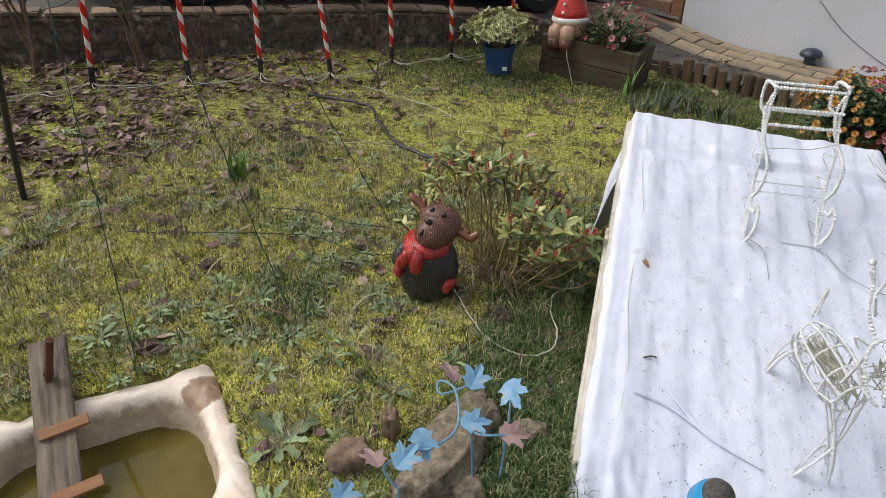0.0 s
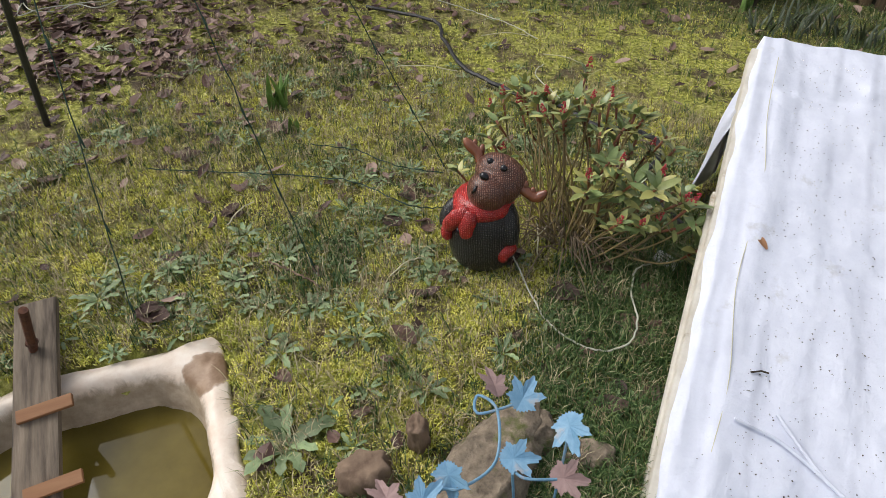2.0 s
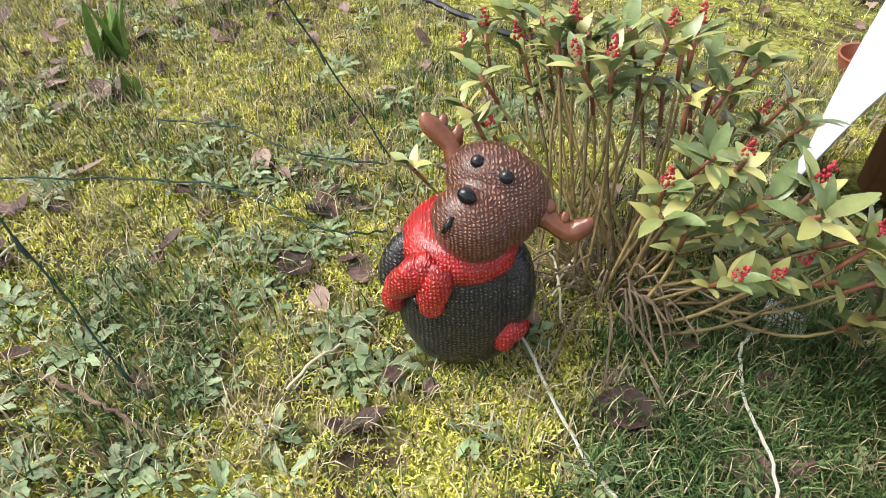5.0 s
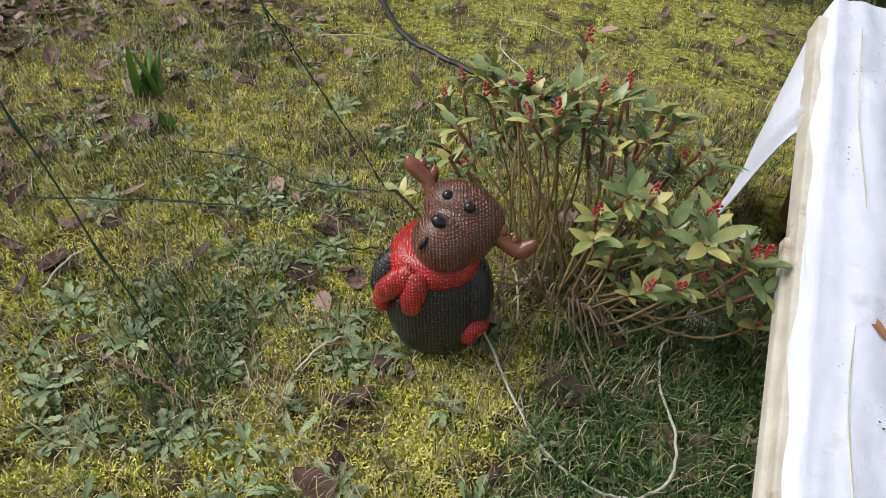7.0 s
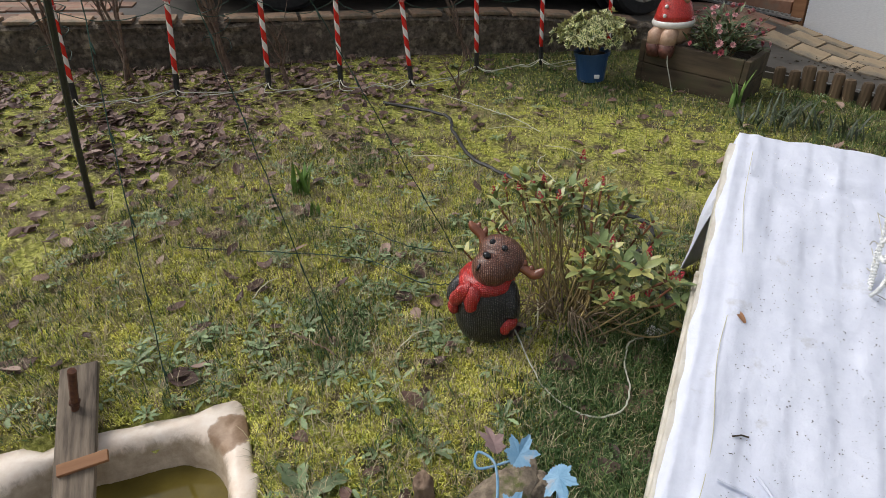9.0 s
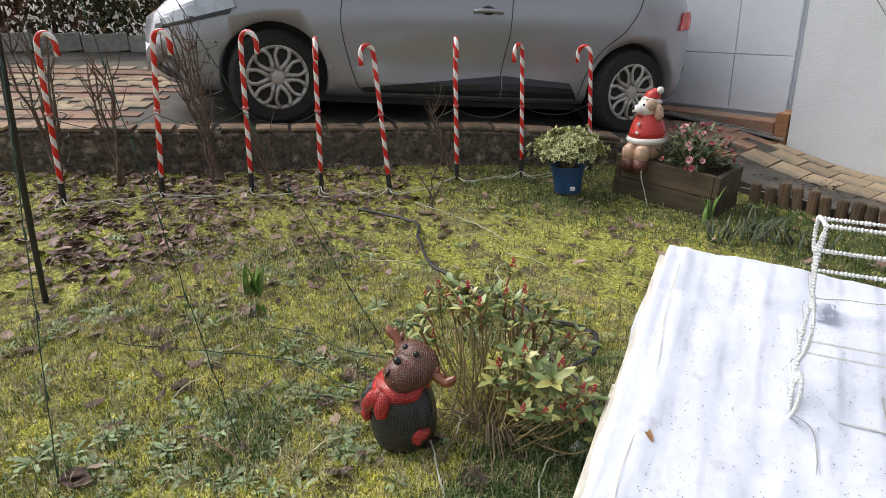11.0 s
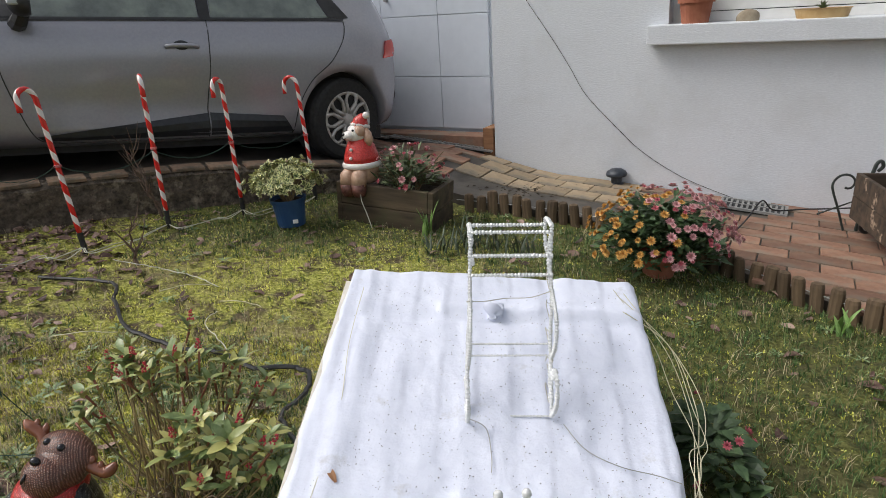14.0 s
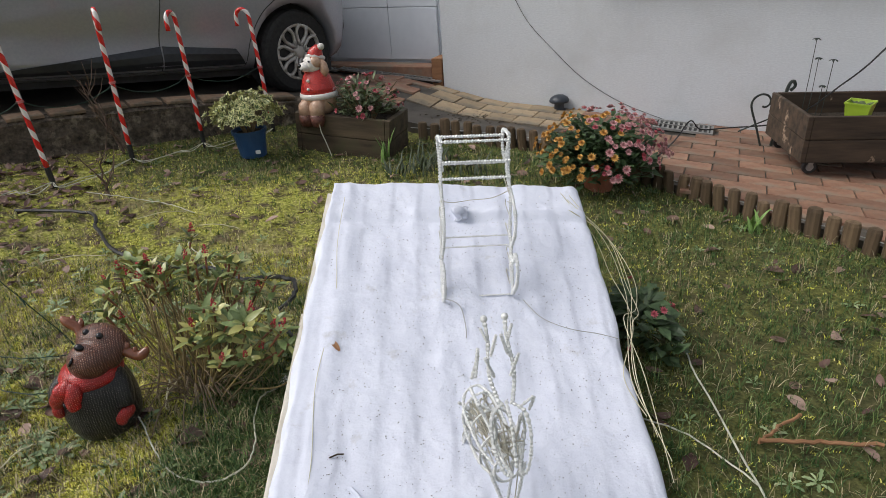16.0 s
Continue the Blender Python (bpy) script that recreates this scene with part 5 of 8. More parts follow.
# ---- moose figure ----
def knit(name, dark, light, speck, rows, ribs, rough, bump, sheen):
    """Moulded knit: rows crossed by ribs, darker in the furrows, with pale glints painted on crests here and there."""
    m, nt, b = nodes_of(name)
    tc = nt.nodes.new("ShaderNodeTexCoord")
    waves = []
    for axis, scale, wob in (('Z', rows, 4.5), ('X', ribs, 3.5)):
        w = nt.nodes.new("ShaderNodeTexWave")
        w.wave_type, w.bands_direction = 'BANDS', axis
        w.inputs["Scale"].default_value, w.inputs["Distortion"].default_value = scale, wob
        w.inputs["Detail"].default_value, w.inputs["Detail Scale"].default_value = 1.0, 2.0
        nt.links.new(tc.outputs["Object"], w.inputs["Vector"])
        waves.append(w.outputs["Fac"])
    mul = nt.nodes.new("ShaderNodeMath")
    mul.operation = 'MULTIPLY'
    nt.links.new(waves[0], mul.inputs[0])
    nt.links.new(waves[1], mul.inputs[1])
    col = ramp_node(nt, mul.outputs[0], [(0.1, dark), (0.7, light)])
    broad = ramp_node(nt, noise_node(nt, 28, 4, 0.6), [(0.3, (0.55, 0.55, 0.55)), (0.7, (1.25, 1.2, 1.15))])
    col = mix_node(nt, 1.0, col, broad, 'MULTIPLY')
    glint = nt.nodes.new("ShaderNodeMath")
    glint.operation = 'MULTIPLY'
    nt.links.new(mul.outputs[0], glint.inputs[0])
    nt.links.new(noise_node(nt, 190, 3, 0.7), glint.inputs[1])
    col = mix_node(nt, ramp_node(nt, glint.outputs[0], [(0.36, (0, 0, 0)), (0.54, (0.9, 0.9, 0.9))]), col, speck)
    nt.links.new(col, b.inputs["Base Color"])
    b.inputs["Roughness"].default_value = rough
    b.inputs["Coat Weight"].default_value = sheen
    b.inputs["Coat Roughness"].default_value = 0.25
    bump_node(nt, b, mul.outputs[0], bump, 0.002)
    return m


M_KNIT = knit("black_knit_resin", (0.006, 0.006, 0.007), (0.024, 0.022, 0.022), (0.3, 0.28, 0.26), 70, 52, 0.32, 0.9, 0.25)
M_MOOSE = knit("brown_resin", (0.075, 0.022, 0.011), (0.24, 0.088, 0.045), (0.55, 0.36, 0.27), 88, 60, 0.36, 0.8, 0.3)
M_SCARF = knit("red_knit_resin", (0.34, 0.006, 0.005), (0.66, 0.022, 0.016), (0.85, 0.34, 0.3), 64, 64, 0.34, 0.9, 0.3)
M_ANTLER = surf("amber_resin", (0.13, 0.038, 0.016), (0.27, 0.095, 0.045), 26, 0.26, 0.5, coat=0.5)


class SoftFigure(Figure):
    def blob(self, i, c, along, radii, u=28, v=20):
        """An ellipsoid whose first axis runs along a direction."""
        seen = set(self.bm.faces)
        ball(self.bm, c, *radii, u=u, v=v, m=Vector(along).to_track_quat('X', 'Z').to_matrix().to_4x4())
        self.paint(i, seen)


fg = SoftFigure(M_KNIT, M_MOOSE, M_SCARF, M_DARKEYE, M_ANTLER)
fg.lathe(0, [(0.0, 0.0), (0.066, 0.0), (0.082, 0.014), (0.092, 0.04), (0.096, 0.075), (0.094, 0.11), (0.088, 0.145), (0.078, 0.175), (0.064, 0.198), (0.04, 0.212)], 44)
# sleeves moulded against the body, mittens at their ends
fg.tube(0, smooth_path([(0.044, -0.012, 0.188), (0.06, -0.028, 0.162), (0.066, -0.044, 0.125), (0.062, -0.056, 0.09)], 4), [0.02, 0.024, 0.027, 0.029, 0.03, 0.03, 0.03, 0.03, 0.03, 0.029, 0.028, 0.027, 0.024], 14)
fg.blob(2, (0.06, -0.069, 0.072), (1, 0.45, 0.35), (0.03, 0.019, 0.02))
fg.blob(2, (0.05, -0.077, 0.06), (0.4, -0.2, -1), (0.018, 0.014, 0.016))
fg.tube(0, smooth_path([(-0.05, 0.0, 0.188), (-0.082, -0.012, 0.16), (-0.094, -0.025, 0.125)], 4), [0.02, 0.022, 0.024, 0.025, 0.025, 0.025, 0.024, 0.023, 0.02], 14)
fg.blob(2, (-0.094, -0.037, 0.112), (0, 0.2, 1), (0.024, 0.017, 0.018))
# scarf: band round the neck and two broad ends over the chest
fg.lathe(2, [(0.05, 0.166), (0.079, 0.17), (0.082, 0.18), (0.078, 0.194), (0.067, 0.208), (0.05, 0.214)], 36)
fg.blob(2, (-0.052, -0.056, 0.176), (1, 0.6, -0.5), (0.036, 0.022, 0.026))
fg.tube(2, smooth_path([(-0.035, -0.055, 0.196), (-0.06, -0.062, 0.178), (-0.083, -0.052, 0.15), (-0.088, -0.042, 0.132)], 4), [0.016, 0.018, 0.02, 0.021, 0.021, 0.021, 0.021, 0.021, 0.02, 0.019, 0.018, 0.016, 0.012], 14)
fg.tube(2, smooth_path([(-0.028, -0.062, 0.196), (-0.034, -0.074, 0.172), (-0.042, -0.078, 0.148), (-0.038, -0.082, 0.128)], 4), [0.016, 0.018, 0.02, 0.021, 0.021, 0.021, 0.021, 0.021, 0.02, 0.019, 0.018, 0.016, 0.012], 14)
fg.tube(3, [(-0.063, -0.078, 0.156), (-0.06, -0.084, 0.149), (-0.058, -0.087, 0.142)], [0.003, 0.005, 0.003], 8)
# head turned aside and leaning; the antlers grow along its cross axis
AX = Vector((0.807, -0.52, -0.288))
SKULL, MUZZLE = Vector((0.047, 0.015, 0.25)), Vector((0.014, -0.03, 0.233))
fg.blob(1, SKULL, AX, (0.072, 0.053, 0.054), 36, 26)
fg.blob(1, SKULL.lerp(MUZZLE, 0.45) + Vector((0.006, 0, -0.004)), AX, (0.062, 0.052, 0.05), 32, 24)
fg.blob(1, MUZZLE, AX, (0.054, 0.05, 0.049), 36, 26)
fg.blob(3, (0.006, -0.041, 0.283), AX, (0.0125, 0.0095, 0.01), 16, 12)
fg.blob(3, (0.021, 0.005, 0.298), AX, (0.0092, 0.0088, 0.009), 16, 12)
fg.blob(3, (0.054, -0.018, 0.291), AX, (0.0092, 0.0088, 0.009), 16, 12)
fg.tube(3, [(-0.012, -0.057, 0.2665), (-0.017, -0.063, 0.259), (-0.023, -0.066, 0.25)], [0.0028, 0.004, 0.0028], 8)
root = SKULL - AX * 0.064
fg.tube(4, smooth_path([root, root + Vector((-0.006, 0.012, 0.018)), root + Vector((-0.02, 0.022, 0.03)), root + Vector((-0.034, 0.028, 0.044)), root + Vector((-0.039, 0.031, 0.056))], 3), [0.014, 0.0135, 0.013, 0.013, 0.0135, 0.014, 0.0145, 0.0145, 0.014, 0.012, 0.009, 0.006, 0.003], 12)
fg.tube(4, [root + Vector((0.0, 0.014, 0.018)), root + Vector((0.004, 0.022, 0.032)), root + Vector((0.006, 0.026, 0.04))], [0.01, 0.008, 0.003], 10)
fg.tube(4, [root + Vector((-0.018, 0.024, 0.03)), root + Vector((-0.014, 0.03, 0.045)), root + Vector((-0.013, 0.033, 0.051))], [0.009, 0.007, 0.003], 10)
root = SKULL + AX * 0.066
fg.tube(4, smooth_path([root, root + Vector((0.016, -0.008, -0.008)), root + Vector((0.034, -0.014, -0.016)), root + Vector((0.05, -0.016, -0.006)), root + Vector((0.058, -0.017, 0.006))], 3), [0.016, 0.014, 0.0135, 0.0135, 0.014, 0.0145, 0.0145, 0.0145, 0.014, 0.012, 0.0095, 0.006, 0.003], 12)
fg.tube(4, [root + Vector((0.004, 0.0, 0.004)), root + Vector((0.008, 0.002, 0.016)), root + Vector((0.009, 0.004, 0.022))], [0.011, 0.009, 0.004], 10)
fg.tube(4, [root + Vector((0.024, -0.01, -0.006)), root + Vector((0.026, -0.008, 0.005)), root + Vector((0.027, -0.007, 0.01))], [0.009, 0.007, 0.003], 10)
thing("moose_figure", "brown moose garden figure in a black jumper and red scarf", "figure", on_lawn(0.155, 2.478, 12, -0.004), data=fg.mesh("moose_figure"))

# ---- skimmia-like shrub with whorled leaves and red buds ----
def leaf_material():
    m, nt, b = nodes_of("glossy_shrub_leaf")
    fine = noise_node(nt, 35)
    col = ramp_node(nt, fine, [(0.3, (0.11, 0.165, 0.05)), (0.7, (0.27, 0.34, 0.135))])
    rnd = random_node(nt, True)
    col = mix_node(nt, ramp_node(nt, rnd, [(0.5, (0, 0, 0)), (0.95, (0.8, 0.8, 0.8))]), col, (0.54, 0.5, 0.17))
    nt.links.new(col, b.inputs["Base Color"])
    b.inputs["Roughness"].default_value = 0.3
    bump_node(nt, b, fine, 0.2, 0.002)
    return m


M_SHRUB = leaf_material()
M_BUD = surf("crimson_bud", (0.3, 0.012, 0.025), (0.55, 0.05, 0.07), 60, 0.5, 0.3, vary=0.3, island=True)


def whorl(seed):
    rng = random.Random(seed)
    bm = bmesh.new()
    n = rng.randint(6, 8)
    for i in range(n):
        up = rng.uniform(10, 45) if i % 2 else rng.uniform(35, 72)
        leaf_bm(bm, pose(0, 0, -0.012 * (i % 3), rng.uniform(-12, 12), -up, i * 360 / n * 1.38 + rng.uniform(-15, 15)) @ pose(0.004, 0, 0), rng.uniform(0.05, 0.07), rng.uniform(0.022, 0.028), 0.3, 6)
    return mesh_of("leaf_whorl", bm, M_SHRUB, True)


def bud_cluster():
    rng = random.Random(77)
    bm = bmesh.new()
    for i in range(26):
        t = rng.random()
        a = rng.uniform(0, 6.28)
        r = 0.012 * (1 - 0.7 * t)
        bmesh.ops.create_icosphere(bm, subdivisions=1, radius=0.0035, matrix=Matrix.Translation((r * math.cos(a), r * math.sin(a), 0.005 + 0.034 * t)))
    return mesh_of("flower_bud", bm, M_BUD, True)


WHORLS = [whorl(i) for i in range(7)]
BUDS = bud_cluster()
shrub = thing("evergreen_shrub", "sprawling evergreen shrub with whorled leaves and red buds", "shrub", on_lawn(0.37, 2.62))
rng = random.Random(12)
M_SHRUBSTEM = surf("olive_shrub_stem", (0.16, 0.11, 0.045), (0.36, 0.28, 0.115), 40, 0.65, 0.3, vary=0.5)
M_SHOOT = surf("dark_red_shoot", (0.15, 0.05, 0.025), (0.3, 0.12, 0.06), 50, 0.5, 0.2, vary=0.3)
# where the shoots end: a crown, a low skirt towards the covered frame, a few in front, two stragglers
TIPS = []
for i in range(42):
    x = 0.1 + 0.44 * (i + rng.random()) / 42
    TIPS.append((x, rng.uniform(2.64, 2.92), 0.335 - 1.25 * (x - 0.36) ** 2 - rng.choice((0.0, 0.03, 0.09, 0.16)) * rng.random()))
for i in range(15):
    x = rng.uniform(0.46, 0.72)
    TIPS.append((x, rng.uniform(2.46, 2.62), rng.uniform(0.09, 0.25) - 0.35 * max(0, x - 0.6)))
for i in range(7):
    TIPS.append((rng.uniform(0.36, 0.52), rng.uniform(2.52, 2.64), rng.uniform(0.15, 0.27)))
TIPS += [(0.02, 2.72, 0.09), (0.05, 2.78, 0.13), (0.595, 2.782, 0.225), (0.56, 2.78, 0.185), (0.62, 2.76, 0.2)]
for i, (x, y, z) in enumerate(TIPS):
    tip = Vector((x - 0.37, y - 2.62, z - gz(0.37, 2.62)))
    away = Vector((tip.x, tip.y, 0)).length
    b0 = Vector((rng.gauss(0, 0.05) + 0.15 * tip.x, rng.gauss(0, 0.05) + 0.15 * tip.y, -0.01))
    mid = b0.lerp(tip, 0.55) + Vector((rng.uniform(-0.04, 0.04), rng.uniform(-0.04, 0.04), 0.01 - 0.12 * away))
    mid.z = max(mid.z, 0.03)
    pts = smooth_path([b0, mid, tip], 5)
    bm = bmesh.new()
    tube(bm, pts, [0.0032 - 0.0013 * k / (len(pts) - 1) for k in range(len(pts))], 6)
    part("stem", bm, M_SHRUBSTEM, shrub, smooth=True)
    d = (pts[-1] - pts[-3]).normalized()
    bm = bmesh.new()
    tube(bm, [tip - d * 0.05, tip - d * 0.024, tip + d * 0.004], [0.0028, 0.0036, 0.0036], 6)
    part("shoot", bm, M_SHOOT, shrub, "dark red young shoot", smooth=True)
    ob = new("leaf_whorl", WHORLS[i % 7])
    ob.parent = shrub
    s = rng.uniform(0.62, 0.88)
    here = Matrix.Translation(tip) @ (d + Vector((0, 0, 0.8))).to_track_quat('Z', 'Y').to_matrix().to_4x4() @ pose(0, 0, 0, 0, 0, rng.uniform(0, 360)) @ Matrix.Diagonal((s, s, s, 1))
    ob.matrix_local = here
    if rng.random() < 0.6:
        low = new("leaf_whorl", WHORLS[(i + 3) % 7])
        low.parent = shrub
        low.matrix_local = Matrix.Translation(tip - d * rng.uniform(0.03, 0.06)) @ (d + Vector((0, 0, 0.4))).to_track_quat('Z', 'Y').to_matrix().to_4x4() @ pose(0, 0, 0, 0, 0, rng.uniform(0, 360)) @ Matrix.Diagonal((s * 0.75, s * 0.75, s * 0.6, 1))
    if rng.random() < 0.32:
        bo = new("flower_bud", BUDS)
        bo.parent = shrub
        bo.matrix_local = here @ pose(0, 0, 0.014) @ Matrix.Diagonal((0.9, 0.9, 1.0, 1))
bm = bmesh.new()
for i in range(60):
    a, r = rng.uniform(0, 6.28), rng.uniform(0.02, 0.14)
    x, y = r * math.cos(a), r * math.sin(a) - 0.02
    tube(bm, smooth_path([(x * 0.4, y * 0.4, 0.0), (x, y, rng.uniform(0.01, 0.1)), (x * 1.7, y * 1.6, rng.uniform(0.0, 0.06))], 3), [0.002] * 6 + [0.001], 4)
part("twig_tangle", bm, surf("dry_twig", (0.12, 0.085, 0.055), (0.3, 0.23, 0.15), 30, 0.85, 0.3), shrub, "dry dead twigs round the base")
tag_ = thing("plant_tag", "small white printed plastic plant tag on the grass", "label", pose(0.64, 2.60, gz(0.64, 2.6) + 0.015, 12, 8, -28))
part("tag", boxed(-0.033, -0.02, 0, 0.033, 0.02, 0.0015), M_WHITE_PAINT, tag_)
for i in range(3):
    part("print_bar", boxed(-0.027, -0.012 + i * 0.01, 0.002, 0.015 - 0.008 * (i % 2), -0.0105 + i * 0.01, 0.0026), M_TRIM, tag_)

# ---- sloping white frame covered with a cloth ----
SN = Vector((0.1187, -0.3327, 0.9355)).normalized()
S0 = Vector((0.816, 3.081, 0.385))


def sheet_z(x, y):
    return S0.z - (SN.x * (x - S0.x) + SN.y * (y - S0.y)) / SN.z


def sheet_xy(u, v):
    """u 0 to 1 across, v 0 (top) to 1 (foot)."""
    y = 3.09 - 1.42 * v
    xl, xr = 0.826 - 0.15 * (3.09 - y), 1.668 - 0.11 * (3.09 - y)
    return xl + (xr - xl) * u, y - 0.02 * u


def cloth():
    nu, nv, hang = 110, 130, 10
    vs, fs = [], []
    rng = random.Random(2)
    for j in range(-hang, nv + 1):
        v = max(j, 0) / nv
        drop_v = max(-j, 0) / hang
        for i in range(-hang, nu + hang + 1):
            u = min(max(i, 0), nu) / nu
            x, y = sheet_xy(u, v)
            side = (max(-i, 0) / hang) if i < 0 else (max(i - nu, 0) / hang)
            sg = -1 if i < 0 else 1
            z = sheet_z(x, y) + 0.012
            n1 = noise.noise(Vector((x * 5, y * 3, 0)))
            n2 = noise.noise(Vector((x * 16, y * 11, 4)))
            ripple = 0.0011 * math.cos(2 * math.pi * (u * 9.2 + 0.03 * n1))
            fold = 0.009 * math.exp(-((y - 2.93 - 0.02 * n1) / 0.022) ** 2) * (0.35 < u + 0.1 * n1) - 0.008 * math.exp(-((y - 2.905) / 0.02) ** 2)
            long_fold = 0.008 * math.exp(-((u - 0.075 - 0.03 * n1) / 0.028) ** 2)
            z += 0.008 * n1 + 0.0045 * n2 + 0.0022 * noise.noise(Vector((x * 38, y * 24, 6))) + 0.006 * abs(noise.noise(Vector((x * 7 + 2, y * 4.5, 9)))) + ripple + fold + long_fold
            hl = (0.045 + 0.40 * math.exp(-(max(v - 0.1, 0) / 0.05) ** 2)) * (1 + 0.2 * noise.noise(Vector((y * 4, sg, 1)))) if sg < 0 else 0.075 * (1 + 0.5 * noise.noise(Vector((y * 5, 3, 1))))
            if side:
                out = 0.012 * math.sin(min(side * 3, 1) * math.pi / 2) + 0.012 * noise.noise(Vector((y * 9, side * 3, sg)))
                x += sg * (out + (0.01 + 0.075 * math.exp(-(max(v - 0.1, 0) / 0.05) ** 2) * (sg < 0)) * side * (1 + n1))
                z -= hl * side ** 1.2
            if drop_v:
                y += 0.02 * math.sin(min(drop_v * 3, 1) * math.pi / 2) + 0.01 * noise.noise(Vector((x * 9, drop_v * 3, 9)))
                z -= 0.26 * drop_v ** 1.2
            if v > 0.8 and u < 0.12:
                z += 0.03 * noise.noise(Vector((x * 22, y * 18, 2))) * (v - 0.8) * 5
            floor_ = gz(x, y) + 0.014
            vs.append((x, y, max(z, floor_)))
    w = nu + 2 * hang + 1
    for j in range(nv + hang):
        for i in range(w - 1):
            fs.append((j * w + i, (j + 1) * w + i, (j + 1) * w + i + 1, j * w + i + 1))
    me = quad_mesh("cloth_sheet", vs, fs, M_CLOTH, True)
    ob = thing("cloth_sheet", "white fleece cloth with dirt specks draped over a sloping frame", "cloth", data=me)
    mod = ob.modifiers.new("thickness", 'SOLIDIFY')
    mod.thickness, mod.offset = 0.003, -1
    return ob


cloth()
frame_ob = thing("sloping_frame", "old white painted wooden frame leaning under the cloth", "frame", pose(0, 0, 0))
M_OLDWHITE = surf("chipped_cream_paint", (0.5, 0.46, 0.38), (0.68, 0.65, 0.58), 18, 0.6, 0.3, 0.003, stain=(0.3, 0.24, 0.16), stain_scale=6, stain_at=(0.6, 0.68))


def rail(u0, v0, u1, v1, wide, thick, down):
    a, b = sheet_xy(u0, v0), sheet_xy(u1, v1)
    A, B = Vector((*a, sheet_z(*a))), Vector((*b, sheet_z(*b)))
    d = (B - A).normalized()
    s = SN.cross(d).normalized()
    bm = bmesh.new()
    m = Matrix(((d.x, s.x, SN.x, A.x), (d.y, s.y, SN.y, A.y), (d.z, s.z, SN.z, A.z), (0, 0, 0, 1)))
    box(bm, 0, -wide / 2, -down - thick, (B - A).length, wide / 2, -down, 0.004, m)
    return bm


part("side_rail", rail(-0.006, 0.02, -0.012, 0.93, 0.035, 0.045, 0.006), M_OLDWHITE, frame_ob)
part("side_rail", rail(-0.03, 0.36, -0.03, 0.93, 0.014, 0.022, 0.03), M_OLDWHITE, frame_ob)
part("side_rail", rail(0.98, 0.02, 0.98, 0.93, 0.05, 0.045, 0.006), M_OLDWHITE, frame_ob)
part("panel", rail(0.48, 0.02, 0.48, 0.93, 0.76, 0.012, 0.008), M_OLDWHITE, frame_ob)
for u in (0.1, 0.92):
    x, y = sheet_xy(u, 0.04)
    part("leg", boxed(x - 0.03, y - 0.03, gz(x, y) - 0.02, x + 0.03, y + 0.03, sheet_z(x, y) - 0.06, 0.004), M_WOOD_FRESH, frame_ob, "brown wooden leg")
# small things on the cloth
def on_sheet(x, y, turn=0, up=0.014):
    d = Vector((math.cos(radians(turn)), math.sin(radians(turn)), 0))
    d = (d - SN * d.dot(SN)).normalized()
    s = SN.cross(d)
    p = Vector((x, y, sheet_z(x, y))) + SN * up
    return Matrix(((d.x, s.x, SN.x, p.x), (d.y, s.y, SN.y, p.y), (d.z, s.z, SN.z, p.z), (0, 0, 0, 1)))


M_SPECK = surf("dark_debris", (0.02, 0.014, 0.008), (0.07, 0.05, 0.03), 30, 0.9, 0)
rng = random.Random(6)
vs, fs = [], []
for i in range(1400):
    u, v = rng.random(), rng.random() ** 0.9
    x, y = sheet_xy(0.04 + 0.92 * u, 0.04 + 0.9 * v)
    n1 = noise.noise(Vector((x * 5, y * 3, 0)))
    p = Vector((x, y, sheet_z(x, y) + 0.0155 + 0.007 * n1 + 0.0011 * math.cos(2 * math.pi * ((0.04 + 0.92 * u) * 9.2))))
    s = rng.choice((0.0008, 0.0011, 0.0015, 0.002))
    a = rng.uniform(0, 3.1)
    k = len(vs)
    for q in range(4):
        vs.append(tuple(p + Vector((math.cos(a + q * 1.571) * s, math.sin(a + q * 1.571) * s * rng.uniform(0.6, 1.6), 0.0006 * (q % 2)))))
    vs.append(tuple(p + Vector((0, 0, 0.0015))))
    fs += [(k, k + 1, k + 4), (k + 1, k + 2, k + 4), (k + 2, k + 3, k + 4), (k + 3, k, k + 4)]
thing("dirt_specks", "fine dark seed and soil specks on the cloth", "debris", kind="stuff", data=quad_mesh("dirt_specks", vs, fs, M_SPECK))
vs, fs = [], []
for i in range(900):
    u, v = rng.random(), rng.random()
    x, y = sheet_xy(0.04 + 0.92 * u, 0.04 + 0.9 * v)
    n1 = noise.noise(Vector((x * 5, y * 3, 0)))
    p = Vector((x, y, sheet_z(x, y) + 0.016 + 0.007 * n1))
    s = rng.choice((0.0012, 0.0018))
    k = len(vs)
    vs += [tuple(p + Vector(o) * s) for o in ((-1, 0, 0), (0, -1, 0), (1, 0, 0), (0, 1, 0), (0, 0, 1.2))]
    fs += [(k, k + 1, k + 4), (k + 1, k + 2, k + 4), (k + 2, k + 3, k + 4), (k + 3, k, k + 4)]
M_GLITTER = surf("silver_glitter", (0.7, 0.7, 0.7), (0.85, 0.85, 0.85), 9, 0.15, 0, metal=0.9)
thing("glitter_specks", "fallen silver glitter beads on the cloth", "debris", kind="stuff", data=quad_mesh("glitter_specks", vs, fs, M_GLITTER))

# pale cords on and beside the cloth
M_CORD = surf("cream_cord", (0.5, 0.46, 0.3), (0.66, 0.62, 0.44), 20, 0.6, 0.1)


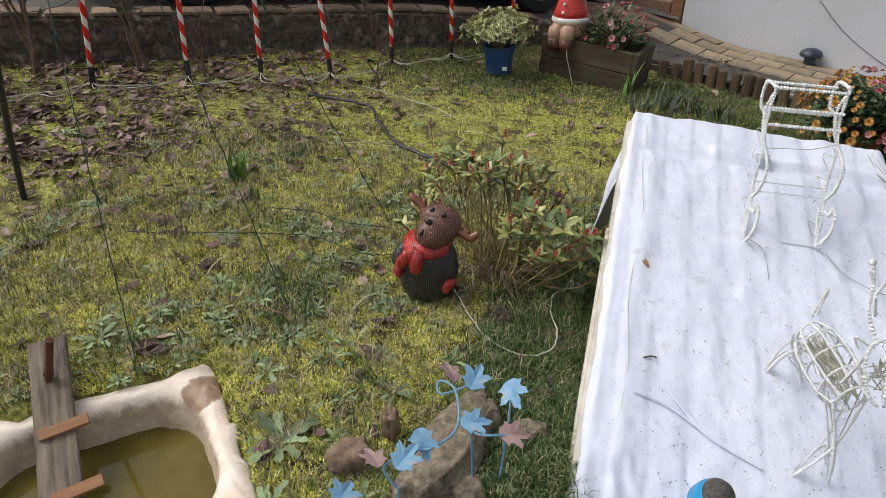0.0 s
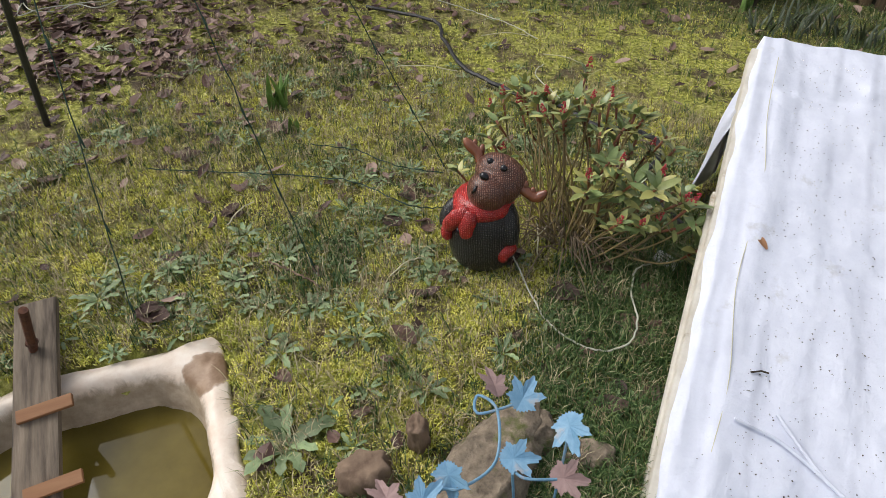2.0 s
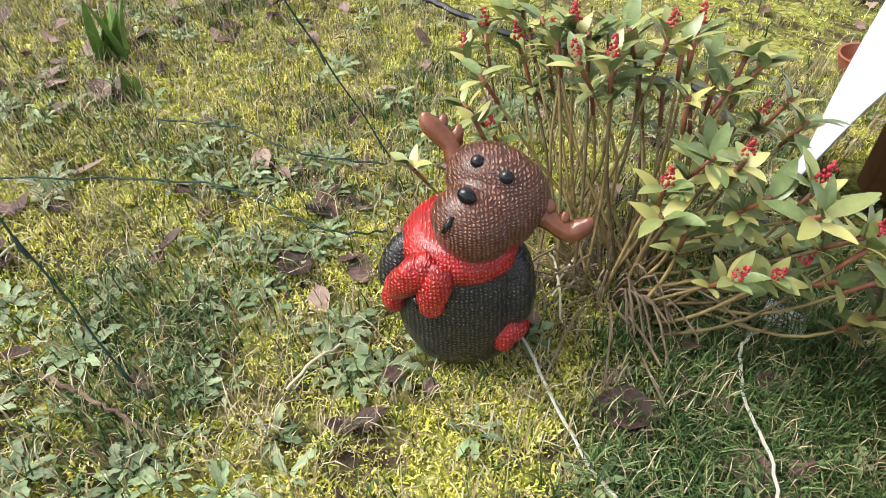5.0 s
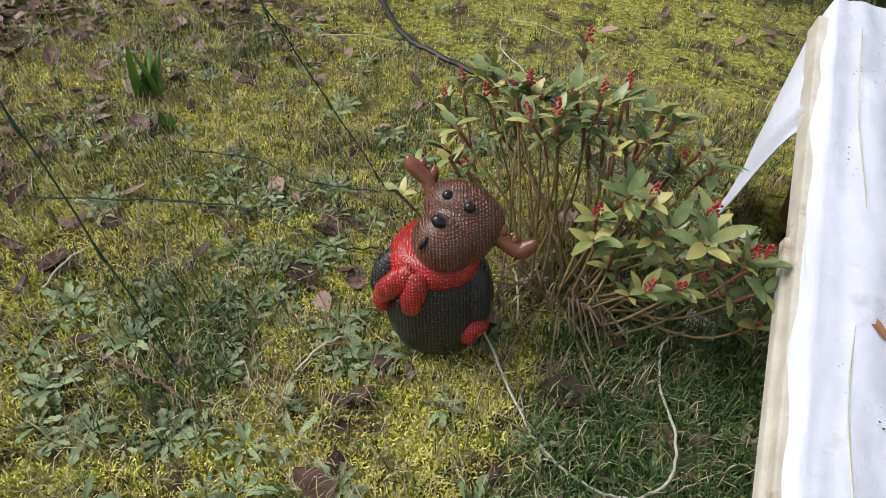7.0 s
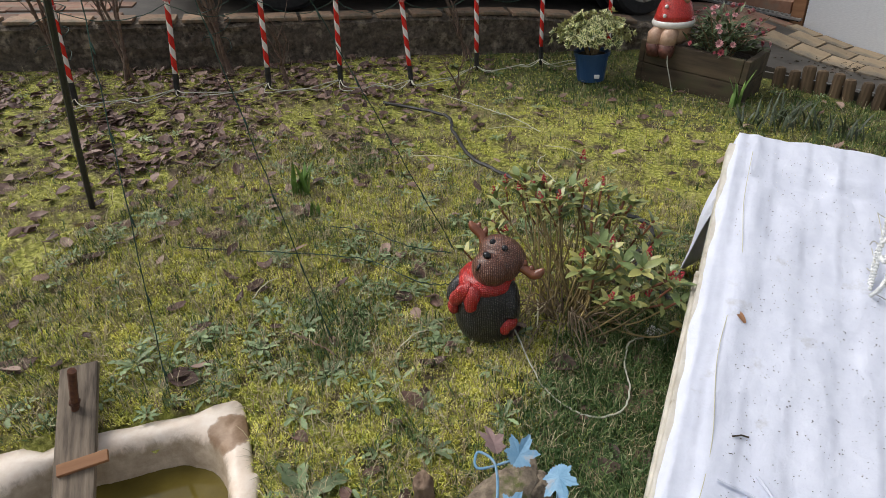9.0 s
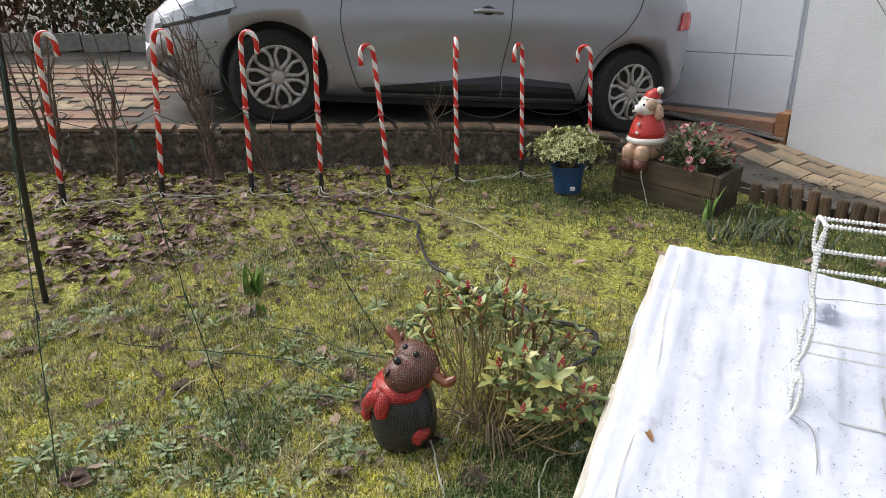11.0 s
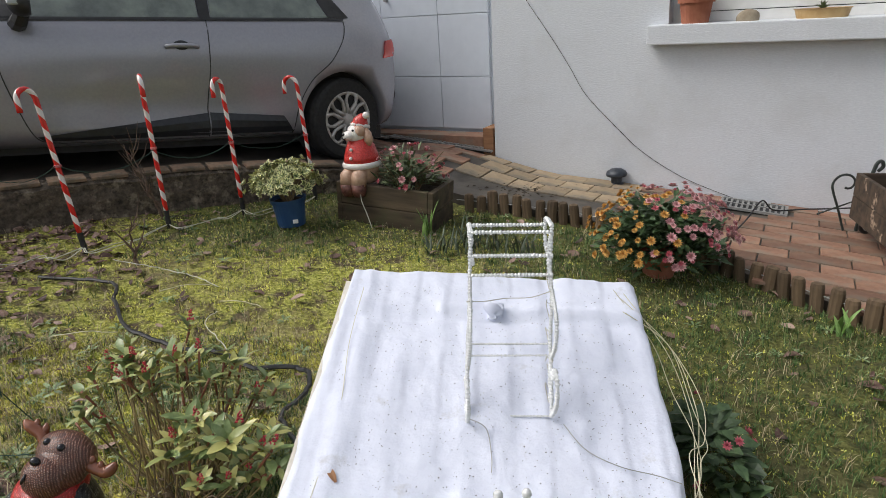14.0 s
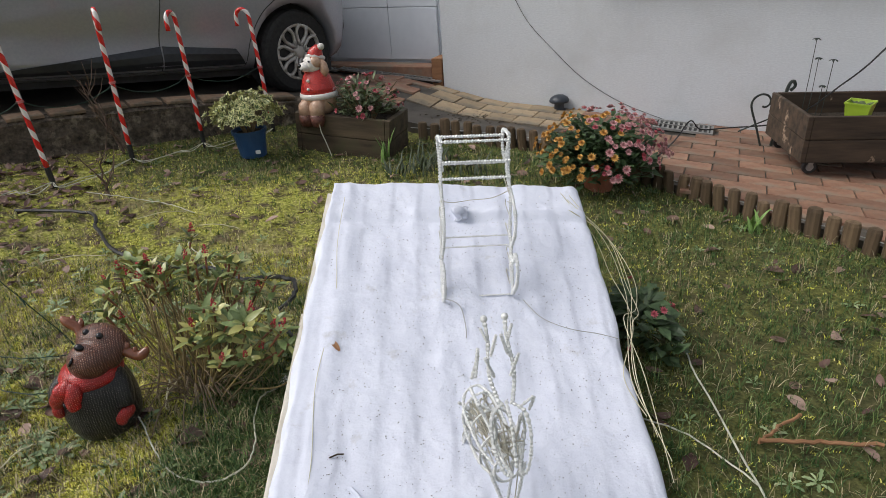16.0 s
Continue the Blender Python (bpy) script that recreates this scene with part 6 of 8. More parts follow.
def lay(points, r, name, label, mat, up=0.016):
    bm = bmesh.new()
    tube(bm, smooth_path([(x, y, sheet_z(x, y) + up + dz) for x, y, dz in points], 7), r, 5)
    return thing(name, label, "cable", data=mesh_of(name, bm, mat))


lay([(0.86, 3.0, 0.01), (0.83, 2.8, 0.008), (0.82, 2.6, 0.006), (0.79, 2.45, 0.004), (0.76, 2.3, 0.004), (0.75, 2.1, 0.004), (0.72, 1.95, 0.004)], 0.0009, "dry_strand", "thin straw-coloured strand lying along the cloth", M_CORD)
lay([(0.76, 2.02, 0.01), (0.85, 2.0, 0.004), (0.96, 1.93, 0.004)], 0.004, "string", "white string lying on the fleece cloth", M_CLOTH)
lay([(0.84, 2.05, 0.006), (0.93, 1.95, 0.004), (1.05, 1.89, 0.004)], 0.004, "string", "white string lying on the fleece cloth", M_CLOTH)
lay([(1.36, 2.56, 0.01), (1.4, 2.5, 0.004), (1.47, 2.46, 0.004), (1.55, 2.44, 0.004), (1.6, 2.42, 0.006)], 0.0013, "sled_flex", "thin grey flex running from the sled", M_ZINC)
lay([(1.13, 2.57, 0.01), (1.17, 2.55, 0.004), (1.175, 2.48, 0.003), (1.17, 2.44, 0.003)], 0.0013, "sled_flex", "thin grey flex running from the sled", M_ZINC)
rng = random.Random(15)
for k in range(5):
    pts = [(1.62, 3.0 - 0.02 * k, 0.02), (1.7 + 0.012 * k, 2.88, -0.06), (1.705 + 0.012 * k, 2.72, -0.08 + rng.uniform(-0.02, 0.02)), (1.69 + 0.01 * k, 2.58, -0.05), (1.64, 2.46, 0.0 + 0.004 * k), (1.58 + 0.01 * k, 2.3, 0.0), (1.6, 2.2 - 0.04 * k, 0.0)]
    lay([(a + rng.uniform(-0.016, 0.016), b + rng.uniform(-0.02, 0.02), c) for a, b, c in pts], 0.0012, "loose_flex", "loose cream flex hanging over the cloth edge", M_CORD)
dl = thing("stray_leaf", "dry brown leaf lying on the cloth", "leaf", on_sheet(0.822, 2.415, 120, 0.018))
bm = bmesh.new()
leaf_bm(bm, pose(0, 0, 0.002, 0, -12, 0), 0.05, 0.016, 0.3, 4)
part("blade", bm, M_WOOD_FRESH, dl)
st = thing("twig_bit", "short dark twig lying on the cloth", "twig", on_sheet(0.79, 2.13, 10, 0.016))
bm = bmesh.new()
tube(bm, [(0, 0, 0), (0.02, 0.003, 0.002), (0.035, 0, 0)], 0.002, 5)
part("twig", bm, M_SPECK, st)
# crumpled scrap of cloth beneath the sled
bm = bmesh.new()
for v in ball(bm, (0, 0, 0.016), 0.03, 0.024, 0.026, 16, 12):
    v.co += Vector((noise.noise(v.co * 40), noise.noise(v.co * 40 + Vector((5, 0, 0))), noise.noise(v.co * 40 + Vector((0, 9, 0))))) * 0.02
thing("cloth_scrap", "crumpled scrap of white cloth", "cloth", on_sheet(1.235, 2.93, 30, 0.01), data=mesh_of("cloth_scrap", bm, M_CLOTH, True))

# ---- beaded wire sled and reindeer ----
M_BEAD = surf("frosted_acrylic_bead", (0.66, 0.67, 0.66), (0.9, 0.91, 0.9), 170, 0.14, 0.7, 0.003, coat=0.6)
M_BEAD.node_tree.nodes["Principled BSDF"].inputs["Transmission Weight"].default_value = 0.12
M_WIREGREY = surf("bare_grey_wire", (0.36, 0.34, 0.27), (0.55, 0.53, 0.45), 30, 0.4, 0.1, metal=0.3)


def beaded(pts, r, closed=False, step=0.0085):
    """Icy beads strung along a path, as one swept mesh that swells and narrows."""
    pts = smooth_path(list(pts) + ([pts[0]] if closed else []), 8)
    fine = []
    acc = 0.0
    for a, b in zip(pts, pts[1:]):
        n = max(1, int(round((b - a).length / (step / 2))))
        fine += [a.lerp(b, i / n) for i in range(n)]
    fine.append(pts[-1])
    bm = bmesh.new()
    rr = [r * (1.0 if i % 2 else 0.55) * (0.85 + 0.3 * noise.noise(p * 90)) for i, p in enumerate(fine)]
    tube(bm, fine, rr, 6)
    return bm


sled = thing("wire_sled", "silver beaded wire sled ornament standing on the cloth", "ornament", pose(0, 0, 0))


def sled_side(x0, x1, sx):
    """One side: scrolled runner and back post, from the cloth up to the top rail."""
    def P(t, dy, z):
        return Vector((x0 + (x1 - x0) * t, 2.585 + 0.19 * t + dy, z))
    part("back_post", beaded([P(0, 0, 0.165), P(0.15, 0.0, 0.24), P(0.35, 0.02, 0.33), P(0.6, 0.0, 0.42), P(0.8, 0.02, 0.5), P(1, 0, 0.595)], 0.0066), M_BEAD, sled)
    part("runner", beaded([P(0, 0.0, 0.168), P(0.05, -0.03, 0.19), P(0.1, -0.07, 0.24), P(0.15, -0.075, 0.29), P(0.15, -0.045, 0.305), P(0.12, -0.035, 0.28), P(0.2, -0.01, 0.27)], 0.0075), M_BEAD, sled)
    part("scroll", beaded([P(0.05, 0.01, 0.19), P(0.25, 0.02, 0.27), P(0.4, -0.045, 0.34), P(0.5, -0.065, 0.40), P(0.62, -0.03, 0.43), P(0.75, 0.03, 0.46), P(0.88, 0.05, 0.52), P(1, 0.0, 0.58)], 0.0075), M_BEAD, sled)
    part("seat_side", beaded([P(1, 0, 0.595), P(1, 0.09, 0.585), P(1, 0.1, 0.51), P(1, 0.02, 0.50)], 0.0075), M_BEAD, sled)
    bm = bmesh.new()
    rng = random.Random(int(x0 * 100))
    for k in range(5):
        t0 = k / 5
        pts = [P(t0 + 0.05 * i, 0.05 * math.sin(i * 1.7 + k) + 0.04, 0.18 + 0.36 * (t0 + 0.05 * i)) for i in range(5)]
        tube(bm, smooth_path(pts, 4), 0.0014, 4)
    part("lamp_flex", bm, M_WIREGREY, sled, "thin lamp wire")


sled_side(1.125, 1.176, -1)
sled_side(1.335, 1.38, 1)
for (t, dy, z) in ((1, 0, 0.595), (1, 0.09, 0.585), (0.95, 0.0, 0.535), (0.93, 0.1, 0.50), (0.86, 0.0, 0.49), (0.42, 0.02, 0.33), (0.34, 0.03, 0.30), (0.03, 0.01, 0.175)):
    xa, xb, y = 1.125 + 0.051 * t, 1.335 + 0.045 * t, 2.585 + 0.19 * t + dy
    part("rung", beaded([(xa, y, z), ((xa + xb) / 2, y - 0.006, z - 0.006), (xb, y - 0.012, z - 0.012)], 0.0075 if z > 0.45 else 0.0036), M_BEAD, sled)
bm = bmesh.new()
tube(bm, smooth_path([(1.15, 2.68, 0.45), (1.2, 2.78, 0.40), (1.26, 2.82, 0.385), (1.32, 2.78, 0.40), (1.36, 2.7, 0.45)], 5), 0.0015, 4)
part("lamp_flex", bm, M_WIREGREY, sled, "thin lamp wire")

DEER = Vector((1.15, 2.0, sheet_z(1.15, 2.0) + 0.012))
deer = thing("wire_reindeer", "silver beaded wire reindeer ornament on the cloth", "ornament", Matrix.Translation(DEER))


def dp(*pts):
    """Places on the reindeer, given in the garden's own metres."""
    return [Vector(p) - DEER for p in pts]


REAR, CHEST = Vector((1.135, 2.055, 0.235)), Vector((1.168, 1.875, 0.205))
ALONG = (CHEST - REAR).normalized()
ACROSS = ALONG.cross(Vector((0, 0, 1))).normalized()
RISE = ACROSS.cross(ALONG)
hoops = [(0.0, 0.026, 0.04), (0.22, 0.042, 0.06), (0.5, 0.046, 0.066), (0.78, 0.043, 0.062), (1.0, 0.028, 0.042)]


def barrel(t, rx, rz, a):
    return REAR.lerp(CHEST, t) + ACROSS * rx * math.cos(a) + RISE * rz * math.sin(a)


for t, rx, rz in hoops:
    part("body_hoop", beaded(dp(*[barrel(t, rx, rz, 2 * math.pi * k / 10) for k in range(10)]), 0.004, True), M_BEAD, deer)
for k in range(8):
    part("body_rib", beaded(dp(*[barrel(t, rx, rz, 2 * math.pi * (k + 0.5) / 8) for t, rx, rz in hoops]), 0.0046), M_BEAD, deer)
for t, side, foot in ((0.12, 1, (1.11, 2.15)), (0.12, -1, (1.2, 2.14)), (0.88, 1, (1.123, 1.893)), (0.88, -1, (1.201, 1.888))):
    hip = barrel(t, 0.036, 0.03, 0 if side < 0 else math.pi)
    end = Vector((*foot, sheet_z(*foot) + 0.013))
    knee = hip.lerp(end, 0.5) + ALONG * (-0.03 if t < 0.5 else 0.02)
    for dx, r in ((0.014, 0.0052), (-0.014, 0.0046)):
        shift = ALONG * dx
        part("leg", beaded(dp(hip + shift * 1.6, knee + shift, end + shift * 0.2), r), M_BEAD, deer)
    bm = bmesh.new()
    tube(bm, smooth_path(dp(hip, knee + ALONG * 0.016, knee - ALONG * 0.014 - Vector((0, 0, 0.03)), end + Vector((0, 0, 0.02))), 5), 0.0014, 4)
    part("leg_flex", bm, M_WIREGREY, deer, "thin lamp wire in the leg")
part("tail", beaded(dp((1.14, 2.06, 0.285), (1.148, 2.07, 0.32), (1.151, 2.07, 0.352), (1.146, 2.072, 0.32), (1.132, 2.065, 0.28)), 0.0048), M_BEAD, deer)
for sx in (-1, 1):
    part("neck_wire", beaded(dp((1.166 + 0.022 * sx, 1.885, 0.24), (1.167 + 0.02 * sx, 1.865, 0.3), (1.166 + 0.024 * sx, 1.84, 0.36)), 0.005), M_BEAD, deer)
    part("head_wire", beaded(dp((1.166 + 0.006 * sx, 1.845, 0.39), (1.166 + 0.03 * sx, 1.83, 0.375), (1.166 + 0.034 * sx, 1.805, 0.335), (1.166 + 0.022 * sx, 1.78, 0.295), (1.166 + 0.006 * sx, 1.775, 0.285)), 0.005), M_BEAD, deer)
    part("cheek_wire", beaded(dp((1.166 + 0.024 * sx, 1.835, 0.37), (1.166 + 0.03 * sx, 1.84, 0.33), (1.166 + 0.02 * sx, 1.82, 0.29), (1.166 + 0.006 * sx, 1.778, 0.282)), 0.0045), M_BEAD, deer)
    part("ear", beaded(dp((1.166 + 0.024 * sx, 1.845, 0.375), (1.166 + 0.05 * sx, 1.85, 0.39), (1.166 + 0.04 * sx, 1.846, 0.365)), 0.004), M_BEAD, deer)
    tip = Vector((1.149, 1.945, 0.504)) if sx < 0 else Vector((1.187, 1.94, 0.507))
    base = Vector((1.166 + 0.012 * sx, 1.85, 0.385))
    part("antler", beaded(dp(base, base.lerp(tip, 0.4) + Vector((0.008 * sx, 0, -0.008)), base.lerp(tip, 0.75), tip), 0.0052), M_BEAD, deer)
    for f, off in ((0.3, (0.016 * sx, -0.005, 0.05)), (0.55, (-0.012 * sx, 0.0, 0.045)), (0.7, (0.012 * sx, 0.01, 0.03))):
        root = base.lerp(tip, f)
        part("antler_tine", beaded(dp(root, root + Vector(off) * 0.5, root + Vector(off)), 0.0046), M_BEAD, deer)
    bm = bmesh.new()
    ball(bm, tip - DEER, 0.007, u=10, v=8)
    part("bead", bm, M_BEAD, deer, "round end bead", smooth=True)
part("brow_wire", beaded(dp((1.166, 1.85, 0.39), (1.167, 1.81, 0.365), (1.167, 1.778, 0.3)), 0.005), M_BEAD, deer)
bm = bmesh.new()
rng = random.Random(19)
for k in range(30):
    pts = dp(*[barrel(rng.random(), rng.uniform(0, 0.036), rng.uniform(0, 0.05), rng.uniform(0, 6.28)) for _ in range(4)])
    tube(bm, smooth_path(pts, 4), 0.0013, 4)
for k in range(10):
    pts = dp(*[(1.166 + rng.uniform(-0.02, 0.02), rng.uniform(1.79, 1.85), rng.uniform(0.29, 0.37)) for _ in range(3)])
    tube(bm, smooth_path(pts, 4), 0.0013, 4)
tagged(part("lamp_flex", bm, M_WIREGREY, deer, "tangled thin lamp wire"), kind="stuff")
# blue bottle with a grey knitted cap near the foot of the cloth
cap = thing("blue_figure", "blue rounded figure with a grey knitted cap", "ornament", on_sheet(0.905, 1.79, 0, 0.014))
bm = bmesh.new()
part("torso", lathe(bm, [(0, 0), (0.04, 0), (0.046, 0.02), (0.043, 0.06), (0.03, 0.082), (0, 0.09)], 20), surf("bright_blue_glaze", (0.01, 0.2, 0.42), (0.02, 0.3, 0.56), 9, 0.25, 0.1), cap, smooth=True)
bm = bmesh.new()
part("cap", lathe(bm, [(0.0, 0.075), (0.033, 0.076), (0.035, 0.09), (0.025, 0.108), (0, 0.115)], 20), surf("grey_knit", (0.035, 0.032, 0.03), (0.12, 0.11, 0.10), 120, 0.9, 1.0, 0.004), cap, "grey knitted cap", smooth=True)

# ---- old stone sink with water, plank and bolt ----
tub = thing("stone_sink", "old chipped cream basin sunk in the lawn, holding murky water", "basin", TUB_M)
def tub_material():
    """Cream glaze, knocked off at the near corner down to the brown body; a scummy band inside."""
    m, nt, b = nodes_of("chipped_cream_enamel")
    fine = noise_node(nt, 22, 8, 0.65)
    col = ramp_node(nt, fine, [(0.3, (0.72, 0.58, 0.46)), (0.7, (0.88, 0.79, 0.69))])
    tc = nt.nodes.new("ShaderNodeTexCoord")
    wob = nt.nodes.new("ShaderNodeMix")
    wob.data_type = 'VECTOR'
    wob.inputs[0].default_value = 0.045
    nt.links.new(tc.outputs["Object"], wob.inputs[4])
    crumble = nt.nodes.new("ShaderNodeTexNoise")
    crumble.inputs["Scale"].default_value, crumble.inputs["Detail"].default_value = 26.0, 5.0
    nt.links.new(tc.outputs["Object"], crumble.inputs["Vector"])
    nt.links.new(crumble.outputs["Color"], wob.inputs[5])
    off = nt.nodes.new("ShaderNodeVectorMath")
    off.operation = 'DISTANCE'
    off.inputs[1].default_value = (-0.02, -0.075, 0.135)
    nt.links.new(wob.outputs[1], off.inputs[0])
    col = mix_node(nt, ramp_node(nt, off.outputs["Value"], [(0.05, (1, 1, 1)), (0.054, (0, 0, 0))]), col, ramp_node(nt, fine, [(0.3, (0.2, 0.115, 0.06)), (0.7, (0.42, 0.29, 0.19))]))
    sep = nt.nodes.new("ShaderNodeSeparateXYZ")
    nt.links.new(tc.outputs["Object"], sep.inputs[0])
    scum = nt.nodes.new("ShaderNodeMath")
    scum.operation = 'MULTIPLY_ADD'
    scum.inputs[1].default_value = 0.07
    nt.links.new(noise_node(nt, 34, 7, 0.7, 0.6, (1, 1, 0.35)), scum.inputs[0])
    nt.links.new(sep.outputs[2], scum.inputs[2])
    grime = ramp_node(nt, scum.outputs[0], [(0.122, (1, 1, 1)), (0.142, (0, 0, 0))])
    col = mix_node(nt, grime, col, ramp_node(nt, fine, [(0.3, (0.3, 0.23, 0.155)), (0.7, (0.55, 0.46, 0.35))]))
    nt.links.new(col, b.inputs["Base Color"])
    b.inputs["Roughness"].default_value = 0.5
    bump_node(nt, b, fine, 0.5, 0.006)
    return m


def rounded(x0, y0, x1, y1, r, n=9):
    out = []
    for cx, cy, a0 in ((x1 - r, y1 - r, 0), (x0 + r, y1 - r, 90), (x0 + r, y0 + r, 180), (x1 - r, y0 + r, 270)):
        for k in range(n + 1):
            a = radians(a0 + 90 * k / n)
            out.append((cx + r * math.cos(a), cy + r * math.sin(a)))
    fine = []
    for idx, (a, b) in enumerate(zip(out, out[1:] + out[:1])):
        k = 12 if idx % (n + 1) == n else 1
        fine += [(a[0] + (b[0] - a[0]) * i / k, a[1] + (b[1] - a[1]) * i / k) for i in range(k)]
    return fine


loops = [(rounded(TX0, TY0, 0, 0, 0.025), -0.06), (rounded(TX0, TY0, 0, 0, 0.025), 0.108), (rounded(TX0 + 0.006, TY0 + 0.006, -0.006, -0.006, 0.025), 0.118), (rounded(TX0 + 0.035, TY0 + 0.035, -0.035, -0.035, 0.06), 0.121),
         (rounded(TX0 + 0.05, TY0 + 0.05, -0.05, -0.05, 0.12), 0.115), (rounded(TX0 + 0.06, TY0 + 0.06, -0.06, -0.06, 0.13), 0.095), (rounded(TX0 + 0.072, TY0 + 0.072, -0.072, -0.072, 0.13), -0.02), (rounded(TX0 + 0.12, TY0 + 0.12, -0.12, -0.12, 0.1), -0.05)]
bm = bmesh.new()
rings = []
for li, (pts, z) in enumerate(loops):
    ring = []
    for x, y in pts:
        nz = (0.014 if li < 3 else 0.006) * noise.noise(Vector((x * 17, y * 17, z * 9))) + 0.005 * noise.noise(Vector((x * 45, y * 45, z)))
        ring.append(bm.verts.new((x + nz, y + nz, z + nz)))
    rings.append(ring)
for a, b in zip(rings, rings[1:]):
    for k in range(len(a)):
        bm.faces.new((a[k], a[(k + 1) % len(a)], b[(k + 1) % len(a)], b[k]))
bm.faces.new(rings[-1])
part("basin", bm, tub_material(), tub, smooth=True)
m, nt, b = nodes_of("murky_water")
b.inputs["Base Color"].default_value = (0.06, 0.045, 0.008, 1)
b.inputs["Roughness"].default_value = 0.03
b.inputs["Specular IOR Level"].default_value = 0.3
nt.links.new(ramp_node(nt, noise_node(nt, 5), [(0.3, (0.1, 0.075, 0.012)), (0.7, (0.19, 0.15, 0.035))]), b.inputs["Base Color"])
M_WATER = m
bm = bmesh.new()
bm.faces.new([bm.verts.new((x, y, 0.012)) for x, y in rounded(TX0 + 0.066, TY0 + 0.066, -0.066, -0.066, 0.125)])
part("water", bm, M_WATER, tub, "murky yellow-brown water")
plank = thing("plank", "grey weathered plank with small cross battens over the basin", "plank", pose(-0.745, 1.885, 0.135, 0, 0, 34) @ pose(0, 0, 0, 21, 0, 0))
part("board", rough_box(-0.042, -0.46, 0, 0.045, 0.02, 0.02, 3), M_WOOD_GREY, plank)
for y in (-0.25, -0.415):
    part("batten", boxed(-0.052, y - 0.014, 0.021, 0.056, y + 0.014, 0.032, 0.002, pose(0, 0, 0, 0, 0, 5)), M_WOOD_FRESH, plank, "reddish cross batten")
bolt = thing("rusty_bolt", "rusty iron bolt standing in the plank", "bolt", pose(-0.69, 1.80, 0.112, 4, 24, 0))
bm = bmesh.new()
tube(bm, [(0, 0, 0), (0, 0, 0.07), (0, 0.001, 0.16)], 0.0095, 8)
part("shank", bm, surf("rust", (0.05, 0.018, 0.01), (0.15, 0.06, 0.03), 50, 0.9, 0.8, 0.003), bolt)
bm = bmesh.new()
lathe(bm, [(0.0, 0.03), (0.013, 0.03), (0.013, 0.04), (0, 0.041)], 6)
part("nut", bm, surf("rust_dark", (0.04, 0.014, 0.008), (0.12, 0.05, 0.025), 50, 0.9, 0.8, 0.003), bolt)

# ---- rocks, stump pieces and the blue leaf ornament ----
M_ROCK = surf("brown_field_stone", (0.07, 0.052, 0.036), (0.36, 0.29, 0.21), 34, 0.92, 1.0, 0.012, stain=(0.11, 0.12, 0.035), stain_scale=13, stain_at=(0.56, 0.66))
M_BARK = surf("split_log_wood", (0.09, 0.055, 0.035), (0.27, 0.19, 0.13), 30, 0.9, 0.9, 0.006, stretch=(1, 1, 0.15))


def rock(x, y, rx, ry, rz, turn, seed, name="rock", label="flat brown stone half sunk in the lawn", mat=None, cat="stone", tilt=0):
    bm = bmesh.new()
    bmesh.ops.create_icosphere(bm, subdivisions=4, radius=1)
    for v in bm.verts:
        n = v.co.normalized()
        k = 1 + 0.3 * noise.noise(n * 1.6 + Vector((seed, 0, 0))) + 0.2 * abs(noise.noise(n * 3.4 + Vector((0, seed, 0)))) + 0.09 * noise.noise(n * 9 + Vector((seed, 3, 0))) + 0.05 * noise.noise(n * 22)
        q = Vector((n.x * rx, n.y * ry, n.z * rz)) * k
        q.z = min(q.z, rz * 0.72 + 0.06 * rz * noise.noise(n * 3))
        v.co = q
    return thing(name, label, cat, on_lawn(x, y, turn, rz * 0.25) @ pose(0, 0, 0, tilt, 0, 0), data=mesh_of(name, bm, mat or M_ROCK, True))


rock(0.31, 1.81, 0.075, 0.17, 0.07, -22, 2)
rock(0.385, 1.94, 0.045, 0.04, 0.06, 30, 5, label="small upright brown stone in the lawn")
rock(0.36, 1.72, 0.045, 0.05, 0.04, 60, 8, label="dark stone half sunk in the lawn")
rock(0.5, 1.93, 0.05, 0.03, 0.03, 20, 11, label="dark stone half sunk in the lawn")
rock(0.165, 1.86, 0.022, 0.03, 0.085, 10, 14, "log_piece", "short upright weathered log piece", M_BARK, "log", 12)
rock(0.09, 1.75, 0.055, 0.04, 0.05, 40, 17, "log_piece", "weathered split log lying in the lawn", M_BARK, "log")

M_BLUELEAF = surf("flaking_blue_paint", (0.1, 0.25, 0.4), (0.23, 0.4, 0.55), 30, 0.6, 0.4, 0.002, stain=(0.36, 0.36, 0.37), stain_scale=14, stain_at=(0.58, 0.66))
M_PINKLEAF = surf("dull_pink_paint", (0.27, 0.17, 0.16), (0.42, 0.29, 0.27), 30, 0.7, 0.3, 0.002)


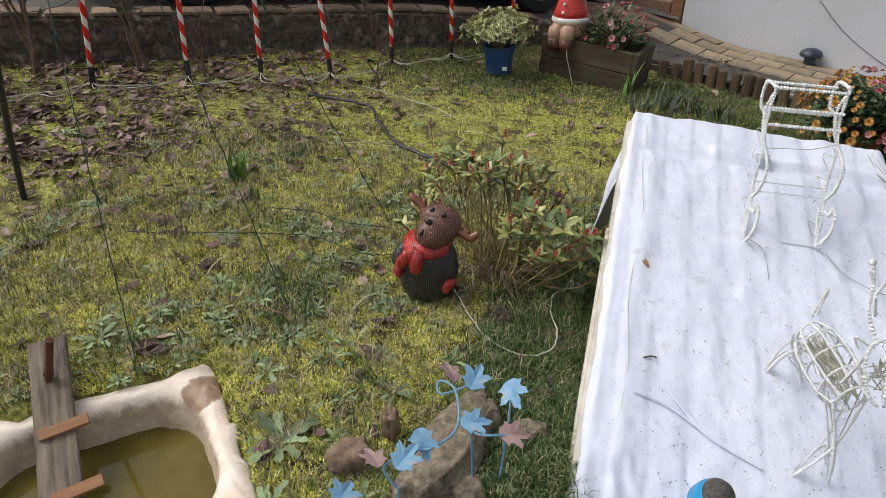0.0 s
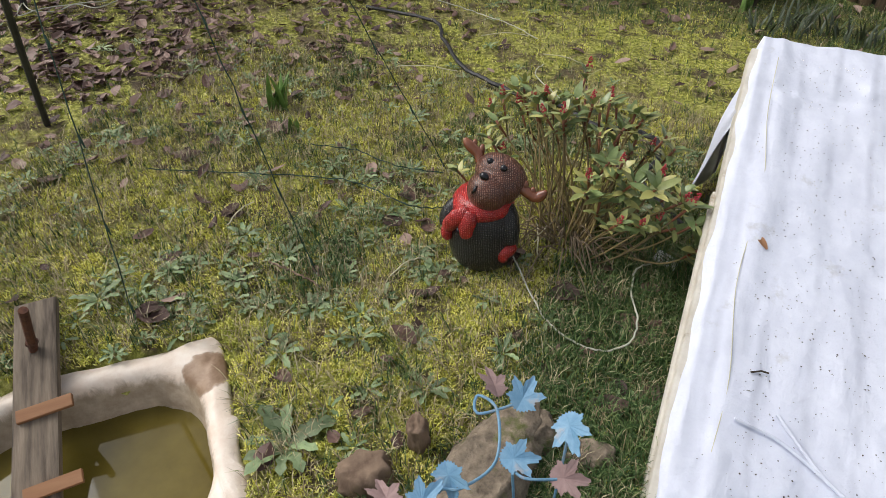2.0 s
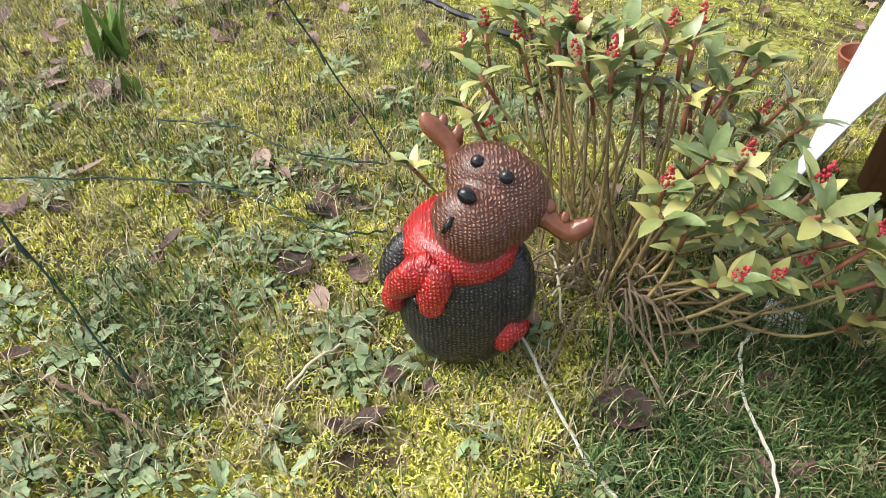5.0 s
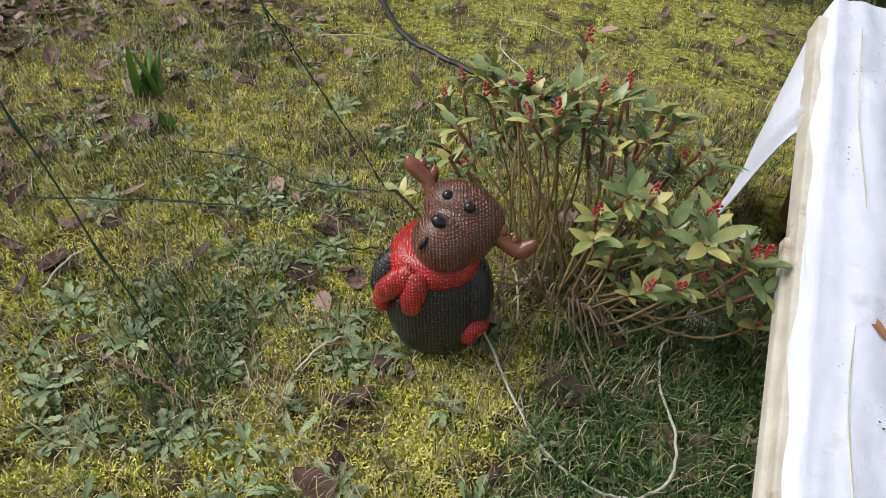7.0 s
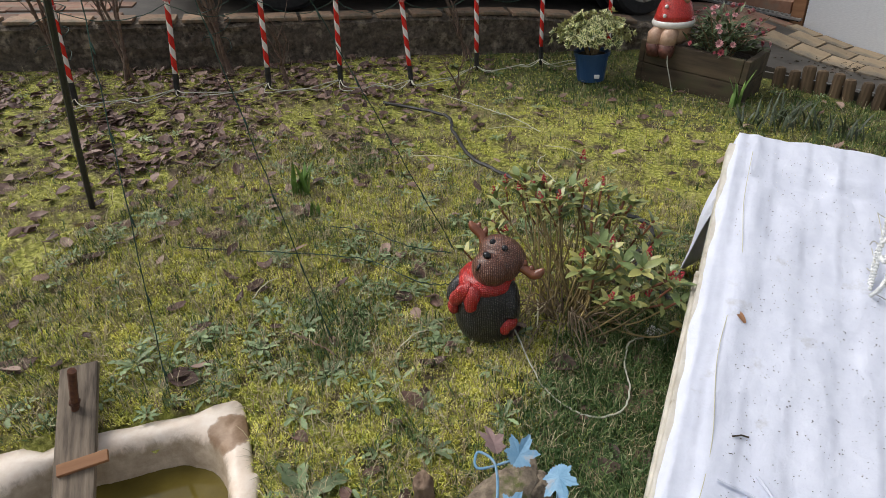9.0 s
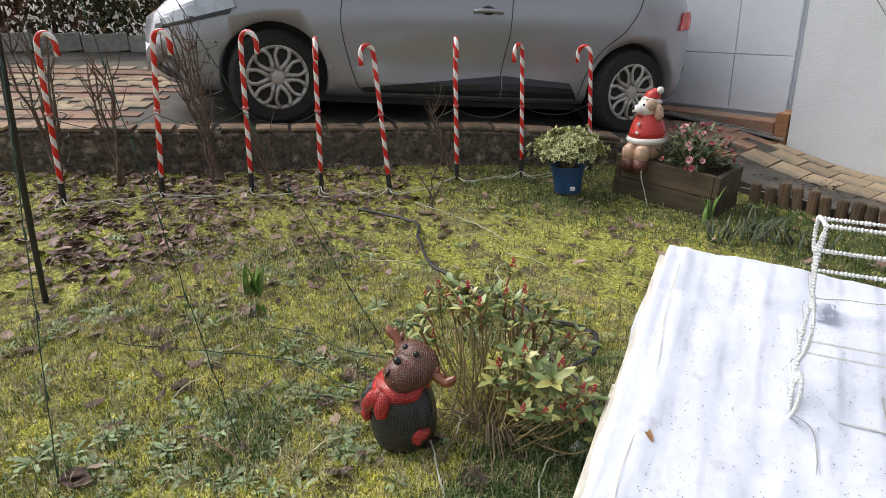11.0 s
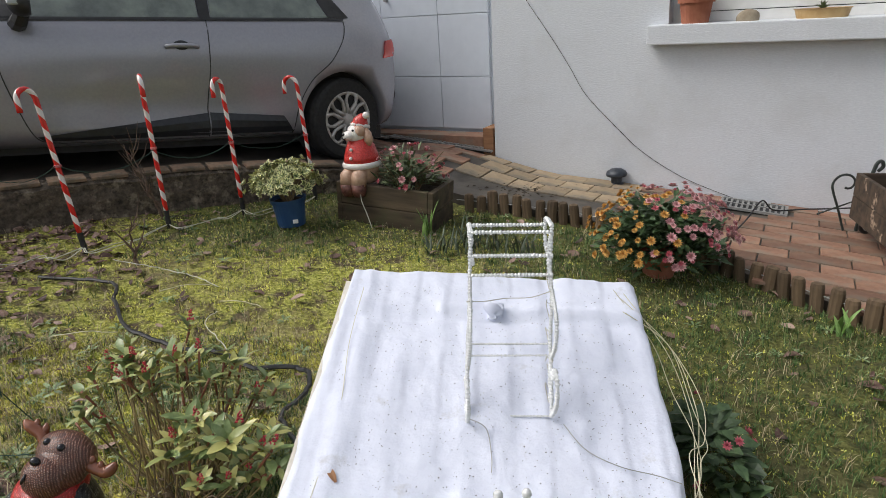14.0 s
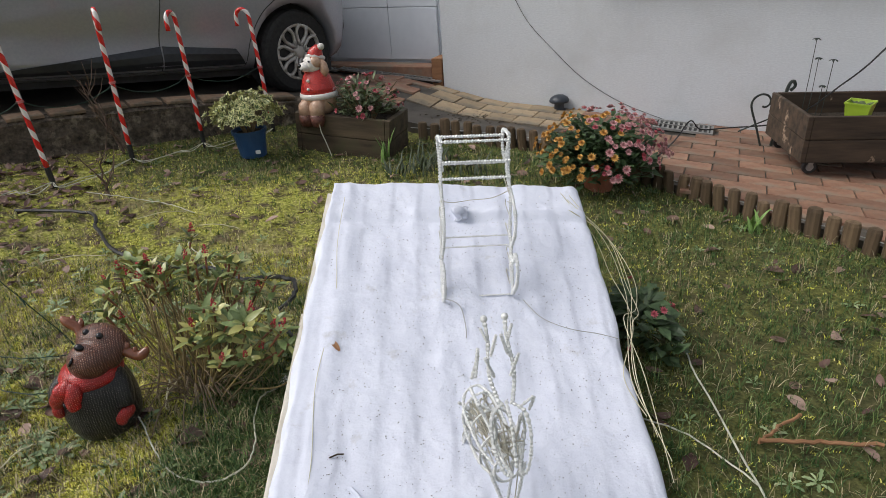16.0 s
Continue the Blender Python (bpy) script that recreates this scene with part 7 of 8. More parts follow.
def maple_leaf(material, s, m, parent):
    """A flat lobed metal leaf with a folded middle."""
    out = []
    lobes = [(0, 1.0), (52, 0.86), (104, 0.62), (150, 0.35)]
    prof = []
    for k in range(73):
        a = -180 + k * 5
        r = 0.46
        for la, lr in lobes:
            for sg in (1, -1):
                d = abs(a - sg * la)
                if d < 34:
                    r = max(r, lr * (1 - d / 34) ** 0.55)
        r *= 1 + 0.08 * math.sin(a * 0.42)
        prof.append((a, r))
    bm = bmesh.new()
    layers = []
    for dz in (0.0008, -0.0008):
        c = bm.verts.new((0, 0, dz))
        ring = [bm.verts.new((s * r * math.cos(radians(a)), s * r * math.sin(radians(a)), dz + 0.22 * abs(s * r * math.sin(radians(a))) - 0.15 * s * r * r)) for a, r in prof[:-1]]
        layers.append((c, ring))
    n = len(layers[0][1])
    for i in range(n):
        bm.faces.new((layers[0][0], layers[0][1][i], layers[0][1][(i + 1) % n]))
        bm.faces.new((layers[1][0], layers[1][1][(i + 1) % n], layers[1][1][i]))
        bm.faces.new((layers[0][1][i], layers[1][1][i], layers[1][1][(i + 1) % n], layers[0][1][(i + 1) % n]))
    return part("leaf", bm, material, parent, m=m)


orn = thing("leaf_ornament", "blue and pink painted metal leaf garland over the stones", "ornament", pose(0, 0, 0))
gl = lambda x, y, h: (x, y, gz(x, y) + h)
bm = bmesh.new()
tube(bm, smooth_path([gl(0.235, 1.64, 0.08), gl(0.2, 1.66, 0.12), gl(0.26, 1.69, 0.15), gl(0.3, 1.70, 0.16), gl(0.345, 1.76, 0.17), gl(0.33, 1.84, 0.2), gl(0.29, 1.86, 0.2), gl(0.3, 1.83, 0.19), gl(0.38, 1.88, 0.2)], 8), 0.0028, 7)
tube(bm, smooth_path([gl(0.37, 1.75, 0.18), gl(0.4, 1.73, 0.19), gl(0.45, 1.75, 0.18)], 6), 0.0026, 7)
tube(bm, smooth_path([gl(0.46, 1.785, 0.285), gl(0.455, 1.78, 0.18), gl(0.44, 1.77, 0.0)], 6), 0.0026, 7)
tube(bm, smooth_path([gl(0.375, 1.75, 0.17), gl(0.38, 1.74, 0.1), gl(0.38, 1.74, -0.02)], 6), 0.0026, 7)
tube(bm, smooth_path([gl(0.235, 1.64, 0.09), gl(0.23, 1.62, 0.0)], 4), 0.0036, 7)
part("stem", bm, M_BLUELEAF, orn)
for x, y, h, rx, ry, rz, s, mat in ((0.37, 1.87, 0.21, 20, -20, 70, 0.05, M_BLUELEAF), (0.46, 1.78, 0.29, 35, 10, -70, 0.05, M_BLUELEAF), (0.375, 1.76, 0.19, 10, 5, 20, 0.05, M_BLUELEAF), (0.275, 1.71, 0.17, 30, 40, -60, 0.05, M_BLUELEAF), (0.245, 1.655, 0.16, 15, -15, 60, 0.05, M_BLUELEAF),
                                (0.46, 1.755, 0.18, 15, 10, 15, 0.05, M_PINKLEAF), (0.315, 1.89, 0.2, 30, -15, 120, 0.045, M_PINKLEAF), (0.185, 1.65, 0.15, 20, 0, 130, 0.045, M_PINKLEAF), (0.14, 1.56, 0.14, 20, 10, 80, 0.05, M_BLUELEAF)):
    maple_leaf(mat, s, pose(*gl(x, y, h), rx, ry, rz), orn)

# ---- black garden pole, cables, hose and twigs on the lawn ----
bm = bmesh.new()
tube(bm, [(-1.432, 2.666, gz(-1.432, 2.666) - 0.05), (-1.34, 2.63, 0.42), (-1.276, 2.604, 0.602), (-1.15, 2.555, 0.95), (-1.05, 2.52, 1.25), (-0.77, 2.451, 2.023)], 0.011, 8)
thing("garden_pole", "thin black metal pole stuck leaning in the lawn", "pole", data=mesh_of("garden_pole", bm, M_BLACK))


def lawn_line(points, r, name, label, mat, n=7, wob=0.004, seed=1):
    rng = random.Random(seed)
    bm = bmesh.new()
    pts = smooth_path([(x, y, gz(x, y) + h) for x, y, h in points], n)
    pts = [p + Vector((rng.uniform(-wob, wob), rng.uniform(-wob, wob), rng.uniform(0, wob))) for p in pts]
    tube(bm, pts, r, 6)
    return thing(name, label, "cable", data=mesh_of(name, bm, mat))


lawn_line([(-0.8, 4.08, 0.02), (-0.446, 4.03, 0.02), (-0.348, 3.84, 0.022), (-0.2, 3.6, 0.02), (-0.075, 3.5, 0.022), (0.1, 3.41, 0.02), (0.25, 3.38, 0.025), (0.379, 3.28, 0.022), (0.52, 3.27, 0.03), (0.6, 3.22, 0.03), (0.6, 3.1, 0.025), (0.55, 3.0, 0.02), (0.6, 2.88, 0.02), (0.7, 2.75, 0.02)], 0.0085, "garden_hose", "black hose-like cable lying across the lawn", M_BLACK)
lawn_line([(0.24, 2.46, 0.03), (0.266, 2.42, 0.022), (0.35, 2.275, 0.02), (0.42, 2.22, 0.02), (0.494, 2.205, 0.02), (0.56, 2.25, 0.025), (0.573, 2.33, 0.03), (0.555, 2.43, 0.02), (0.563, 2.521, 0.025), (0.62, 2.58, 0.02)], 0.0024, "white_flex", "thin white flex looping on the grass", M_CABLE_WHITE, wob=0.002)
lawn_line([(-0.52, 4.24, 0.05), (-0.3, 4.2, 0.03), (-0.1, 4.1, 0.03), (0.05, 4.0, 0.02)], 0.0022, "white_flex", "thin white flex lying on the lawn", M_CABLE_WHITE)
lawn_line([(0.12, 3.75, 0.012), (0.1, 3.65, 0.015), (0.2, 3.5, 0.012), (0.28, 3.38, 0.012)], 0.002, "white_flex", "thin pale flex lying on the lawn", M_CABLE_WHITE)
lawn_line([(1.72, 2.95, 0.03), (1.95, 2.86, 0.02), (1.9, 2.5, 0.02), (1.84, 2.06, 0.02), (1.8, 1.8, 0.02)], 0.003, "white_flex", "thin white flex lying on the grass", M_CABLE_WHITE, wob=0.003)
lawn_line([(1.6, 2.36, 0.02), (1.75, 2.25, 0.02), (1.84, 2.06, 0.02)], 0.0025, "white_flex", "thin white flex lying on the grass", M_CABLE_WHITE, wob=0.003)
# fairy light strands running from the pole's head down to the lawn, like a tent
for x, y in ((-0.242, 2.258), (-0.05, 2.84), (-0.573, 1.967)):
    A, B = Vector((-0.77, 2.451, 2.02)), Vector((x, y, gz(x, y) + 0.006))
    g = thing("fairy_light_strand", "dark green fairy light strand stretched from the pole to the lawn", "light string", group="fairy light strands")
    bm = bmesh.new()
    pts = arc(A, B, 0.012, 40, 0.0025, random.Random(int(x * 100)))
    tube(bm, pts, 0.0015, 5)
    part("flex", bm, M_FLEX_DARK, g)
    bm = bmesh.new()
    for k in range(3, 40, 4):
        tube(bm, [pts[k], pts[k] + Vector((0.006, -0.004, -0.012)), pts[k] + Vector((0.01, -0.006, -0.026))], [0.0024, 0.0028, 0.0014], 6)
    tagged(part("lamp_string", bm, M_FLEX_DARK, g, "tiny unlit lamps"), kind="stuff")
    bm = bmesh.new()
    tube(bm, [B, B + (B - A).normalized() * 0.016], 0.0024, 5)
    part("tip", bm, M_WHITE_PAINT, g, "pale wire tip")
lawn_line([(-0.9, 2.5, 0.03), (-0.5, 2.62, 0.025), (-0.3, 2.65, 0.025), (-0.1, 2.6, 0.02), (0.0, 2.62, 0.02)], 0.0018, "dark_flex", "thin dark flex lying on the lawn", M_FLEX_DARK)
lawn_line([(-0.5, 2.8, 0.03), (-0.35, 2.82, 0.03), (-0.2, 2.78, 0.025), (-0.05, 2.8, 0.02)], 0.0018, "dark_flex", "thin dark flex lying on the lawn", M_FLEX_DARK)
lawn_line([(-0.36, 2.24, 0.02), (-0.3, 2.23, 0.022), (-0.25, 2.215, 0.02), (-0.2, 2.2, 0.014)], 0.003, "fallen_twig", "thin pale fallen twig on the lawn", M_BARK)
lawn_line([(1.93, 2.2, 0.03), (2.1, 2.19, 0.02), (2.27, 2.16, 0.02)], 0.006, "fallen_stick", "reddish fallen stick on the grass", M_WOOD_FRESH)
lawn_line([(1.93, 2.2, 0.02), (2.02, 2.26, 0.02), (2.12, 2.3, 0.02)], 0.005, "fallen_stick", "reddish fallen stick on the grass", M_WOOD_FRESH)
for i, (x, y, a, L) in enumerate(((-0.2, 3.95, 20, 0.22), (0.1, 3.85, -15, 0.2), (-0.45, 3.5, 10, 0.25), (-0.55, 2.35, 80, 0.12), (-0.05, 2.3, 60, 0.1), (0.28, 2.55, 70, 0.16), (0.3, 2.5, 100, 0.14))):
    c, s = math.cos(radians(a)) * L, math.sin(radians(a)) * L
    lawn_line([(x, y, 0.015), (x + c * 0.5, y + s * 0.5, 0.03), (x + c, y + s, 0.018)], 0.002, "dry_stalk", "dry straw-coloured stalk on the lawn", M_CORD, 4, 0.003, i)
dish = thing("clay_saucer", "shallow terracotta dish on the lawn behind the cloth", "pot", on_lawn(0.99, 3.52))
bm = bmesh.new()
part("dish", lathe(bm, [(0, 0), (0.05, 0), (0.066, 0.05), (0.07, 0.055), (0.062, 0.055), (0.05, 0.02), (0, 0.018)], 24), M_POT, dish)


# ---- bare shrubs before the retaining wall ----
def bare_shrub(x, y, h, n, seed, label, fairy=True):
    rng = random.Random(seed)
    s = thing("bare_shrub", label, "shrub", on_lawn(x, y))
    twig = surf("bare_twig_%d" % seed, (0.07, 0.045, 0.032), (0.19, 0.13, 0.095), 40, 0.85, 0.4)
    for i in range(n):
        bm = bmesh.new()
        a = rng.uniform(0, 6.28)
        sp = rng.uniform(0.05, 0.3) * h
        pts = [Vector((rng.uniform(-0.04, 0.04), rng.uniform(-0.02, 0.02), -0.02))]
        for k in range(1, 7):
            t = k / 6
            pts.append(Vector((sp * t * math.cos(a) + rng.uniform(-0.02, 0.02), 0.6 * sp * t * math.sin(a) + rng.uniform(-0.02, 0.02), h * t * rng.uniform(0.92, 1.05))))
        tube(bm, pts, [0.011 * (1 - 0.75 * k / 6) for k in range(7)], 6)
        for q in range(7):
            k = rng.randint(2, 5)
            p = pts[k]
            b2 = rng.uniform(0, 6.28)
            L = rng.uniform(0.08, 0.22)
            e = p + Vector((L * 0.6 * math.cos(b2), L * 0.5 * math.sin(b2), L))
            tube(bm, [p, p.lerp(e, 0.5) + Vector((0.01, 0, -0.01)), e], [0.004, 0.003, 0.0012], 4)
        part("branch", bm, twig, s)
    if fairy:
        bm = bmesh.new()
        pts = [(0.13 * math.cos(k * 1.9) * (0.5 + k / 18), 0.1 * math.sin(k * 1.9), h * 0.15 + h * 0.75 * k / 18) for k in range(19)]
        tube(bm, smooth_path(pts, 4), 0.002, 4)
        part("fairy_wire", bm, M_FLEX_DARK, s, "dark fairy light wire wound through the twigs")
        bm = bmesh.new()
        for k in range(18):
            tube(bm, [pts[k], Vector(pts[k]) + Vector((rng.uniform(-0.03, 0.03), -0.02, rng.uniform(-0.02, 0.03)))], 0.003, 5)
        tagged(part("fairy_bulb", bm, M_BLACK, s), kind="stuff")


bare_shrub(-1.862, 4.258, 0.92, 8, 5, "leafless shrub wound with fairy lights before the wall")
bare_shrub(-2.5, 3.72, 0.9, 6, 9, "leafless shrub before the low wall")
bare_shrub(-2.25, 3.9, 0.75, 4, 13, "thin leafless shrub before the low wall", False)
bare_shrub(-0.62, 5.12, 0.48, 2, 17, "thin bare twig by the retaining wall", False)
bare_shrub(-0.45, 4.3, 0.2, 1, 21, "thin bare twig standing in the lawn", False)
bare_shrub(-1.45, 4.2, 0.3, 2, 23, "thin bare twigs beside the wall", False)

# ---- paving tiles ----
paving = thing("paving", "terracotta and sandy paving tiles beside the house", "paving", pose(0, 0, 0), kind="structure")


def tile_mesh(w, d, mat):
    return mesh_of("tile", boxed(-w / 2, -d / 2, -0.02, w / 2, d / 2, 0.0, 0.004), mat)


T_RED, T_SAND = tile_mesh(0.29, 0.142, M_TILE), tile_mesh(0.21, 0.21, M_SANDTILE)
rng = random.Random(30)


T_COPE = tile_mesh(0.198, 0.15, surf("worn_coping_tile", (0.2, 0.12, 0.075), (0.38, 0.27, 0.18), 12, 0.85, 0.4, 0.004, vary=0.3, stain=(0.12, 0.1, 0.07), stain_scale=5))


def lay_tile(me, p, turn, up=0.0):
    ob = new("tile", me)
    ob.parent = paving
    e = 0.02
    zx = (pz(p.x + e, p.y) - pz(p.x - e, p.y)) / (2 * e)
    zy = (pz(p.x, p.y + e) - pz(p.x, p.y - e)) / (2 * e)
    n = Vector((-zx, -zy, 1)).normalized()
    q = Vector((0, 0, 1)).rotation_difference(n).to_matrix().to_4x4()
    ob.matrix_local = Matrix.Translation((p.x, p.y, pz(p.x, p.y) + up + rng.uniform(-0.002, 0.002))) @ q @ pose(0, 0, 0, rng.uniform(-0.5, 0.5), rng.uniform(-0.5, 0.5), turn + rng.uniform(-0.6, 0.6))


for row in range(13):
    for k in range(17):
        u, v = 1.3 + k * 0.297 + (row % 2) * 0.148, 0.09 + row * 0.149
        p = HOUSE_A + hd * u + hn * v
        if p.y > front_edge(p.x) + 0.07 and p.x < 4.9 and not (3.0 < p.x < 3.42 and 5.2 < p.y < 5.52):
            lay_tile(T_RED, p, wall_turn)
for row in range(3):
    for k in range(7):
        u, v = -0.0 + k * 0.216 + (row % 2) * 0.1, 0.12 + row * 0.216
        p = HOUSE_A + hd * u + hn * v
        if u < 1.2 and p.y > front_edge(p.x) + 0.1 and (p - Vector((2.47, 6.0, 0))).length > 0.11:
            lay_tile(T_SAND, p, wall_turn)
for row in range(5):
    for k in range(6):
        u, v = -0.25 - k * 0.297 - (row % 2) * 0.148, 0.14 + row * 0.149
        p = HOUSE_A + hd * u + hn * v
        if not (0.0 < v < 0.1):
            lay_tile(T_RED, p, wall_turn)
# tiles beyond the front of the car, and a row along the top of the low wall
for row in range(16):
    for k in range(9):
        p = Vector((-2.75, 4.3, 0)) - Vector((k * 0.297 + (row % 2) * 0.148, 0, 0)) * 0.85 + Vector((-0.07, 0.147, 0)) * row - Vector((0, 0.149, 0)) * k
        if p.y > front_edge(p.x) + 0.12:
            lay_tile(T_RED if (row // 3) % 2 == 0 else T_SAND, p, 28)
path = smooth_path([(x, y, 0) for x, y in WALL_BACK], 10)
acc = 0.0
for a, b in zip(path, path[1:]):
    acc += (b - a).length
    if acc > 0.215:
        acc = 0.0
        d = (b - a).normalized()
        n = Vector((-d.y, d.x, 0))
        p = b - n * 0.065
        if p.x < 0.45:
            lay_tile(T_COPE, p, math.degrees(math.atan2(d.y, d.x)), 0.252 * min(1.0, lift(p.x, p.y) / 0.225) + 0.016 - lift(p.x, p.y))
# damp debris on the dark slab
vs, fs = [], []
rng = random.Random(44)
for i in range(260):
    a, r = rng.uniform(0, 6.28), abs(rng.gauss(0, 0.22))
    x, y = 1.85 + r * 1.3 * math.cos(a), 5.75 + r * 0.6 * math.sin(a)
    if y < front_edge(x) + 0.05:
        continue
    s, k, c = rng.uniform(0.006, 0.02), len(vs), rng.uniform(0, 6.28)
    for q in range(4):
        vs.append((x + s * math.cos(c + q * 1.57), y + 0.6 * s * math.sin(c + q * 1.57), pz(x, y) - 0.005 + 0.006 * (q % 2)))
    fs.append((k, k + 1, k + 2, k + 3))
thing("paving_debris", "dark damp leaf scraps on the slab", "debris", kind="stuff", data=quad_mesh("paving_debris", vs, fs, M_SPECK))


# ---- lawn cover ----
def bumpz(x, y):
    return gz(x, y) - 0.005 + 0.022 * noise.noise(Vector((x * 1.3, y * 1.3, 0))) + 0.012 * noise.noise(Vector((x * 6, y * 6, 3))) + 0.009 * noise.noise(Vector((x * 17, y * 17, 7)))


def covered(x, y):
    if 0.62 < x < 1.68 and 1.6 < y < 3.12 and x > 0.826 - 0.15 * (3.09 - y) + 0.01 and x < 1.668 - 0.11 * (3.09 - y):
        return True
    if in_tub(x, y, -0.004):
        return True
    return y > front_edge(x) - 0.1 or (x < 0.6 and y > wall_line(x) - 0.02)


def wall_line(x):
    for (xa, ya), (xb, yb) in zip(WALL, WALL[1:]):
        if xa <= x <= xb:
            return ya + (yb - ya) * (x - xa) / (xb - xa)
    return WALL[0][1] if x < WALL[0][0] else 9.0


def mossy(x, y):
    return noise.noise(Vector((x * 2.1 + 3, y * 2.1, 11))) + 0.5 * noise.noise(Vector((x * 6, y * 6, 5)))


def littered(x, y):
    """Leaf litter gathers towards the back left."""
    return min(max((-0.15 - x) * 0.75, 0), 1) * min(max((y - 2.1) * 0.8, 0), 1)


def beside(x, y):
    """Bare damp soil and grass between the shrub and the covered frame."""
    start = 0.24 - 0.08 * min(max((2.4 - y) * 5, 0), 1)
    return min(max((x - start) * 4, 0), 1) * min(max((2.75 - y) * 4, 0), 1) * min(max((1.0 - x) * 4, 0), 1)


def spot(rng):
    """More spots where the camera comes near."""
    while True:
        if rng.random() < 0.6:
            x, y = rng.uniform(-1.3, 1.1), 1.25 + 2.3 * rng.random()
        else:
            x, y = rng.uniform(-2.9, 3.4), rng.uniform(1.3, 5.7)
        if not covered(x, y):
            return x, y


def blades(name, label, n, lo, hi, width, material, seed, want):
    rng = random.Random(seed)
    vs, fs = [], []
    made = 0
    while made < n:
        x, y = spot(rng)
        w0 = want(x, y)
        if rng.random() > w0:
            continue
        made += 1
        k = rng.randint(2, 4)
        for j in range(k):
            L, a = rng.uniform(lo, hi), rng.uniform(0, 6.28)
            bx2, by2 = x + rng.uniform(-0.008, 0.008), y + rng.uniform(-0.008, 0.008)
            z = bumpz(bx2, by2) - 0.002 + 0.01 * max(0, clump(bx2, by2))
            lean = rng.uniform(0.25, 1.1) * L
            dx, dy = math.cos(a), math.sin(a)
            w = width * rng.uniform(0.6, 1.3)
            i0 = len(vs)
            h = math.sqrt(max(L * L - lean * lean * 0.7, 1e-6))
            vs += [(bx2 - dy * w, by2 + dx * w, z), (bx2 + dy * w, by2 - dx * w, z),
                   (bx2 + dx * lean * 0.4 + dy * w * 0.8, by2 + dy * lean * 0.4 - dx * w * 0.8, z + h * 0.7), (bx2 + dx * lean * 0.4 - dy * w * 0.8, by2 + dy * lean * 0.4 + dx * w * 0.8, z + h * 0.7),
                   (bx2 + dx * lean, by2 + dy * lean, z + h * 0.9)]
            fs += [(i0, i0 + 1, i0 + 2, i0 + 3), (i0 + 3, i0 + 2, i0 + 4)]
    return thing(name, label, "grass", kind="stuff", data=quad_mesh(name, vs, fs, material))


def blade_material(name, a, b, c, patch=0.0):
    """Colour from blade to blade, and paler or darker by patches of a hand's width."""
    m, nt, bs = nodes_of(name)
    col = ramp_node(nt, random_node(nt, True), [(0.0, a), (0.55, b), (1.0, c)])
    if patch:
        tone = ramp_node(nt, noise_node(nt, 13, 5, 0.65), [(0.33, (1 - patch, 1 - 0.8 * patch, 1 - patch)), (0.5, (1, 1, 1)), (0.68, (1 + 0.5 * patch, 1 + 0.4 * patch, 1 + patch))])
        col = mix_node(nt, 1.0, col, tone, 'MULTIPLY')
    nt.links.new(col, bs.inputs["Base Color"])
    bs.inputs["Roughness"].default_value = 0.55
    bs.inputs["Specular IOR Level"].default_value = 0.3
    return m


def clump(x, y):
    """Little cushions of moss with gaps between them."""
    return noise.noise(Vector((x * 24, y * 24, 31)))


M_MOSS = blade_material("moss_tuft", (0.24, 0.245, 0.033), (0.7, 0.68, 0.1), (0.92, 0.87, 0.32), 0.45)
M_BLADE = blade_material("grass_blade", (0.022, 0.055, 0.012), (0.06, 0.12, 0.03), (0.22, 0.28, 0.1), 0.35)
M_STRAW = blade_material("dry_grass", (0.2, 0.15, 0.08), (0.4, 0.33, 0.19), (0.6, 0.53, 0.34))
blades("moss", "short yellow-green moss carpet over the lawn", 78000, 0.005, 0.016, 0.0016, M_MOSS, 1, lambda x, y: min(max(0.55 + 0.8 * mossy(x, y) + 1.2 * clump(x, y), 0.04), 1) * (1 - 0.75 * littered(x, y)) * (1.0 - 0.7 * min(max(x - 0.7, 0), 1)) * (1 - 0.88 * beside(x, y)) * (1 - 0.6 * min(max((y - 4.4) * 2, 0), 1) * (x > -0.6)))
blades("grass", "thin green grass blades in the moss", 31000, 0.016, 0.055, 0.0013, M_BLADE, 2, lambda x, y: min(max(0.04 - 0.45 * mossy(x, y) + (0.3 if x > 0.35 and y < 2.9 else 0) + 0.8 * beside(x, y) + (0.85 if x > 1.3 else 0) + (0.6 if y > 4.4 and x > -0.6 else 0), 0.05), 1) * (1 - 0.6 * littered(x, y)))
blades("dry_grass", "straw-coloured dead grass blades in the lawn", 16000, 0.02, 0.065, 0.001, M_STRAW, 3, lambda x, y: 0.6)

# dead leaves: the nearest are things, the litter is one heap
M_DEAD = blade_material("dead_leaf_brown", (0.055, 0.03, 0.025), (0.16, 0.095, 0.075), (0.37, 0.26, 0.21))
M_DEAD_ONE = surf("dead_leaf_single", (0.1, 0.055, 0.045), (0.25, 0.16, 0.13), 60, 0.7, 0.4, 0.002, vary=0.5)


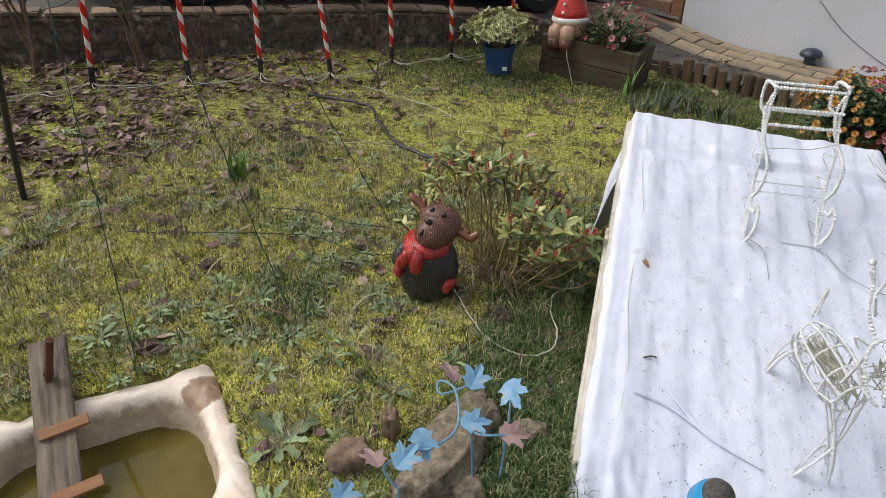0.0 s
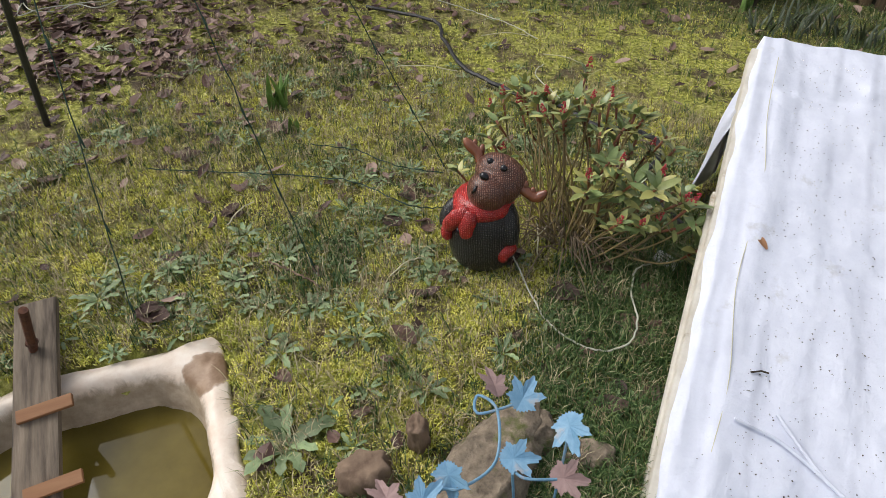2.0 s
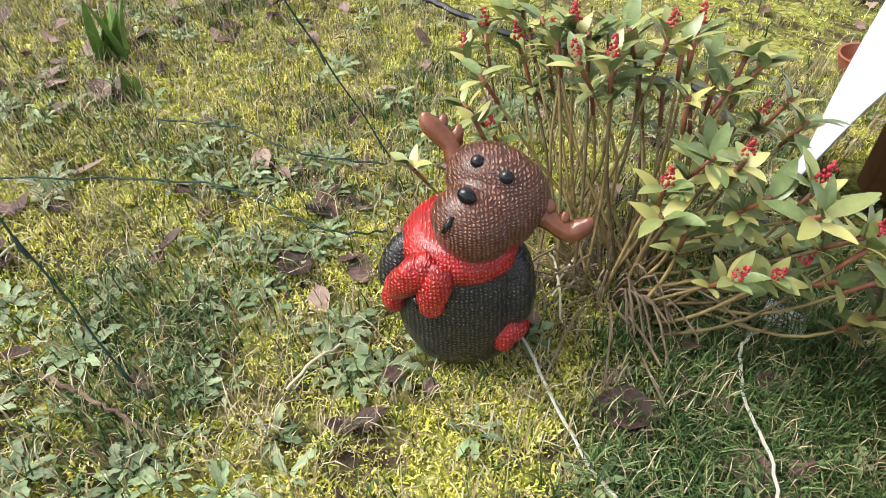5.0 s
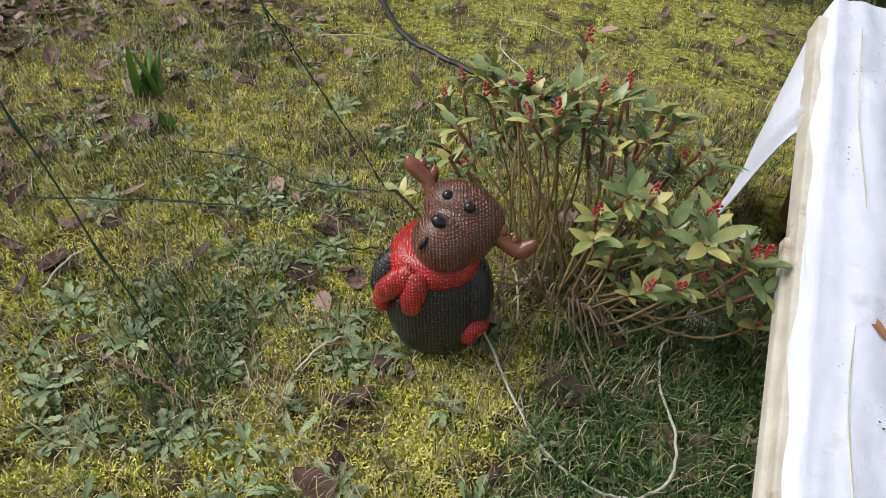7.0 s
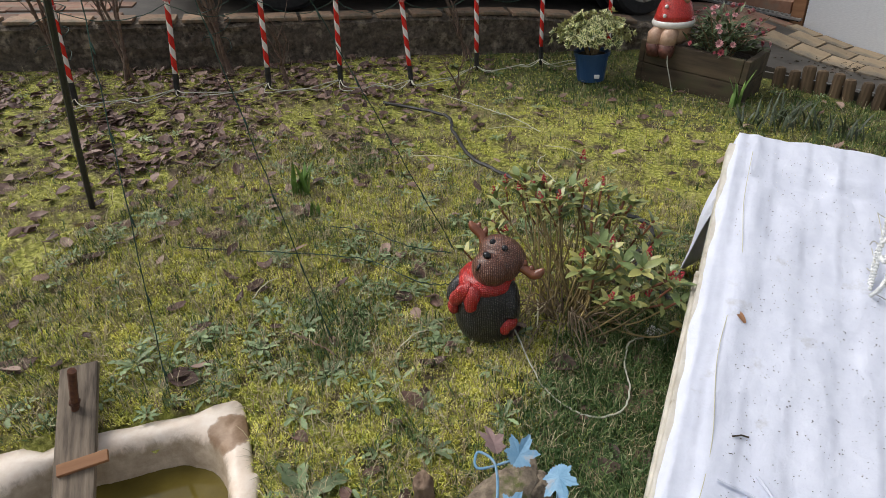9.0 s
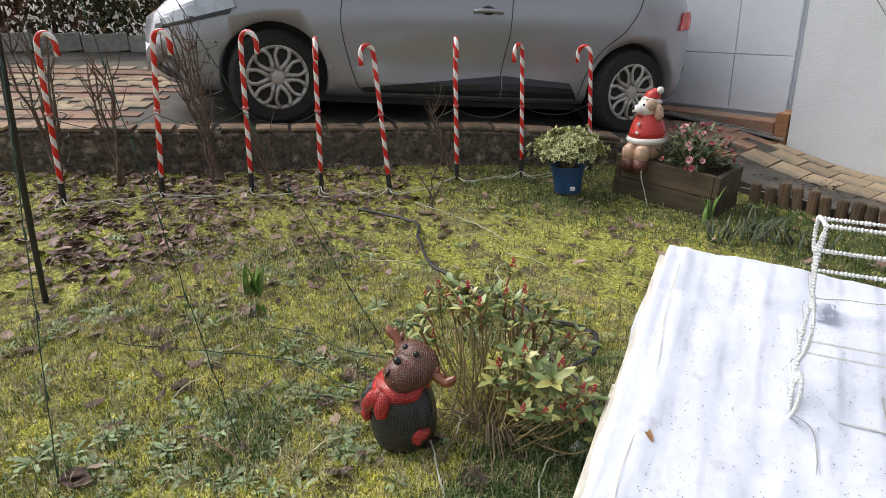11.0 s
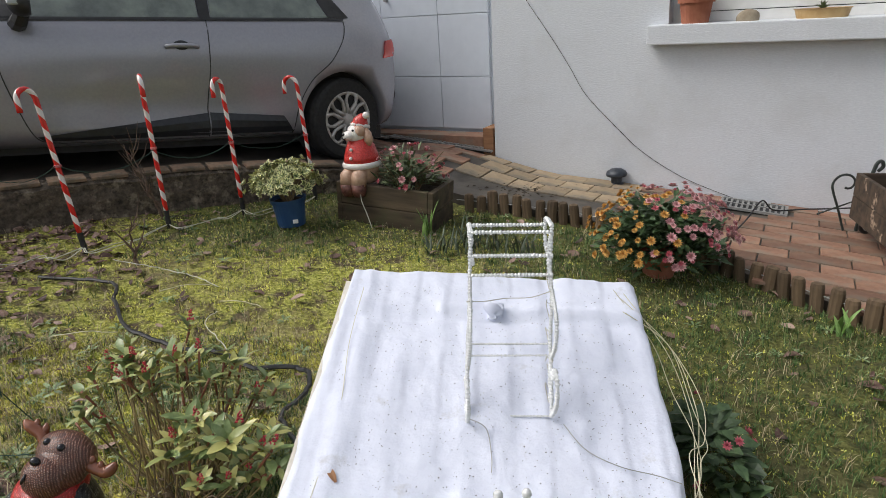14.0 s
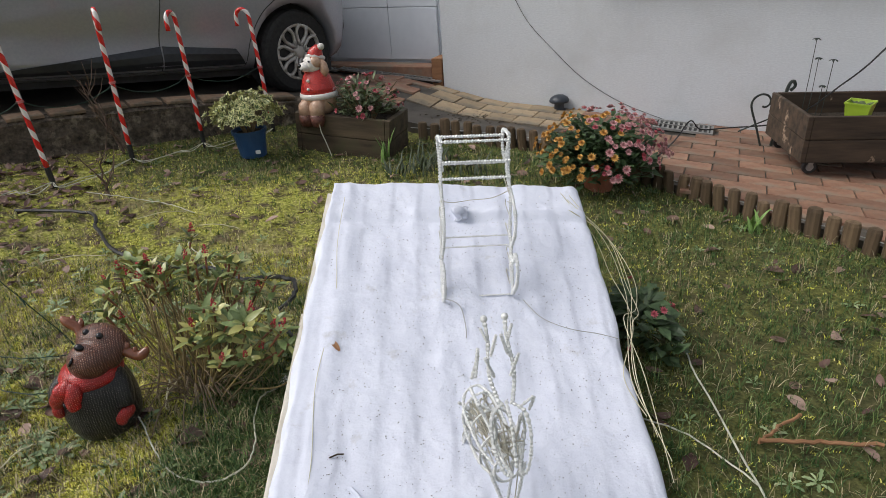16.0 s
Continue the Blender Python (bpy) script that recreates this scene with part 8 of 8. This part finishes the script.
def dead_leaf_bm(bm, m, L, W, rng):
    seg = 5
    rows = []
    cup, bend = rng.uniform(-0.5, 0.6), rng.uniform(-0.5, 0.5)
    for i in range(seg + 1):
        t = i / seg
        w = W * 0.5 * max(math.sin(math.pi * min(0.05 + t * 0.95, 0.985)) ** 0.75, 0.04) * rng.uniform(0.88, 1.1)
        z = bend * L * (t - 0.5) ** 2 + 0.004
        rows.append([bm.verts.new(m @ Vector(((t - 0.5) * L, s * w, z + cup * w * abs(s) + rng.uniform(-0.0015, 0.0015)))) for s in (-1, -0.5, 0, 0.5, 1)])
    for a, b in zip(rows, rows[1:]):
        for k in range(4):
            bm.faces.new((a[k], a[k + 1], b[k + 1], b[k]))


NEAR_LEAVES = [(-0.864, 2.636, 0.09, 0.05), (-0.130, 2.525, 0.075, 0.058), (-0.025, 2.545, 0.07, 0.045), (-0.17, 1.923, 0.06, 0.035), (0.027, 1.893, 0.05, 0.025), (0.031, 2.039, 0.035, 0.02), (0.612, 2.119, 0.09, 0.04), (0.391, 2.37, 0.095, 0.07),
               (-1.157, 2.378, 0.09, 0.05), (-0.576, 2.416, 0.07, 0.045), (-0.54, 1.99, 0.09, 0.06), (-0.245, 2.27, 0.055, 0.026), (0.035, 2.27, 0.05, 0.026), (0.06, 2.165, 0.05, 0.035), (-0.13, 2.66, 0.06, 0.03), (-0.07, 2.7, 0.065, 0.03),
               (0.52, 2.06, 0.1, 0.045), (0.46, 2.19, 0.05, 0.035), (0.56, 2.3, 0.06, 0.03), (0.48, 2.42, 0.045, 0.03), (-1.1, 1.75, 0.12, 0.08), (-0.98, 1.9, 0.1, 0.07), (-1.0, 1.62, 0.11, 0.06), (-0.75, 2.25, 0.06, 0.04), (-0.35, 2.5, 0.05, 0.03), (0.3, 2.2, 0.04, 0.025),
               (2.3, 2.7, 0.06, 0.04), (2.6, 3.2, 0.08, 0.05), (2.45, 3.45, 0.07, 0.05), (1.95, 2.6, 0.05, 0.03), (2.2, 2.45, 0.05, 0.04)]
NEAR_LEAVES += [(-0.865, 2.622, 0.070, 0.052), (-0.584, 2.423, 0.065, 0.041), (-0.631, 2.198, 0.060, 0.045), (-0.172, 2.333, 0.035, 0.024), (-0.311, 2.596, 0.040, 0.027), (-0.378, 2.649, 0.050, 0.028), (-0.216, 2.756, 0.050, 0.037), (-0.144, 2.734, 0.060, 0.030), (-0.098, 2.808, 0.045, 0.025), (-0.434, 2.278, 0.040, 0.024), (0.475, 2.433, 0.050, 0.035), (0.548, 2.325, 0.100, 0.055), (0.602, 2.474, 0.050, 0.036), (-0.881, 2.853, 0.040, 0.030), (-0.560, 2.003, 0.090, 0.049), (-1.270, 2.719, 0.060, 0.039), (-1.379, 2.898, 0.060, 0.030), (-1.332, 3.392, 0.070, 0.042), (-0.875, 2.657, 0.050, 0.026), (-0.549, 2.554, 0.045, 0.033), (0.464, 2.240, 0.040, 0.024), (0.581, 2.293, 0.080, 0.059), (0.076, 2.357, 0.040, 0.028), (-1.038, 2.641, 0.060, 0.043), (-0.621, 3.904, 0.060, 0.033)]
rng = random.Random(50)
for x, y, L, W in NEAR_LEAVES:
    if covered(x, y):
        continue
    bm = bmesh.new()
    dead_leaf_bm(bm, Matrix(), L, W, rng)
    bmesh.ops.solidify(bm, geom=bm.faces[:], thickness=0.0008)
    thing("dead_leaf", "curled brown dead leaf lying on the lawn", "leaf", pose(x, y, bumpz(x, y) + 0.008, rng.uniform(-8, 8), rng.uniform(-8, 8), rng.uniform(0, 360)), group="dead leaves", data=mesh_of("dead_leaf", bm, M_DEAD_ONE, True))
bm = bmesh.new()
rng = random.Random(51)
made = 0
while made < 2300:
    x, y = rng.uniform(-2.9, 3.2), rng.uniform(1.5, 5.3)
    if covered(x, y) or rng.random() > 0.02 + 0.9 * littered(x, y) ** 1.3 * (0.35 + max(0, noise.noise(Vector((x * 2.5, y * 2.5, 2)))) * 1.6):
        continue
    made += 1
    L = rng.uniform(0.025, 0.075)
    dead_leaf_bm(bm, pose(x, y, bumpz(x, y) + 0.006 + rng.uniform(0, 0.012), rng.uniform(-25, 25), rng.uniform(-25, 25), rng.uniform(0, 360)), L, L * rng.uniform(0.4, 0.75), rng)
thing("leaf_litter", "scattered brown leaf litter over the lawn", "leaves", kind="stuff", data=mesh_of("leaf_litter", bm, M_DEAD))

# rosette weeds
M_WEED = blade_material("weed_leaf", (0.1, 0.155, 0.065), (0.2, 0.275, 0.125), (0.34, 0.41, 0.22))

M_WEED_PIECE = surf("weed_leaf_piece", (0.12, 0.18, 0.075), (0.27, 0.345, 0.17), 40, 0.6, 0.2, vary=0.4)


def rosette(bm, m, n, L, rng):
    for i in range(n):
        a = i * 360 / n + rng.uniform(-14, 14)
        q = m @ pose(0, 0, 0.004, rng.uniform(-10, 10), -rng.uniform(4, 22), a)
        ll, seg, rows = L * rng.uniform(0.65, 1.1), 6, []
        for k in range(seg + 1):
            t = k / seg
            w = ll * 0.21 * (0.25 + 1.3 * t * (1.15 - t)) * (1.25 if k % 2 else 0.75)
            if k == seg:
                w = 0.001
            z = 0.12 * ll * math.sin(t * 2.4) - 0.14 * ll * t * t
            rows.append([bm.verts.new(q @ Vector((0.006 + t * ll, s * w, z + 0.15 * w * abs(s)))) for s in (-1, 0, 1)])
        for r0, r1 in zip(rows, rows[1:]):
            for k in range(2):
                bm.faces.new((r0[k], r0[k + 1], r1[k + 1], r1[k]))


NEAR_WEEDS = [(-0.09, 1.771, 0.11, 10), (-0.205, 1.989, 0.055, 8), (0.076, 2.127, 0.05, 9), (-0.077, 2.154, 0.045, 8), (0.279, 2.138, 0.045, 7), (-0.342, 1.953, 0.05, 8), (-0.02, 2.42, 0.06, 10), (0.06, 2.37, 0.05, 9), (-0.28, 2.55, 0.05, 8),
              (-0.35, 2.3, 0.06, 9), (-0.42, 2.18, 0.055, 8), (-0.5, 2.35, 0.05, 8), (-0.32, 2.12, 0.06, 9), (-0.2, 2.14, 0.05, 9), (-0.05, 2.08, 0.05, 7), (0.2, 2.3, 0.04, 7), (-0.6, 2.6, 0.055, 8), (-0.4, 2.75, 0.05, 8), (-0.15, 2.8, 0.05, 9), (0.0, 2.95, 0.05, 8),
              (-0.1, 3.05, 0.05, 8), (0.15, 3.1, 0.05, 8), (-0.25, 3.15, 0.05, 8), (-0.62, 2.2, 0.05, 8), (-0.7, 2.0, 0.06, 8), (-0.55, 2.05, 0.05, 9), (-0.05, 1.6, 0.07, 9), (0.02, 1.95, 0.04, 7), (0.14, 1.99, 0.05, 8), (-0.38, 2.42, 0.05, 8)]
rng = random.Random(60)
for x, y, L, n in NEAR_WEEDS:
    if covered(x, y):
        continue
    weed = thing("rosette_weed", "flat green rosette weed growing in the moss", "plant", pose(x, y, bumpz(x, y), 0, 5.9, rng.uniform(0, 360)), group="rosette weeds")
    for k in range(n):
        bm = bmesh.new()
        rosette(bm, pose(0, 0, 0, 0, 0, k * 360 / n), 1, L, rng)
        part("leaf", bm, M_WEED_PIECE, weed)
bm = bmesh.new()
made = 0
while made < 620:
    x, y = spot(rng)
    if rng.random() > 0.06 + 1.1 * max(0, noise.noise(Vector((x * 2.3, y * 2.3, 21)))) * (1 - 0.8 * min(max(y - 3.3, 0), 1)):
        continue
    made += 1
    rosette(bm, pose(x, y, bumpz(x, y), 0, 5.9, rng.uniform(0, 360)), rng.randint(5, 8), rng.uniform(0.02, 0.045), rng)
thing("small_weeds", "many small broad-leaved weeds among the moss", "weeds", kind="stuff", data=mesh_of("small_weeds", bm, M_WEED))
# taller grass tufts
for i, (x, y, n, L) in enumerate(((0.08, 2.0, 34, 0.1), (0.02, 2.1, 20, 0.07), (-0.36, 2.36, 30, 0.08), (-0.42, 2.4, 24, 0.07), (0.5, 2.35, 30, 0.07), (0.6, 2.0, 34, 0.09), (0.55, 1.85, 34, 0.08), (0.62, 2.45, 24, 0.08), (-0.15, 1.86, 18, 0.07), (-0.6, 2.02, 26, 0.08), (0.25, 4.8, 40, 0.1), (0.4, 5.0, 40, 0.11), (0.05, 4.85, 36, 0.1), (-0.05, 5.1, 40, 0.1), (1.7, 4.5, 30, 0.12), (2.3, 3.9, 30, 0.1), (1.75, 2.5, 40, 0.1), (1.7, 2.2, 40, 0.1))):
    rng = random.Random(200 + i)
    bm = bmesh.new()
    for k in range(n):
        a, ll = rng.uniform(0, 6.28), L * rng.uniform(0.5, 1.2)
        ox, oy = rng.gauss(0, 0.022), rng.gauss(0, 0.022)
        c, s = math.cos(a), math.sin(a)
        prev = None
        for q in range(4):
            t = q / 3
            w = 0.0014 * (1 - t) + 0.0002
            p = Vector((ox + c * ll * 0.7 * t * t, oy + s * ll * 0.7 * t * t, ll * (t - 0.35 * t * t) - 0.003))
            row = (bm.verts.new(p + Vector((-s, c, 0)) * w), bm.verts.new(p - Vector((-s, c, 0)) * w))
            if prev:
                bm.faces.new((prev[0], prev[1], row[1], row[0]))
            prev = row
    thing("grass_tuft", "tuft of longer green grass in the lawn", "grass", pose(x, y, bumpz(x, y)), group="grass tufts", data=mesh_of("grass_tuft", bm, M_BLADE))
